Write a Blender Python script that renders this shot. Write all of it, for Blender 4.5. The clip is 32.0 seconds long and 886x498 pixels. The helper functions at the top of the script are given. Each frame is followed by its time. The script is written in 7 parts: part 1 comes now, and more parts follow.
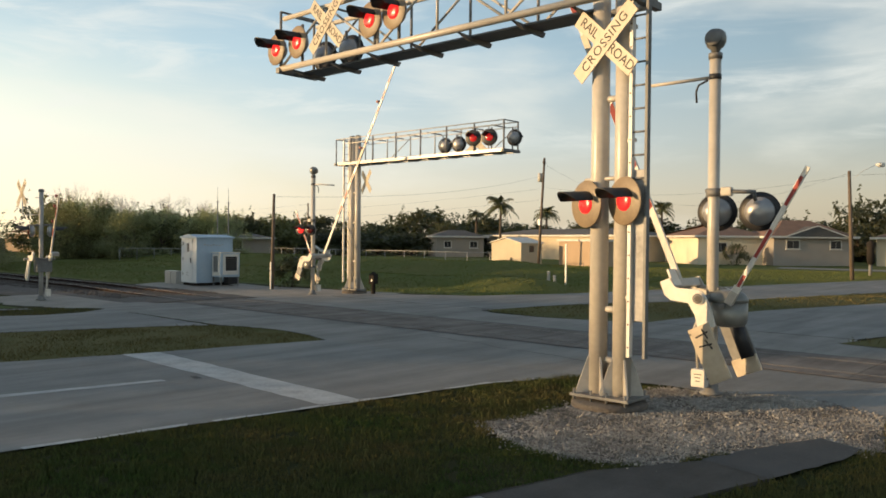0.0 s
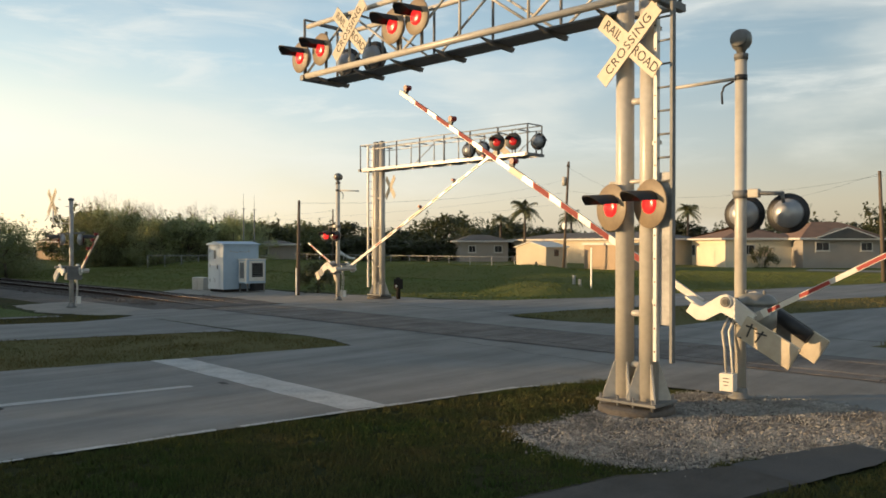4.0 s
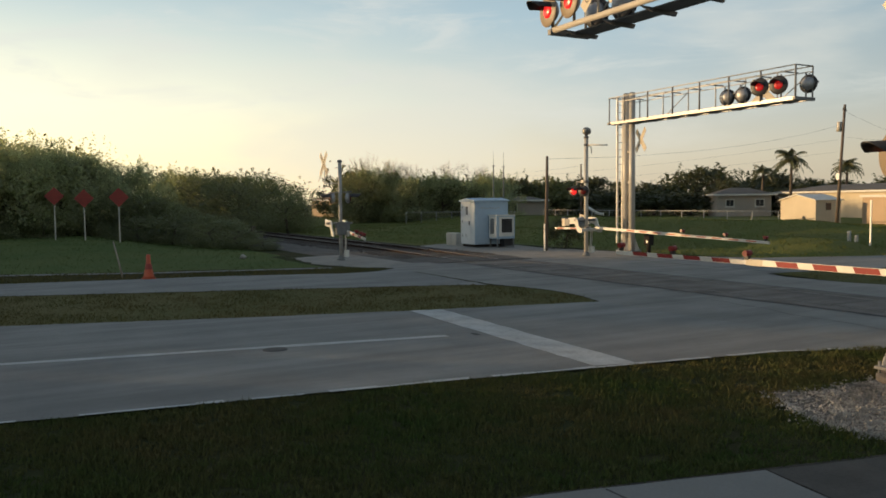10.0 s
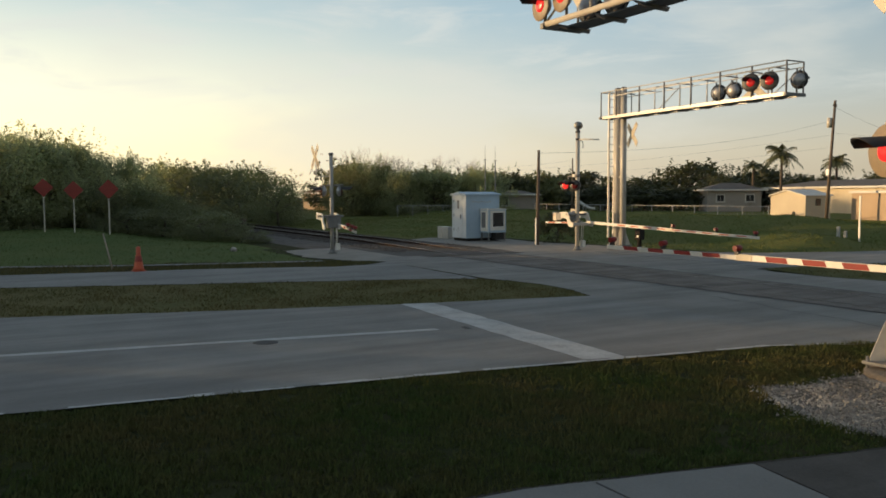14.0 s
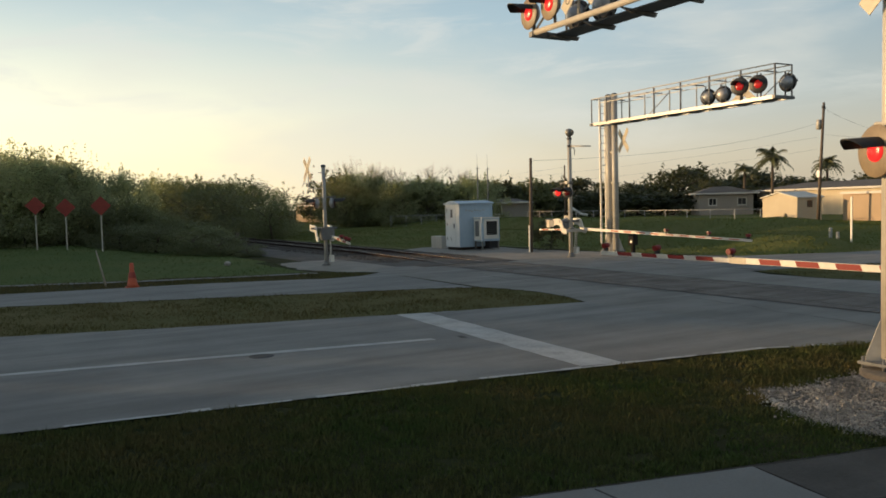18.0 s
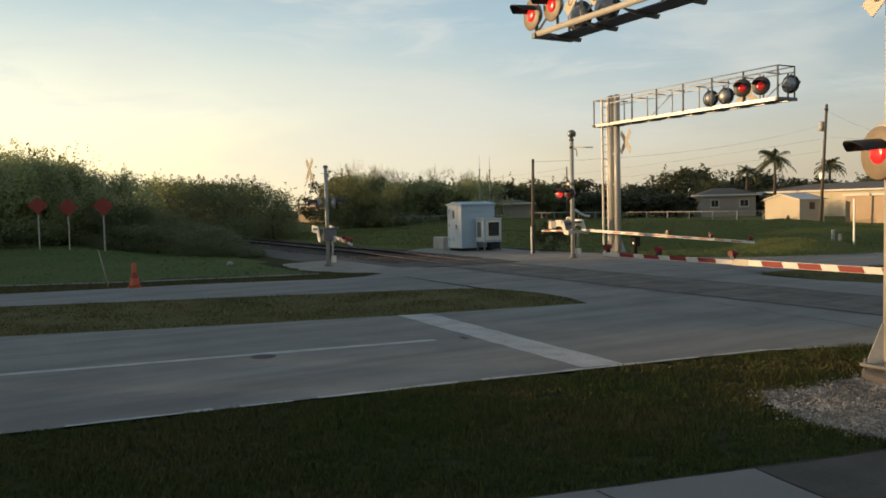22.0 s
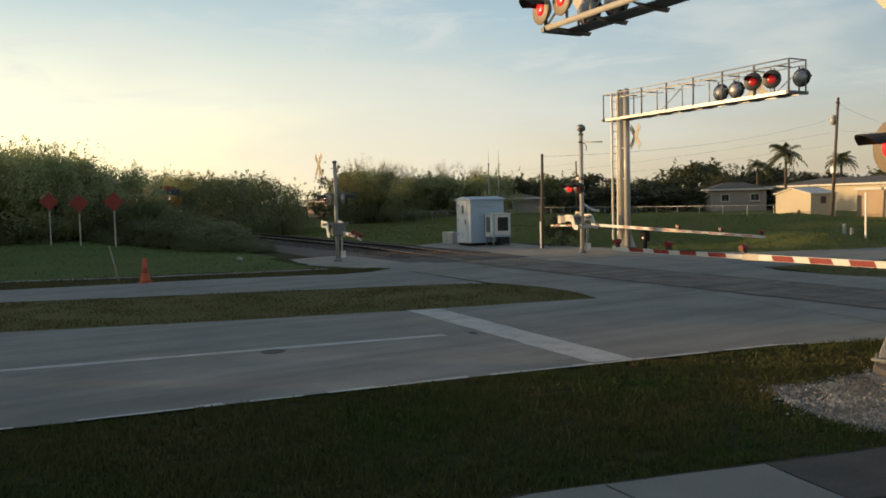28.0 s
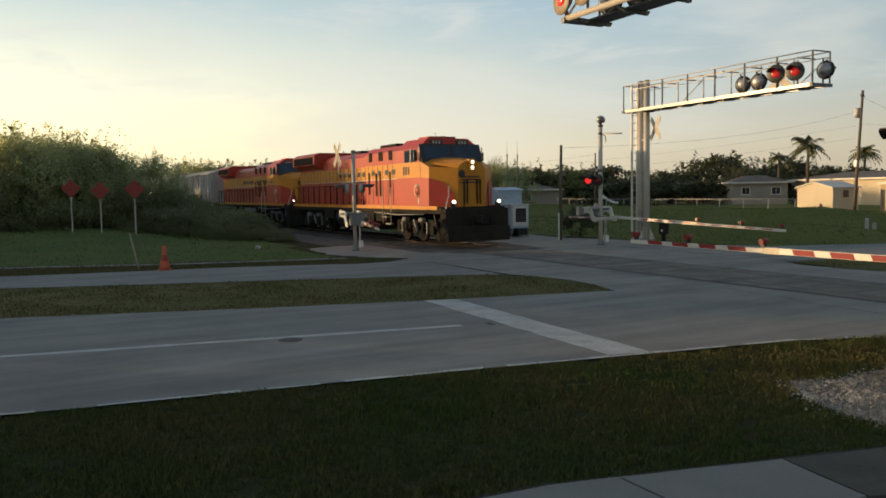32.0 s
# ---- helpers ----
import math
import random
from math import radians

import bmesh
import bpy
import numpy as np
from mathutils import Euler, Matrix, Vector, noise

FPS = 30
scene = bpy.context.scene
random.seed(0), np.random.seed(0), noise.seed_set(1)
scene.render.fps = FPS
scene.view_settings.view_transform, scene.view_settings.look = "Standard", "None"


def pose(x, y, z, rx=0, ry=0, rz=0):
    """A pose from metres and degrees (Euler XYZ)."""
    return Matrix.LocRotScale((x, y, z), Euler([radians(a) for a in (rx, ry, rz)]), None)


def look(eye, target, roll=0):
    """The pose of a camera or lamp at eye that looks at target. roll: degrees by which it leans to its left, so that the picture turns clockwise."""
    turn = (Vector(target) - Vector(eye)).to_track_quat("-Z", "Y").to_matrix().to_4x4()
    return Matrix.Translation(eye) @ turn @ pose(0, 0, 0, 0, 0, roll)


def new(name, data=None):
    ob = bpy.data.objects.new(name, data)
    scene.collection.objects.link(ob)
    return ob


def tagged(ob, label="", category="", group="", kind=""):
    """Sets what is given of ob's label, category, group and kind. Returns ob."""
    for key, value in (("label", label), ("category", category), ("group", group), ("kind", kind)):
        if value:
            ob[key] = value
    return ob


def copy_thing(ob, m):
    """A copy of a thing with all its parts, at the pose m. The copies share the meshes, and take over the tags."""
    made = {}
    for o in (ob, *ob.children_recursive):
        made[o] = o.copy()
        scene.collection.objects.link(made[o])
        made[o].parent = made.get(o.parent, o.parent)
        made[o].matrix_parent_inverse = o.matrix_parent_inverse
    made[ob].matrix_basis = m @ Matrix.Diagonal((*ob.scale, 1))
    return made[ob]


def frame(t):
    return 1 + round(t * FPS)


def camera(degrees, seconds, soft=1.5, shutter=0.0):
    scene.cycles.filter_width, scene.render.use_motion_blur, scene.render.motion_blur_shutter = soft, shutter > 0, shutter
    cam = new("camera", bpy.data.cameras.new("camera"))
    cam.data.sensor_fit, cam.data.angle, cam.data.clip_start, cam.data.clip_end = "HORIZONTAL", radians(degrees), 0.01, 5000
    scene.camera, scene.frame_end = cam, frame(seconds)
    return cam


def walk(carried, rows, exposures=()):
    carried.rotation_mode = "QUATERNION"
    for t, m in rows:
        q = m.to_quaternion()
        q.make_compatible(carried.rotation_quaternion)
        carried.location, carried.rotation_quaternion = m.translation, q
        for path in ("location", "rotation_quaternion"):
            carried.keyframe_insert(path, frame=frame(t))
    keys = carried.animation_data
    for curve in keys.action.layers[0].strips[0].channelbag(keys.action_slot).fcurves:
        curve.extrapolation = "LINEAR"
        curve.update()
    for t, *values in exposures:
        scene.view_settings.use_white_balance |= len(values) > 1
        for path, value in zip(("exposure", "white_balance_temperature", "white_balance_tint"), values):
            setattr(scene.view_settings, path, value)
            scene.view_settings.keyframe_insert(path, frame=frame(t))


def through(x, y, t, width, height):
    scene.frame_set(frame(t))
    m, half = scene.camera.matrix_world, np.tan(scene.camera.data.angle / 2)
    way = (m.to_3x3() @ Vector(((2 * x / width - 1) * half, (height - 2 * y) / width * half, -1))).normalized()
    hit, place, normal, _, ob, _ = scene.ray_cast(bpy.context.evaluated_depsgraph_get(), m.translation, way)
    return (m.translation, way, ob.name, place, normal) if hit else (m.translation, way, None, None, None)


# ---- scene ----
# Metres; x runs along the railway the way the train goes, y across it and away from the camera, z up from the road.
cam = camera(58.0, 32.0, soft=1.7)
EYE = (27.7, -15.9, 2.25)
# seconds, yaw, pitch, roll
TURNS = [
(0.0, 42.0, -0.65, -0.55), (0.5, 41.47, -0.54, -0.33), (1.0, 41.44, -0.65, -0.16), (1.5, 41.73, -0.75, -0.26), (2.0, 42.15, -0.52, -0.2), (2.5, 42.21, -0.52, -0.15), (3.0, 43.12, -0.3, -0.17), (3.5, 43.63, -0.3, -0.1), (5.5, 43.9, -0.31, -0.03), (6.0, 44.12, -0.55, 0.0), (6.5, 44.22, -0.47, -0.15), (7.0, 44.27, -0.44, -0.1), (7.5, 44.42, -0.46, -0.19), (8.0, 44.53, -0.83, -0.36), (8.5, 44.89, -0.86, 0.1), (9.0, 51.85, -1.67, 0.04), (9.5, 58.98, -3.39, 0.54), (10.0, 61.38, -3.41, 0.59), (10.5, 60.89, -3.54, 0.45), (11.0, 60.97, -4.75, -0.05), (11.5, 61.65, -4.31, 0.15), (12.0, 60.53, -3.38, 0.71), (12.5, 60.53, -2.93, 0.88), (13.0, 60.14, -3.57, 0.45), (13.5, 60.54, -3.83, 0.27), (14.0, 60.77, -3.87, 0.28), (14.5, 60.9, -3.83, 0.36), (16.5, 60.46, -3.15, 1.13), (17.0, 60.4, -3.09, 1.27), (17.5, 60.32, -3.11, 1.41), (18.0, 60.27, -3.2, 1.5), (18.5, 60.22, -3.31, 1.56), (19.0, 60.31, -3.31, 1.45), (19.5, 60.15, -3.33, 1.37), (20.0, 60.13, -3.29, 1.36), (20.5, 60.14, -3.17, 1.37), (21.0, 60.22, -3.14, 1.36), (21.5, 60.35, -3.13, 1.35), (22.0, 60.42, -3.13, 1.35), (22.5, 60.52, -3.14, 1.4), (23.0, 60.58, -3.19, 1.47), (23.5, 60.63, -3.25, 1.46), (24.0, 60.64, -3.27, 1.33), (24.5, 60.49, -3.21, 1.24), (25.0, 60.69, -3.02, 1.32), (25.5, 60.71, -3.1, 1.25), (27.5, 60.93, -3.39, 1.22), (28.0, 61.07, -3.47, 1.48), (28.5, 61.68, -3.24, 1.54), (29.0, 62.68, -2.99, 1.76), (29.5, 63.27, -2.86, 1.74), (30.0, 63.57, -2.78, 1.57), (30.5, 63.7, -3.22, 1.7), (31.0, 62.87, -3.83, 1.4), (31.5, 63.02, -3.86, 0.82), (32.0, 62.36, -4.12, 0.96)]
walk(cam, [(t, pose(*EYE, 90 + p, r, y)) for t, y, p, r in TURNS], [(0, 0.0), (8.5, 0.0), (10, -0.28), (32, -0.28)])

# ---- sky and sun ----
SUN_AZ = 230.0     # where the sun stands, degrees from +x towards +y
SUN_EL = 5.8
sun_way = Vector((math.cos(radians(SUN_AZ)) * math.cos(radians(SUN_EL)), math.sin(radians(SUN_AZ)) * math.cos(radians(SUN_EL)), math.sin(radians(SUN_EL))))
sun = new("sun", bpy.data.lights.new("sun", "SUN"))
sun.data.energy, sun.data.angle, sun.data.color = 6.2, radians(0.6), (1.0, 0.66, 0.33)
sun.matrix_world = look(sun_way * 50, (0, 0, 0))

world = bpy.data.worlds.new("sky")
scene.world = world
world.use_nodes = True
wn, wl = world.node_tree.nodes, world.node_tree.links
wn.clear()


def wnode(kind, **kw):
    n = wn.new(kind)
    for k, v in kw.items():
        n.inputs[k].default_value = v
    return n


sky = wnode("ShaderNodeTexSky")
sky.sky_type, sky.sun_disc, sky.sun_elevation = "NISHITA", False, radians(SUN_EL)
sky.sun_rotation = radians(90 - SUN_AZ)
sky.air_density, sky.dust_density, sky.ozone_density = 1.0, 1.6, 1.2
coord = wnode("ShaderNodeTexCoord")
split = wnode("ShaderNodeSeparateXYZ")
wl.new(coord.outputs["Generated"], split.inputs["Vector"])
# hazy evening air: cream at the horizon, pale blue above
haze = wnode("ShaderNodeValToRGB")
stops = [(0.0, (0.78, 0.665, 0.485)), (0.05, (0.80, 0.725, 0.565)), (0.12, (0.64, 0.705, 0.69)), (0.22, (0.44, 0.60, 0.695)), (0.34, (0.335, 0.475, 0.585)), (0.55, (0.19, 0.28, 0.38)), (1.0, (0.13, 0.195, 0.28))]
haze.color_ramp.elements[0].position, haze.color_ramp.elements[0].color = stops[0][0], (*stops[0][1], 1)
haze.color_ramp.elements[1].position, haze.color_ramp.elements[1].color = stops[-1][0], (*stops[-1][1], 1)
for at, tone in stops[1:-1]:
    haze.color_ramp.elements.new(at).color = (*tone, 1)
wl.new(split.outputs["Z"], haze.inputs["Fac"])
# glow of the low sun, widest along the horizon
toward = wnode("ShaderNodeVectorMath")
toward.operation = "DOT_PRODUCT"
toward.inputs[1].default_value = (sun_way.x, sun_way.y, 0.0)
wl.new(coord.outputs["Generated"], toward.inputs[0])


def wrange(source, a, b, c, d):
    n = wnode("ShaderNodeMapRange")
    n.interpolation_type = "SMOOTHSTEP"
    for k, v in (("From Min", a), ("From Max", b), ("To Min", c), ("To Max", d)):
        n.inputs[k].default_value = v
    wl.new(source, n.inputs["Value"])
    return n.outputs["Result"]


def wmath(op, x, y):
    n = wnode("ShaderNodeMath")
    n.operation = op
    for k, v in enumerate((x, y)):
        if hasattr(v, "default_value"):
            wl.new(v, n.inputs[k])
        else:
            n.inputs[k].default_value = v
    return n.outputs[0]


def wmix(op, fac, x, y):
    n = wnode("ShaderNodeMixRGB")
    n.blend_type = op
    for k, v in zip(("Fac", "Color1", "Color2"), (fac, x, y)):
        if hasattr(v, "default_value"):
            wl.new(v, n.inputs[k])
        else:
            n.inputs[k].default_value = v
    return n.outputs["Color"]


away = wrange(toward.outputs["Value"], -0.75, 0.1, 0.60, 1.0)
glow = wmath("MULTIPLY", wrange(toward.outputs["Value"], -0.12, 0.80, 0.0, 1.0), wrange(split.outputs["Z"], 0.0, 0.34, 1.0, 0.0))
dim = wmix("MULTIPLY", 1.0, haze.outputs["Color"], (1, 1, 1, 1))
shade = wnode("ShaderNodeVectorMath")
shade.operation = "SCALE"
wl.new(dim, shade.inputs[0])
wl.new(away, shade.inputs["Scale"])
tone = wmix("ADD", glow, shade.outputs["Vector"], (1.0, 0.80, 0.33, 1))
# thin high cloud: noise stretched along the horizon
mapping = wnode("ShaderNodeMapping", Scale=(1.0, 1.0, 3.4), Rotation=(0.12, -0.10, 0.4))
cloud = wnode("ShaderNodeTexNoise", Scale=2.6, Detail=6.0, Roughness=0.52)
wl.new(coord.outputs["Generated"], mapping.inputs["Vector"])
wl.new(mapping.outputs["Vector"], cloud.inputs["Vector"])
veil = wmath("MULTIPLY", wrange(cloud.outputs["Fac"], 0.45, 0.68, 0.0, 0.55), wrange(split.outputs["Z"], 0.55, 0.12, 0.15, 1.0))
tone = wmix("MIX", veil, tone, (0.90, 0.87, 0.77, 1))
# finer wisps drawn out along the wind
drift = wnode("ShaderNodeMapping", Scale=(1.0, 1.6, 7.5), Rotation=(0.10, 0.16, 0.9))
wisp = wnode("ShaderNodeTexNoise", Scale=3.4, Detail=9.0, Roughness=0.60, Distortion=0.5)
wl.new(coord.outputs["Generated"], drift.inputs["Vector"])
wl.new(drift.outputs["Vector"], wisp.inputs["Vector"])
streak = wmath("MULTIPLY", wrange(wisp.outputs["Fac"], 0.47, 0.70, 0.0, 0.58), wrange(split.outputs["Z"], 0.05, 0.16, 0.0, 1.0))
tone = wmix("MIX", streak, tone, (0.86, 0.86, 0.80, 1))
tone = wmix("ADD", 0.035, tone, sky.outputs["Color"])
background = wnode("ShaderNodeBackground", Strength=1.0)
world_out = wnode("ShaderNodeOutputWorld")
wl.new(tone, background.inputs["Color"])
wl.new(background.outputs["Background"], world_out.inputs["Surface"])

# ---- materials ----


def paint(name, color, second=None, rough=0.6, metal=0.0, grain=30.0, patch=1.5, mix=0.5, bump=0.15, emit=None, power=0.0, random_tint=0.0, coat=0.0, depth=0.02):
    """A surface of two tones: large patches and fine grain, with fine relief."""
    m = bpy.data.materials.new(name)
    m.use_nodes = True
    n, l = m.node_tree.nodes, m.node_tree.links
    b = n["Principled BSDF"]
    second = second or tuple(c * 0.72 for c in color)
    tc = n.new("ShaderNodeTexCoord")
    big, fine = n.new("ShaderNodeTexNoise"), n.new("ShaderNodeTexNoise")
    big.inputs["Scale"].default_value, big.inputs["Detail"].default_value = patch, 5.0
    fine.inputs["Scale"].default_value, fine.inputs["Detail"].default_value = grain, 4.0
    for t in (big, fine):
        l.new(tc.outputs["Object"], t.inputs["Vector"])
    add = n.new("ShaderNodeMath")
    add.operation = "MULTIPLY_ADD"
    l.new(fine.outputs["Fac"], add.inputs[0])
    add.inputs[1].default_value = 0.6
    l.new(big.outputs["Fac"], add.inputs[2])
    r = n.new("ShaderNodeMapRange")
    r.inputs["From Min"].default_value, r.inputs["From Max"].default_value = 0.55, 1.05
    l.new(add.outputs[0], r.inputs["Value"])
    r.inputs["To Max"].default_value = mix * 2 if mix < 0.5 else 1.0
    c = n.new("ShaderNodeMixRGB")
    c.inputs["Color1"].default_value, c.inputs["Color2"].default_value = (*color, 1), (*second, 1)
    l.new(r.outputs["Result"], c.inputs["Fac"])
    out = c.outputs["Color"]
    if random_tint:
        info = n.new("ShaderNodeObjectInfo")
        geo = n.new("ShaderNodeNewGeometry")
        s = n.new("ShaderNodeMath")
        s.operation = "ADD"
        l.new(info.outputs["Random"], s.inputs[0])
        l.new(geo.outputs["Random Per Island"], s.inputs[1])
        v = n.new("ShaderNodeMapRange")
        v.inputs["From Max"].default_value = 2.0
        v.inputs["To Min"].default_value, v.inputs["To Max"].default_value = 1 - random_tint, 1 + random_tint
        l.new(s.outputs[0], v.inputs["Value"])
        h = n.new("ShaderNodeHueSaturation")
        l.new(v.outputs["Result"], h.inputs["Value"])
        l.new(out, h.inputs["Color"])
        out = h.outputs["Color"]
    l.new(out, b.inputs["Base Color"])
    b.inputs["Roughness"].default_value, b.inputs["Metallic"].default_value = rough, metal
    b.inputs["Coat Weight"].default_value = coat
    if bump:
        bp = n.new("ShaderNodeBump")
        bp.inputs["Strength"].default_value, bp.inputs["Distance"].default_value = bump, depth
        l.new(fine.outputs["Fac"], bp.inputs["Height"])
        l.new(bp.outputs["Normal"], b.inputs["Normal"])
    if rough >= 1.0:
        b.inputs["Specular IOR Level"].default_value = 0.1
    if emit:
        b.inputs["Emission Color"].default_value = (*emit, 1)
        b.inputs["Emission Strength"].default_value = power
    return m


BANK = paint("bank lawn", (0.068, 0.103, 0.031), (0.100, 0.120, 0.041), 1.0, grain=9, patch=0.3, bump=0.6, depth=0.04)
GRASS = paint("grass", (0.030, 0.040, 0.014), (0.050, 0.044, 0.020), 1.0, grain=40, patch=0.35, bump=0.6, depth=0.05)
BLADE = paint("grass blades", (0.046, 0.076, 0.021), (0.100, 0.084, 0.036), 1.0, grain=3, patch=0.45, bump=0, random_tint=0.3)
MEADOW = paint("meadow", (0.082, 0.115, 0.028), (0.148, 0.138, 0.050), 1.0, grain=6, patch=0.16, bump=0.8, depth=0.06)
FIELD = paint("meadow blades", (0.098, 0.128, 0.032), (0.140, 0.142, 0.050), 1.0, grain=4, patch=0.3, bump=0, random_tint=0.2)


DRY = paint("dry verge turf", (0.074, 0.086, 0.030), (0.135, 0.112, 0.050), 1.0, grain=6, patch=0.16, bump=0.8, depth=0.06)
DRY_BLADE = paint("dry verge blades", (0.086, 0.092, 0.030), (0.150, 0.120, 0.054), 1.0, grain=4, patch=0.3, bump=0, random_tint=0.2)


def streaked(m, along, strength, dark):
    """Lays wheel streaks and stains over a paint() surface, drawn out along one way of the world."""
    n, l = m.node_tree.nodes, m.node_tree.links
    b = n["Principled BSDF"]
    src = b.inputs["Base Color"].links[0].from_socket
    tc = n.new("ShaderNodeTexCoord")
    mp = n.new("ShaderNodeMapping")
    mp.inputs["Rotation"].default_value = (0, 0, radians(along))
    mp.inputs["Scale"].default_value = (1.1, 0.09, 1.0)
    nz = n.new("ShaderNodeTexNoise")
    nz.inputs["Scale"].default_value, nz.inputs["Detail"].default_value, nz.inputs["Roughness"].default_value = 1.6, 6.0, 0.62
    st = n.new("ShaderNodeTexNoise")
    st.inputs["Scale"].default_value, st.inputs["Detail"].default_value, st.inputs["Roughness"].default_value = 0.75, 8.0, 0.7
    l.new(tc.outputs["Object"], mp.inputs["Vector"])
    l.new(mp.outputs["Vector"], nz.inputs["Vector"])
    l.new(tc.outputs["Object"], st.inputs["Vector"])
    mul = n.new("ShaderNodeMath")
    mul.operation = "MULTIPLY_ADD"
    l.new(st.outputs["Fac"], mul.inputs[0])
    mul.inputs[1].default_value = 0.55
    l.new(nz.outputs["Fac"], mul.inputs[2])
    r = n.new("ShaderNodeMapRange")
    for k, v in (("From Min", 0.62), ("From Max", 0.98), ("To Min", 0.0), ("To Max", strength)):
        r.inputs[k].default_value = v
    l.new(mul.outputs[0], r.inputs["Value"])
    mx = n.new("ShaderNodeMixRGB")
    mx.blend_type = "MULTIPLY"
    l.new(r.outputs["Result"], mx.inputs["Fac"])
    l.new(src, mx.inputs["Color1"])
    mx.inputs["Color2"].default_value = (*dark, 1)
    l.new(mx.outputs["Color"], b.inputs["Base Color"])
    return m


ASPHALT = streaked(paint("worn asphalt", (0.250, 0.247, 0.234), (0.188, 0.186, 0.179), 0.85, grain=60, patch=0.22, bump=0.35), 12, 0.9, (0.55, 0.55, 0.56))
ASPHALT_B = streaked(paint("pale asphalt", (0.272, 0.261, 0.24), (0.198, 0.192, 0.178), 0.85, grain=60, patch=0.3, bump=0.35), 12, 0.9, (0.55, 0.54, 0.54))
DARK_PATCH = paint("dark asphalt", (0.045, 0.045, 0.046), (0.075, 0.073, 0.07), 0.9, grain=40, patch=1.2, bump=0.4)
CROSSING = streaked(paint("crossing panels", (0.105, 0.088, 0.076), (0.22, 0.195, 0.172), 0.85, grain=16, patch=0.9, bump=0.5), 90, 1.0, (0.34, 0.30, 0.28))
CONCRETE = paint("sidewalk concrete", (0.20, 0.20, 0.192), (0.15, 0.15, 0.144), 0.9, grain=50, patch=0.8, bump=0.25)
STAINED = streaked(paint("stained concrete", (0.095, 0.088, 0.079), (0.050, 0.046, 0.042), 0.9, grain=40, patch=1.6, bump=0.3), 20, 0.8, (0.5, 0.48, 0.45))
SOIL_SHADE = paint("soil darkened by painted shade", (0.022, 0.018, 0.014), (0.035, 0.028, 0.02), 0.95, grain=20, patch=3, bump=0.5)
ROAD_PAINT = paint("road paint", (0.50, 0.505, 0.495), (0.29, 0.293, 0.29), 0.8, grain=18, patch=2.5, bump=0.2)
BALLAST = paint("ballast", (0.12, 0.105, 0.095), (0.065, 0.055, 0.05), 0.95, grain=14, patch=0.7, bump=0.9, depth=0.06)
APRON = paint("shell gravel", (0.31, 0.285, 0.25), (0.20, 0.183, 0.163), 0.95, grain=22, patch=0.8, bump=0.6, depth=0.03)
SOIL = paint("gravel bed", (0.15, 0.13, 0.11), (0.08, 0.068, 0.057), 0.95, grain=22, patch=1.0, bump=0.8)
STONE = paint("white stones", (0.47, 0.44, 0.395), (0.12, 0.108, 0.094), 0.85, grain=9, patch=1.2, bump=0.3, random_tint=0.42)
RAIL = paint("rusty rail", (0.040, 0.027, 0.022), (0.028, 0.02, 0.017), 1.0, 0.0, grain=20, patch=2)
FLUSH_RAIL = paint("worn flush rail", (0.08, 0.068, 0.058), (0.13, 0.11, 0.092), 0.5, 0.4, grain=9, patch=0.7)
RAIL_TOP = paint("polished rail head", (0.26, 0.215, 0.18), None, 0.42, 0.6, grain=10, patch=1, bump=0)
TIE = paint("weathered tie", (0.075, 0.055, 0.043), (0.045, 0.035, 0.03), 0.9, grain=18, patch=2, bump=0.5)
GALV = paint("aluminium paint", (0.54, 0.505, 0.445), (0.42, 0.39, 0.34), 0.33, 0.0, grain=14, patch=1.6, bump=0.06)
GALV_D = paint("weathered grey steel", (0.22, 0.22, 0.215), (0.14, 0.14, 0.137), 0.6, 0.15, grain=14, patch=2, bump=0.1)
BAR = paint("weathered arm paint", (0.62, 0.60, 0.55), (0.50, 0.475, 0.43), 0.3, grain=12, patch=2.2, mix=0.4, bump=0.06)
WHITE = paint("white painted metal", (0.76, 0.735, 0.67), (0.60, 0.57, 0.51), 0.36, grain=12, patch=2.2, mix=0.4, bump=0.06)
RED = paint("red reflective sheeting", (0.24, 0.012, 0.010), (0.19, 0.010, 0.009), 0.65, grain=10, patch=3, bump=0.03)
# brighter copy of RED: sunlight put into the colour of the footpath arm stripes
RED_SUN = paint("red sheeting with sunlight painted in", (0.36, 0.045, 0.035), (0.30, 0.036, 0.028), 0.6, grain=10, patch=3, bump=0.03)
# red of the far gate stripes, paled to paint in the sun's glare
RED_GLARE = paint("red sheeting paled by painted glare", (0.46, 0.13, 0.08), (0.38, 0.10, 0.06), 0.65, grain=10, patch=3, bump=0.03)
SHEET = paint("white reflective sheeting", (0.50, 0.45, 0.355), (0.40, 0.345, 0.255), 0.45, grain=10, patch=2.6, mix=0.45, bump=0.05)
TAN = paint("faded disc paint", (0.27, 0.205, 0.13), (0.20, 0.15, 0.095), 0.5, grain=12, patch=3, bump=0.06)
BLACK = paint("black paint", (0.014, 0.014, 0.016), (0.028, 0.028, 0.030), 0.5, grain=20, patch=3, bump=0.05)
LETTER = paint("black lettering", (0.02, 0.02, 0.02), (0.05, 0.045, 0.04), 0.7, bump=0)
LENS = paint("lit red lens", (0.5, 0.01, 0.008), None, 0.25, grain=60, emit=(1.0, 0.035, 0.03), power=1.05, bump=0.1)
LENS_DIM = paint("red lens", (0.10, 0.008, 0.008), None, 0.2, grain=60, emit=(1.0, 0.03, 0.03), power=0.01, bump=0.1)
LENS_HALF = paint("fading red lens", (0.4, 0.012, 0.01), None, 0.22, grain=60, emit=(1.0, 0.03, 0.03), power=0.32, bump=0.1)
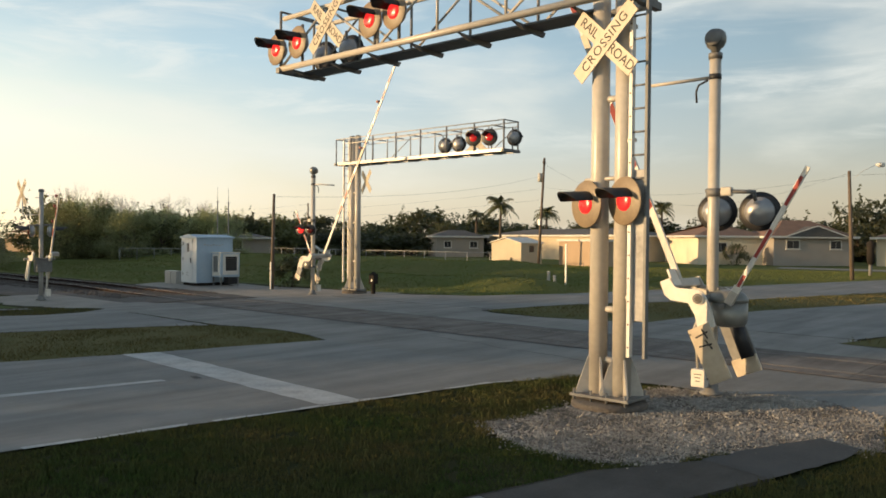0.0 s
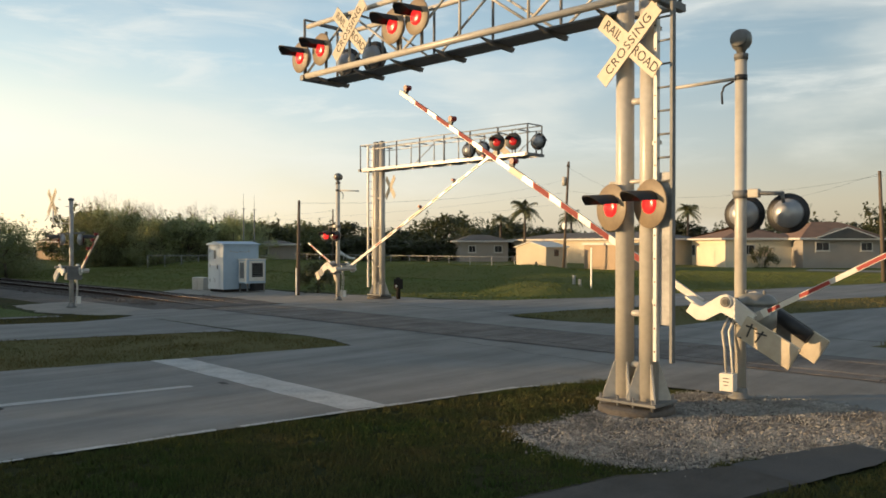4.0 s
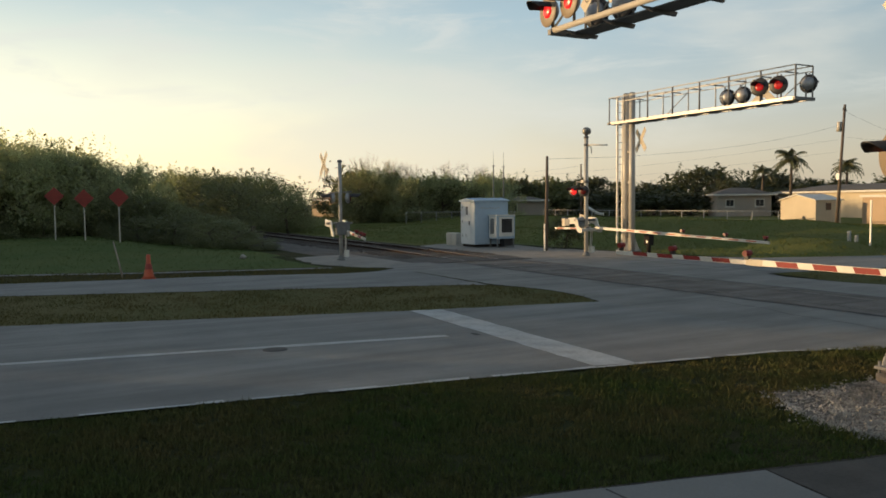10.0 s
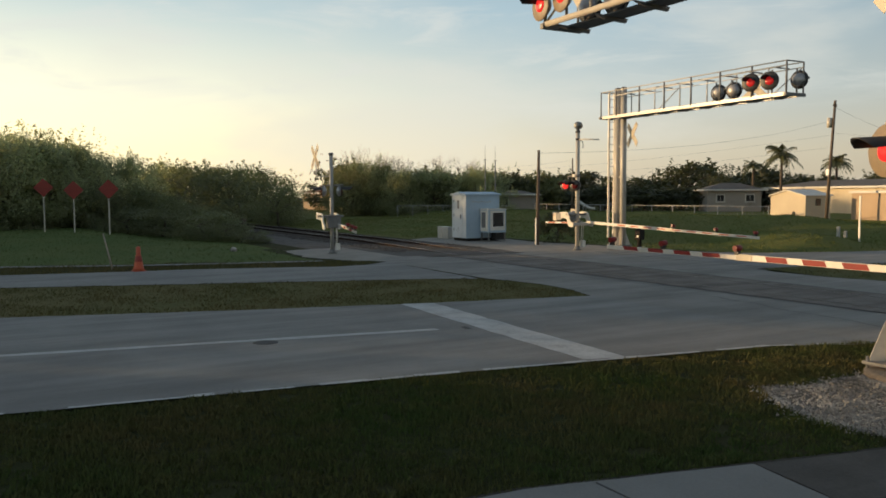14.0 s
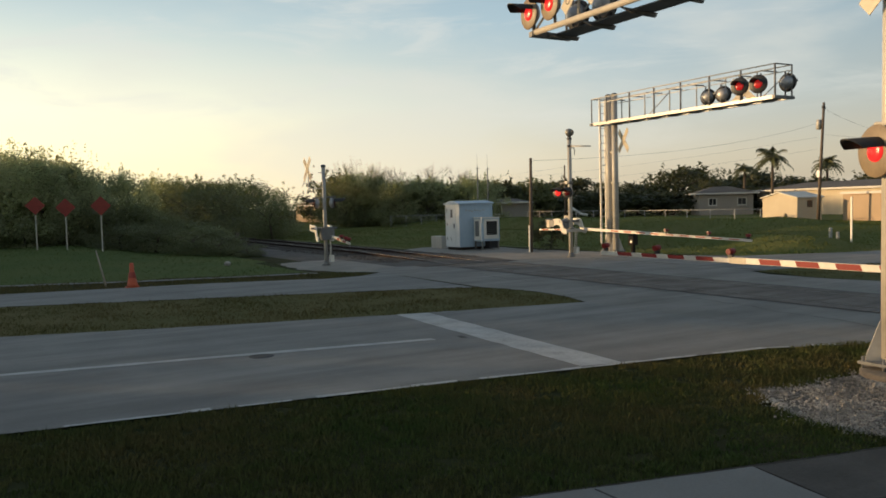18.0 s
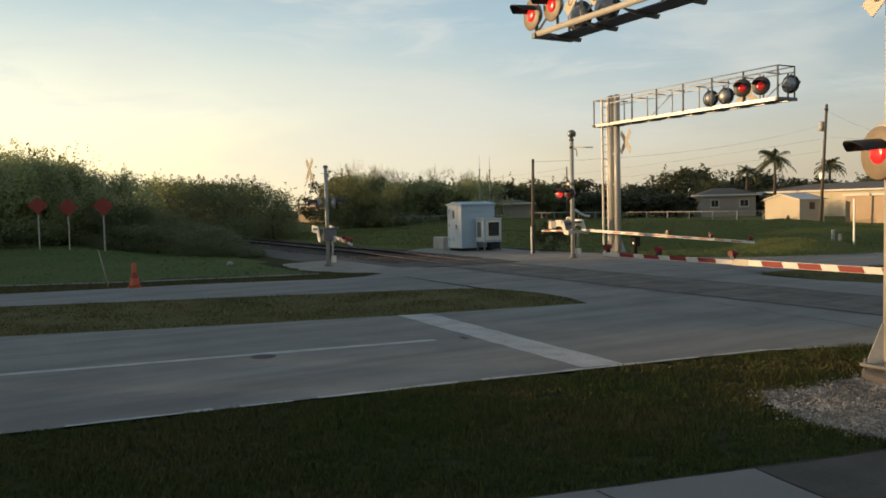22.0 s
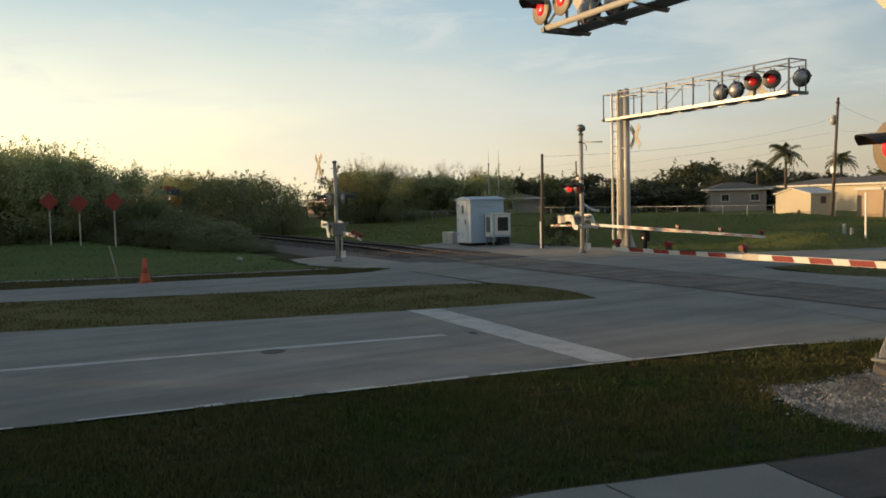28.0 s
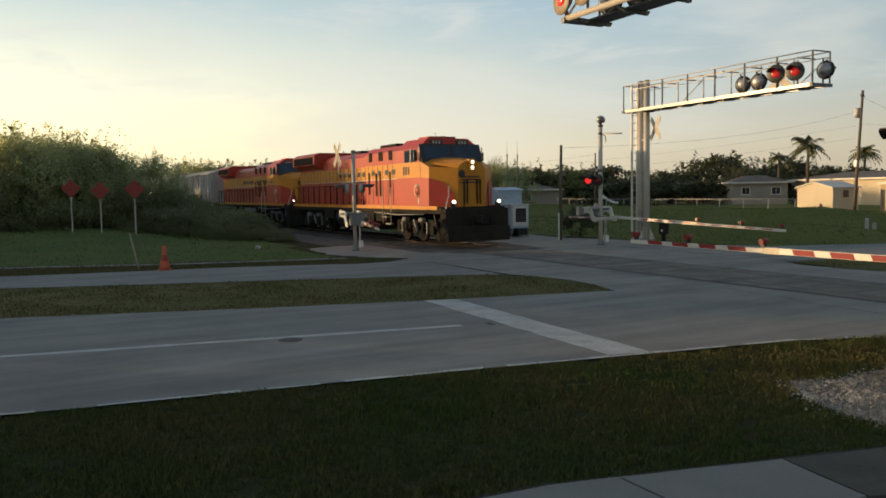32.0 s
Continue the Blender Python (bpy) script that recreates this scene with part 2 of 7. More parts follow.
LAMP_RED = paint("arm lamp red", (0.17, 0.012, 0.010), None, 0.4, grain=60, emit=(1.0, 0.03, 0.03), power=0.02, bump=0.1)
HEADLIGHT = paint("lit headlight", (1, 0.95, 0.85), None, 0.3, emit=(1.0, 0.93, 0.75), power=3.0, bump=0)
HOUSING = paint("light housing", (0.42, 0.42, 0.42), (0.33, 0.33, 0.34), 0.4, 0.5, grain=10, patch=2, bump=0.05)
FENCE = paint("dull fence steel", (0.46, 0.45, 0.43), (0.25, 0.245, 0.235), 0.6, 0.1, grain=14, patch=2, bump=0.05)
PLATE = paint("stained cream steel", (0.58, 0.51, 0.39), (0.42, 0.34, 0.24), 0.6, grain=9, patch=2.4, bump=0.12)
MECH = paint("grey mechanism paint", (0.27, 0.27, 0.25), (0.18, 0.18, 0.168), 0.38, 0.4, grain=8, patch=2, bump=0.06)
WOOD = paint("weathered pole wood", (0.16, 0.12, 0.09), (0.10, 0.078, 0.06), 0.9, grain=25, patch=2, bump=0.4)
# front whitened, other faces bluer: the light and shade on them put into colour
CABIN_FRONT = paint("cabin metal with front light painted in", (0.66, 0.69, 0.70), (0.56, 0.59, 0.61), 0.5, grain=8, patch=1.2, mix=0.45, bump=0.04)
BUNGALOW = paint("pale metal with blue shade painted in", (0.40, 0.51, 0.61), (0.33, 0.43, 0.53), 0.5, grain=8, patch=1.2, mix=0.45, bump=0.04)
DARKGLASS = paint("dark glass", (0.02, 0.024, 0.03), (0.03, 0.034, 0.04), 0.08, grain=2, patch=1, bump=0)
STUCCO = paint("cream stucco", (0.55, 0.48, 0.36), (0.47, 0.405, 0.30), 0.9, grain=30, patch=0.6, bump=0.2)
STUCCO_L = paint("pale cream stucco", (0.74, 0.66, 0.50), (0.64, 0.56, 0.42), 0.9, grain=30, patch=0.6, bump=0.2)
STUCCO_T = paint("tan stucco", (0.43, 0.32, 0.22), (0.37, 0.275, 0.185), 0.9, grain=30, patch=0.6, bump=0.2)
STUCCO_G = paint("grey stucco", (0.34, 0.305, 0.27), (0.29, 0.26, 0.23), 0.9, grain=30, patch=0.6, bump=0.2)
SHINGLE = paint("brown shingles", (0.23, 0.135, 0.092), (0.16, 0.098, 0.07), 0.9, grain=14, patch=1.0, bump=0.5, random_tint=0.12)
SHINGLE_G = paint("grey shingles", (0.12, 0.115, 0.11), (0.085, 0.082, 0.08), 0.9, grain=14, patch=1.0, bump=0.5, random_tint=0.12)
TRIM = paint("white trim", (0.64, 0.62, 0.57), (0.54, 0.52, 0.48), 0.6, grain=12, patch=2, bump=0.05)
BARK = paint("bark", (0.12, 0.09, 0.065), (0.07, 0.055, 0.042), 0.95, grain=20, patch=3, bump=0.7)
STICK = paint("weathered stick", (0.34, 0.29, 0.23), (0.25, 0.21, 0.165), 0.95, grain=14, patch=2, bump=0.3)
TWIG = paint("bare twigs", (0.52, 0.45, 0.37), (0.42, 0.36, 0.30), 0.95, grain=10, patch=2, bump=0.3)


def leafy(m, through, share):
    """Lets part of the light pass through thin leaves."""
    n, l = m.node_tree.nodes, m.node_tree.links
    b, o = n["Principled BSDF"], n["Material Output"]
    src = b.inputs["Base Color"].links[0].from_socket
    tr, mx, tint = n.new("ShaderNodeBsdfTranslucent"), n.new("ShaderNodeMixShader"), n.new("ShaderNodeMixRGB")
    tint.blend_type = "MULTIPLY"
    tint.inputs["Fac"].default_value, tint.inputs["Color2"].default_value = 1.0, (*through, 1)
    l.new(src, tint.inputs["Color1"])
    l.new(tint.outputs["Color"], tr.inputs["Color"])
    mx.inputs["Fac"].default_value = share
    l.new(b.outputs["BSDF"], mx.inputs[1])
    l.new(tr.outputs["BSDF"], mx.inputs[2])
    l.new(mx.outputs["Shader"], o.inputs["Surface"])
    return m


LEAF = paint("leaves", (0.125, 0.145, 0.075), (0.175, 0.175, 0.095), 0.6, grain=1.2, patch=0.35, bump=0, random_tint=0.35)
LEAF_B = paint("olive leaves", (0.155, 0.155, 0.085), (0.20, 0.185, 0.105), 0.6, grain=1.2, patch=0.35, bump=0, random_tint=0.35)
LEAF_D = paint("dark leaves", (0.062, 0.072, 0.040), (0.09, 0.092, 0.052), 0.6, grain=1.2, patch=0.35, bump=0, random_tint=0.3)
for m in (LEAF, LEAF_B, LEAF_D):
    leafy(m, (1.6, 1.6, 1.0), 0.4)
# leaf colour and translucency raised to stand in for haze over the bushes
LEAF_H = paint("leaves lifted by painted haze", (0.20, 0.222, 0.145), (0.265, 0.272, 0.180), 0.6, grain=1.2, patch=0.3, bump=0, random_tint=0.35)
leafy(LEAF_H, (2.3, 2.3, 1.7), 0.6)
FROND = paint("palm fronds", (0.085, 0.105, 0.045), (0.13, 0.125, 0.06), 0.55, grain=2, patch=1, bump=0, random_tint=0.25)
ORANGE = paint("orange plastic", (0.52, 0.09, 0.03), (0.40, 0.07, 0.028), 0.5, grain=10, patch=4, bump=0.05)
SIGN_RED = paint("faded orange-red sign", (0.30, 0.035, 0.022), (0.22, 0.028, 0.02), 0.5, grain=10, patch=3, bump=0.03)
L_RED = paint("locomotive red", (0.44, 0.048, 0.026), (0.35, 0.042, 0.025), 0.42, grain=6, patch=0.8, bump=0.03)
L_YEL = paint("locomotive yellow", (0.60, 0.245, 0.018), (0.48, 0.19, 0.018), 0.42, grain=6, patch=0.8, bump=0.03)
for m in (L_RED, L_YEL):
    m.node_tree.nodes["Principled BSDF"].inputs["Specular IOR Level"].default_value = 0.3
L_BLK = paint("dirty black steel", (0.020, 0.018, 0.017), (0.042, 0.036, 0.031), 1.0, grain=9, patch=1.2, bump=0.2)
L_GRY = paint("grey truck steel", (0.034, 0.030, 0.027), (0.018, 0.016, 0.015), 1.0, 0.0, grain=9, patch=1.5, bump=0.2)
CAR_GRY = paint("hopper grey paint", (0.46, 0.46, 0.44), (0.33, 0.32, 0.30), 0.6, grain=5, patch=0.6, bump=0.08)
CABGLASS = paint("cab glass", (0.02, 0.035, 0.06), (0.03, 0.05, 0.08), 0.05, grain=2, patch=1, bump=0)

# ---- mesh helpers ----


def box(bm, c, s, m=None):
    """A box with centre c and size s."""
    hx, hy, hz = s[0] / 2, s[1] / 2, s[2] / 2
    vs = [Vector((c[0] + x * hx, c[1] + y * hy, c[2] + z * hz)) for x in (-1, 1) for y in (-1, 1) for z in (-1, 1)]
    vs = [bm.verts.new(m @ v if m else v) for v in vs]
    for f in ((0, 1, 3, 2), (4, 6, 7, 5), (0, 4, 5, 1), (2, 3, 7, 6), (0, 2, 6, 4), (1, 5, 7, 3)):
        bm.faces.new([vs[i] for i in f])


def cyl(bm, p0, p1, r0, r1=None, seg=12, caps=True):
    p0, p1 = Vector(p0), Vector(p1)
    r1 = r0 if r1 is None else r1
    q = (p1 - p0).to_track_quat("Z", "Y")
    rings = []
    for p, r in ((p0, r0), (p1, r1)):
        rings.append([bm.verts.new(p + q @ Vector((r * math.cos(2 * math.pi * k / seg), r * math.sin(2 * math.pi * k / seg), 0))) for k in range(seg)])
    for k in range(seg):
        f = bm.faces.new((rings[0][k], rings[0][(k + 1) % seg], rings[1][(k + 1) % seg], rings[1][k]))
        f.smooth = seg > 5
    if caps:
        bm.faces.new(rings[0][::-1])
        bm.faces.new(rings[1])


def tube(bm, pts, r, seg=8):
    """One bent pipe through the points."""
    pts = [Vector(p) for p in pts]
    rings = []
    for k, p in enumerate(pts):
        d = (pts[min(k + 1, len(pts) - 1)] - pts[max(k - 1, 0)]).normalized()
        up = Vector((0, 0, 1)) if abs(d.z) < 0.9 else Vector((1, 0, 0))
        a = d.cross(up).normalized()
        b = d.cross(a)
        rings.append([bm.verts.new(p + a * (r * math.cos(2 * math.pi * j / seg)) + b * (r * math.sin(2 * math.pi * j / seg))) for j in range(seg)])
    for r0, r1 in zip(rings, rings[1:]):
        for j in range(seg):
            f = bm.faces.new((r0[j], r0[(j + 1) % seg], r1[(j + 1) % seg], r1[j]))
            f.smooth = True
    bm.faces.new(rings[0][::-1])
    bm.faces.new(rings[-1])


def lathe(bm, profile, m=None, seg=20):
    """Turns (radius, height) pairs about z, then moves by m."""
    rings = []
    for r, z in profile:
        ring = []
        for k in range(seg):
            v = Vector((r * math.cos(2 * math.pi * k / seg), r * math.sin(2 * math.pi * k / seg), z))
            ring.append(bm.verts.new(m @ v if m else v))
        rings.append(ring)
    for a, b in zip(rings, rings[1:]):
        for k in range(seg):
            f = bm.faces.new((a[k], a[(k + 1) % seg], b[(k + 1) % seg], b[k]))
            f.smooth = True
    bm.faces.new(rings[0][::-1])
    bm.faces.new(rings[-1])


def prism(bm, pts, axis, a, b):
    """Extrudes a polygon. axis y: pts are (x, z); z: (x, y); x: (y, z)."""
    def at(p, d):
        return {"x": (d, p[0], p[1]), "y": (p[0], d, p[1]), "z": (p[0], p[1], d)}[axis]
    lo = [bm.verts.new(at(p, a)) for p in pts]
    hi = [bm.verts.new(at(p, b)) for p in pts]
    bm.faces.new(lo)
    bm.faces.new(hi[::-1])
    for k in range(len(pts)):
        j = (k + 1) % len(pts)
        bm.faces.new((lo[j], lo[k], hi[k], hi[j]))


def mesh_of(name, bm, mat, bevel=0.0, normals=True):
    if bevel:
        bmesh.ops.bevel(bm, geom=bm.edges[:], offset=bevel, segments=2, affect="EDGES", profile=0.6, clamp_overlap=True)
    if normals:
        bmesh.ops.recalc_face_normals(bm, faces=bm.faces[:])
    me = bpy.data.meshes.new(name)
    bm.to_mesh(me)
    bm.free()
    me.materials.append(mat)
    return me


def part(name, bm, mat, parent, label="", m=None, bevel=0.0):
    ob = new(name, mesh_of(name, bm, mat, bevel))
    ob.parent = parent
    if m is not None:
        ob.matrix_basis = m
    return tagged(ob, label)


def solo(name, bm, mat, label, category, m=None, group="", kind="", bevel=0.0):
    ob = new(name, mesh_of(name, bm, mat, bevel))
    if m is not None:
        ob.matrix_basis = m
    return tagged(ob, label, category, group, kind)


def thing(name, m, label, category, group="", kind=""):
    ob = new(name)
    ob.empty_display_size = 0.2
    ob.matrix_basis = m
    return tagged(ob, label, category, group, kind)


def simple(shape, *args, **kw):
    bm = bmesh.new()
    shape(bm, *args, **kw)
    return bm


def share(name, me, parent, m, label=""):
    ob = new(name, me)
    ob.parent = parent
    ob.matrix_basis = m
    return tagged(ob, label)


def from_arrays(name, verts, faces, mat):
    me = bpy.data.meshes.new(name)
    me.from_pydata(verts.tolist() if hasattr(verts, "tolist") else verts, [], faces.tolist() if hasattr(faces, "tolist") else faces)
    me.materials.append(mat)
    return me


def lettering(text, size, mat, parent, m, label="", depth=0.002, stretch=1.0):
    cu = bpy.data.curves.new("lettering", "FONT")
    cu.body, cu.size, cu.extrude, cu.align_x, cu.align_y, cu.space_character = text, size, depth, "CENTER", "CENTER", stretch
    cu.materials.append(mat)
    made = bpy.data.objects.new("lettering", cu)
    ob = new("lettering", bpy.data.meshes.new_from_object(made))
    bpy.data.objects.remove(made)
    ob.parent = parent
    ob.matrix_basis = m
    return tagged(ob, label)


def sheet(name, pts, z, mat, label, category, jag=0.0, step=0.4, kind="structure", thick=0.0):
    """A flat piece of ground from its outline, with an uneven edge."""
    rnd = random.Random(name)
    out = []
    for (x0, y0), (x1, y1) in zip(pts, pts[1:] + pts[:1]):
        n = max(1, int(math.hypot(x1 - x0, y1 - y0) / step)) if jag else 1
        for k in range(min(n, 400)):
            w = k / n
            j = jag if 0 < k else 0
            out.append((x0 + (x1 - x0) * w + rnd.uniform(-j, j), y0 + (y1 - y0) * w + rnd.uniform(-j, j)))
    bm = bmesh.new()
    if thick:
        prism(bm, out, "z", z - thick, z)
    else:
        bm.faces.new([bm.verts.new((x, y, z)) for x, y in out])
    bmesh.ops.triangulate(bm, faces=[f for f in bm.faces if len(f.verts) > 4])
    return solo(name, bm, mat, label, category, kind=kind)

# ---- ground ----
bm = bmesh.new()
for gx in range(-8, 8):
    for gy in range(-4, 12):
        x0, y0 = gx * 100.0, gy * 100.0
        bm.faces.new([bm.verts.new((x, y, -0.03)) for x, y in ((x0, y0), (x0 + 100, y0), (x0 + 100, y0 + 100), (x0, y0 + 100))])
bmesh.ops.remove_doubles(bm, verts=bm.verts[:], dist=0.01)
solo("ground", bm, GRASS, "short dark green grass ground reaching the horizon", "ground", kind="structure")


def edge(x0, y0, slope, y):
    return x0 + slope * (y - y0)


# the near carriageway, the far carriageway, the level crossing and the two carriageways beyond it
sheet("road_near", [(edge(10.72, -15.9, 0.27, -60), -60), (edge(18.33, -15.9, 0.16, -60), -60), (18.33, -15.9), (19.0, -11.1), (19.85, -6.0), (20.6, -4.4), (13.9, -4.4), (13.62, -5.6), (13.1, -8.0), (12.0, -12.0), (10.72, -15.9)], 0.0, ASPHALT, "worn blue-grey asphalt road lane beside the verge", "road", 0.03)
sheet("road_far", [(edge(1.49, -15.9, 0.27, -60), -60), (edge(5.09, -15.9, 0.35, -60), -60), (5.09, -15.9), (7.0, -10.8), (8.9, -5.6), (9.6, -4.6), (3.2, -4.4), (3.9, -5.4), (4.0, -6.5), (2.75, -9.8), (1.49, -15.9)], 0.0, ASPHALT, "worn grey asphalt lane beyond the grass median", "road", 0.03)
sheet("road_crossing", [(2.6, -4.4), (9.6, -4.4), (10.3, -4.15), (11.6, -3.95), (12.9, -4.1), (13.9, -4.4), (20.6, -4.4), (22.0, -4.2), (25.2, -4.4), (45, -4.6), (45, 3.3), (24.0, 3.4), (22.6, 3.6), (22.4, 4.6), (17.0, 4.6), (15.8, 4.0), (14.2, 3.6), (12.4, 3.6), (11.4, 4.0), (11.5, 4.6), (3.2, 4.6), (1.4, 2.4), (1.4, -3.6)], -0.005, ASPHALT_B, "pale worn asphalt across the level crossing", "road", 0.03)
sheet("road_beyond", [(3.2, 4.6), (11.5, 4.6), (12.0, 7.9), (15.55, 16), (18.2, 25.6), (30, 62), (23, 62), (14.85, 40), (11.8, 27), (8.7, 13), (7.0, 9), (4.2, 7.2)], 0.0, ASPHALT, "grey asphalt road beyond the railway", "road", 0.03)
sheet("road_beyond_right", [(17.0, 4.6), (22.4, 4.6), (23.0, 7), (25.5, 18), (38, 62), (31, 62), (19.9, 18), (17.84, 11), (17.2, 6.6)], 0.0, ASPHALT, "grey asphalt carriageway beyond the railway", "road", 0.03)
sheet("driveway", [(2.0, 57), (22.5, 57.5), (25, 62.5), (1.0, 61.5)], 0.0, ASPHALT_B, "pale asphalt side street before the houses", "road", 0.03)

# stop line, lane line and pale edge line
sheet("stop_line", [(12.95, -8.66), (19.25, -8.98), (19.42, -8.36), (13.12, -8.0)], 0.004, ROAD_PAINT, "wide worn white stop line across the lane", "road marking", 0.02, 0.3)
bm = bmesh.new()
rnd = random.Random(4)
pts = [(edge(14.84, -15.9, 0.19, y), y) for y in [-40 + 0.5 * k for k in range(62)] if y < -8.4]
for (x0, y0), (x1, y1) in zip(pts, pts[1:]):
    if rnd.random() < 0.012:
        continue
    w0 = 0.095 + rnd.uniform(-0.015, 0.012)
    bm.faces.new([bm.verts.new(v) for v in ((x0 - w0, y0, 0.004), (x0 + w0, y0, 0.004), (x1 + w0, y1, 0.004), (x1 - w0, y1, 0.004))])
solo("lane_line", bm, ROAD_PAINT, "thin worn white lane line on the asphalt", "road marking", kind="structure")
bm = bmesh.new()
pts = [(edge(18.33, -15.9, 0.16, y), y) for y in (-40, -30, -22)] + [(18.33, -15.9), (19.0, -11.1), (19.85, -6.0), (20.3, -4.9)]
for (x0, y0), (x1, y1) in zip(pts, pts[1:]):
    n = max(2, int(abs(y1 - y0) / .3))
    for k in range(n):
        if rnd.random() < .18:
            continue
        (xa, ya), (xb, yb) = ((x0 + (x1 - x0) * w, y0 + (y1 - y0) * w) for w in (k / n, (k + 1) / n))
        d = rnd.uniform(.03, .09)
        bm.faces.new([bm.verts.new(v) for v in ((xa - d, ya, 0.004), (xa + 0.025, ya, 0.004), (xb + 0.025, yb, 0.004), (xb - d, yb, 0.004))])
solo("edge_line", bm, ROAD_PAINT, "faint pale edge line beside the grass", "road marking", kind="structure")
solo("drain_cover", simple(lathe, [(0.19, 0), (0.19, 0.003), (0.17, 0.005), (0.02, 0.004)], seg=20), DARK_PATCH, "dark iron cover set in the lane", "manhole", pose(15.75, -12.35, 0.0))
sheet("road_patch", [(16.05, -9.05), (16.3, -9.1), (16.33, -8.98), (16.07, -8.95)], 0.006, DARK_PATCH, "small dark tar patch at the stop line", "road patch", 0.02, 0.2)

rnd = random.Random(31)
for x0, y0, head, n in ((6.0, -2.2, 2, 20), (10.4, -2.0, 1, 22), (15.0, -2.2, -2, 30), (9.0, 1.9, 1, 24), (4.2, 2.0, 2, 18), (17.5, 2.1, -2, 24)):
    bm = bmesh.new()
    x, y, a = x0, y0, radians(head)
    for k in range(n):
        a += rnd.uniform(-.22, .22)
        w = .006 + .012 * rnd.random()
        nx, ny = x + .16 * math.cos(a), y + .16 * math.sin(a)
        s = Vector((-math.sin(a) * w, math.cos(a) * w, 0))
        bm.faces.new([bm.verts.new(Vector(v) + t) for v, t in (((x, y, .0045), -s), ((nx, ny, .0045), -s), ((nx, ny, .0045), s), ((x, y, .0045), s))])
        x, y, a = nx, ny, a + (radians(head) - a) * .25
    solo("road_crack", bm, DARK_PATCH, "dark tar-filled crack wandering over the asphalt", "road crack", kind="structure")

# footpaths
walk_left = [(22.55, -15.9), (22.8, -12.47), (23.2, -10.5), (23.6, -9.1), (24.25, -7.95)]
sheet("sidewalk", [(22.3, -30), (22.55, -15.9), (22.8, -12.47), (23.28, -10.48), (24.12, -10.62), (23.9, -16), (23.7, -30)], 0.01, CONCRETE, "pale concrete sidewalk in the grass", "sidewalk", 0.012, thick=0.06)
sheet("sidewalk_stained", [(23.285, -10.46), (23.6, -9.1), (24.25, -7.95), (24.95, -8.15), (24.66, -9.2), (24.125, -10.60)], 0.008, STAINED, "dark stained concrete end of the sidewalk", "sidewalk", 0.012, thick=0.06)
# dark strip along the soil gap paints the shade under the lawn's overhang
bm = bmesh.new()
rim = [(22.1, -30), (22.55, -15.9), (22.8, -12.47), (23.28, -10.48), (23.6, -9.1), (24.2, -8.0)]
for (x0, y0), (x1, y1) in zip(rim, rim[1:]):
    bm.faces.new([bm.verts.new(v) for v in ((x0 - .07, y0, -.002), (x0 + .02, y0, -.002), (x1 + .02, y1, -.002), (x1 - .07, y1, -.002))])
solo("lawn_edge", bm, SOIL_SHADE, "thin soil gap by the sidewalk, lawn edge shade painted dark", "soil", kind="structure")
sheet("asphalt_patch", [(24.19, -7.99), (24.42, -7.21), (24.63, -6.60), (24.80, -6.16), (25.30, -6.36), (25.27, -7.00), (25.05, -7.85), (24.96, -8.20)], 0.012, DARK_PATCH, "dark asphalt end of the sidewalk", "sidewalk", 0.03, 0.2)
sheet("sidewalk_far", [(-6.2, -30), (-1.94, -15.8), (-0.2, -11.9), (0.62, -9.1), (1.4, -6.1), (1.9, -6.1), (1.15, -9.1), (0.35, -11.9), (-1.35, -15.8), (-5.5, -30)], 0.0, CONCRETE, "thin pale concrete path on the far verge", "sidewalk", 0.02)
for y in (-14.4, -12.0):
    x = {-14.4: 22.66, -12.0: 22.91}[y]
    solo("sidewalk_joint", simple(box, (x + 0.68, y + 0.10, 0.011), (1.25, 0.018, 0.006), pose(0, 0, 0, 0, 0, 0)), DARK_PATCH, "narrow dark joint across the sidewalk", "sidewalk joint", kind="structure")

# gravel aprons
sheet("gravel_apron", [(-8.5, 2.4), (1.6, 2.2), (3.2, 4.7), (4.2, 7.2), (3.9, 8.0), (1.2, 7.6), (-4.0, 6.6), (-9.0, 7.2), (-9.6, 4.0)], -0.012, APRON, "pale crushed shell apron round the signal cabin", "gravel", 0.10, 0.5)
sheet("gravel_apron_left", [(-4.2, -5.6), (-0.4, -6.0), (1.8, -5.2), (2.8, -4.4), (1.5, -2.4), (-5.0, -2.4)], -0.014, APRON, "pale gravel round the gate mast", "gravel", 0.12, 0.4)

# the gravel bed by the signals, with loose white stones
BED = [(21.51, -8.22), (22.07, -8.63), (22.69, -8.88), (23.09, -8.84), (23.61, -8.69), (24.02, -8.52), (24.08, -8.09), (24.16, -7.65), (24.45, -7.28), (24.67, -6.73), (24.82, -6.24), (25.20, -6.55), (25.50, -6.26), (25.05, -4.30), (24.36, -3.98), (23.68, -3.76), (22.93, -4.20), (22.03, -4.39), (21.88, -5.00), (21.82, -5.72), (21.66, -6.65), (21.69, -7.61)]
sheet("gravel_bed", BED, -0.008, SOIL, "bed of pale crushed stone under the signals", "gravel", 0.08, 0.3)


def inside(x, y, poly):
    hit = False
    for (x0, y0), (x1, y1) in zip(poly, poly[1:] + poly[:1]):
        if (y0 > y) != (y1 > y) and x < (x1 - x0) * (y - y0) / (y1 - y0) + x0:
            hit = not hit
    return hit


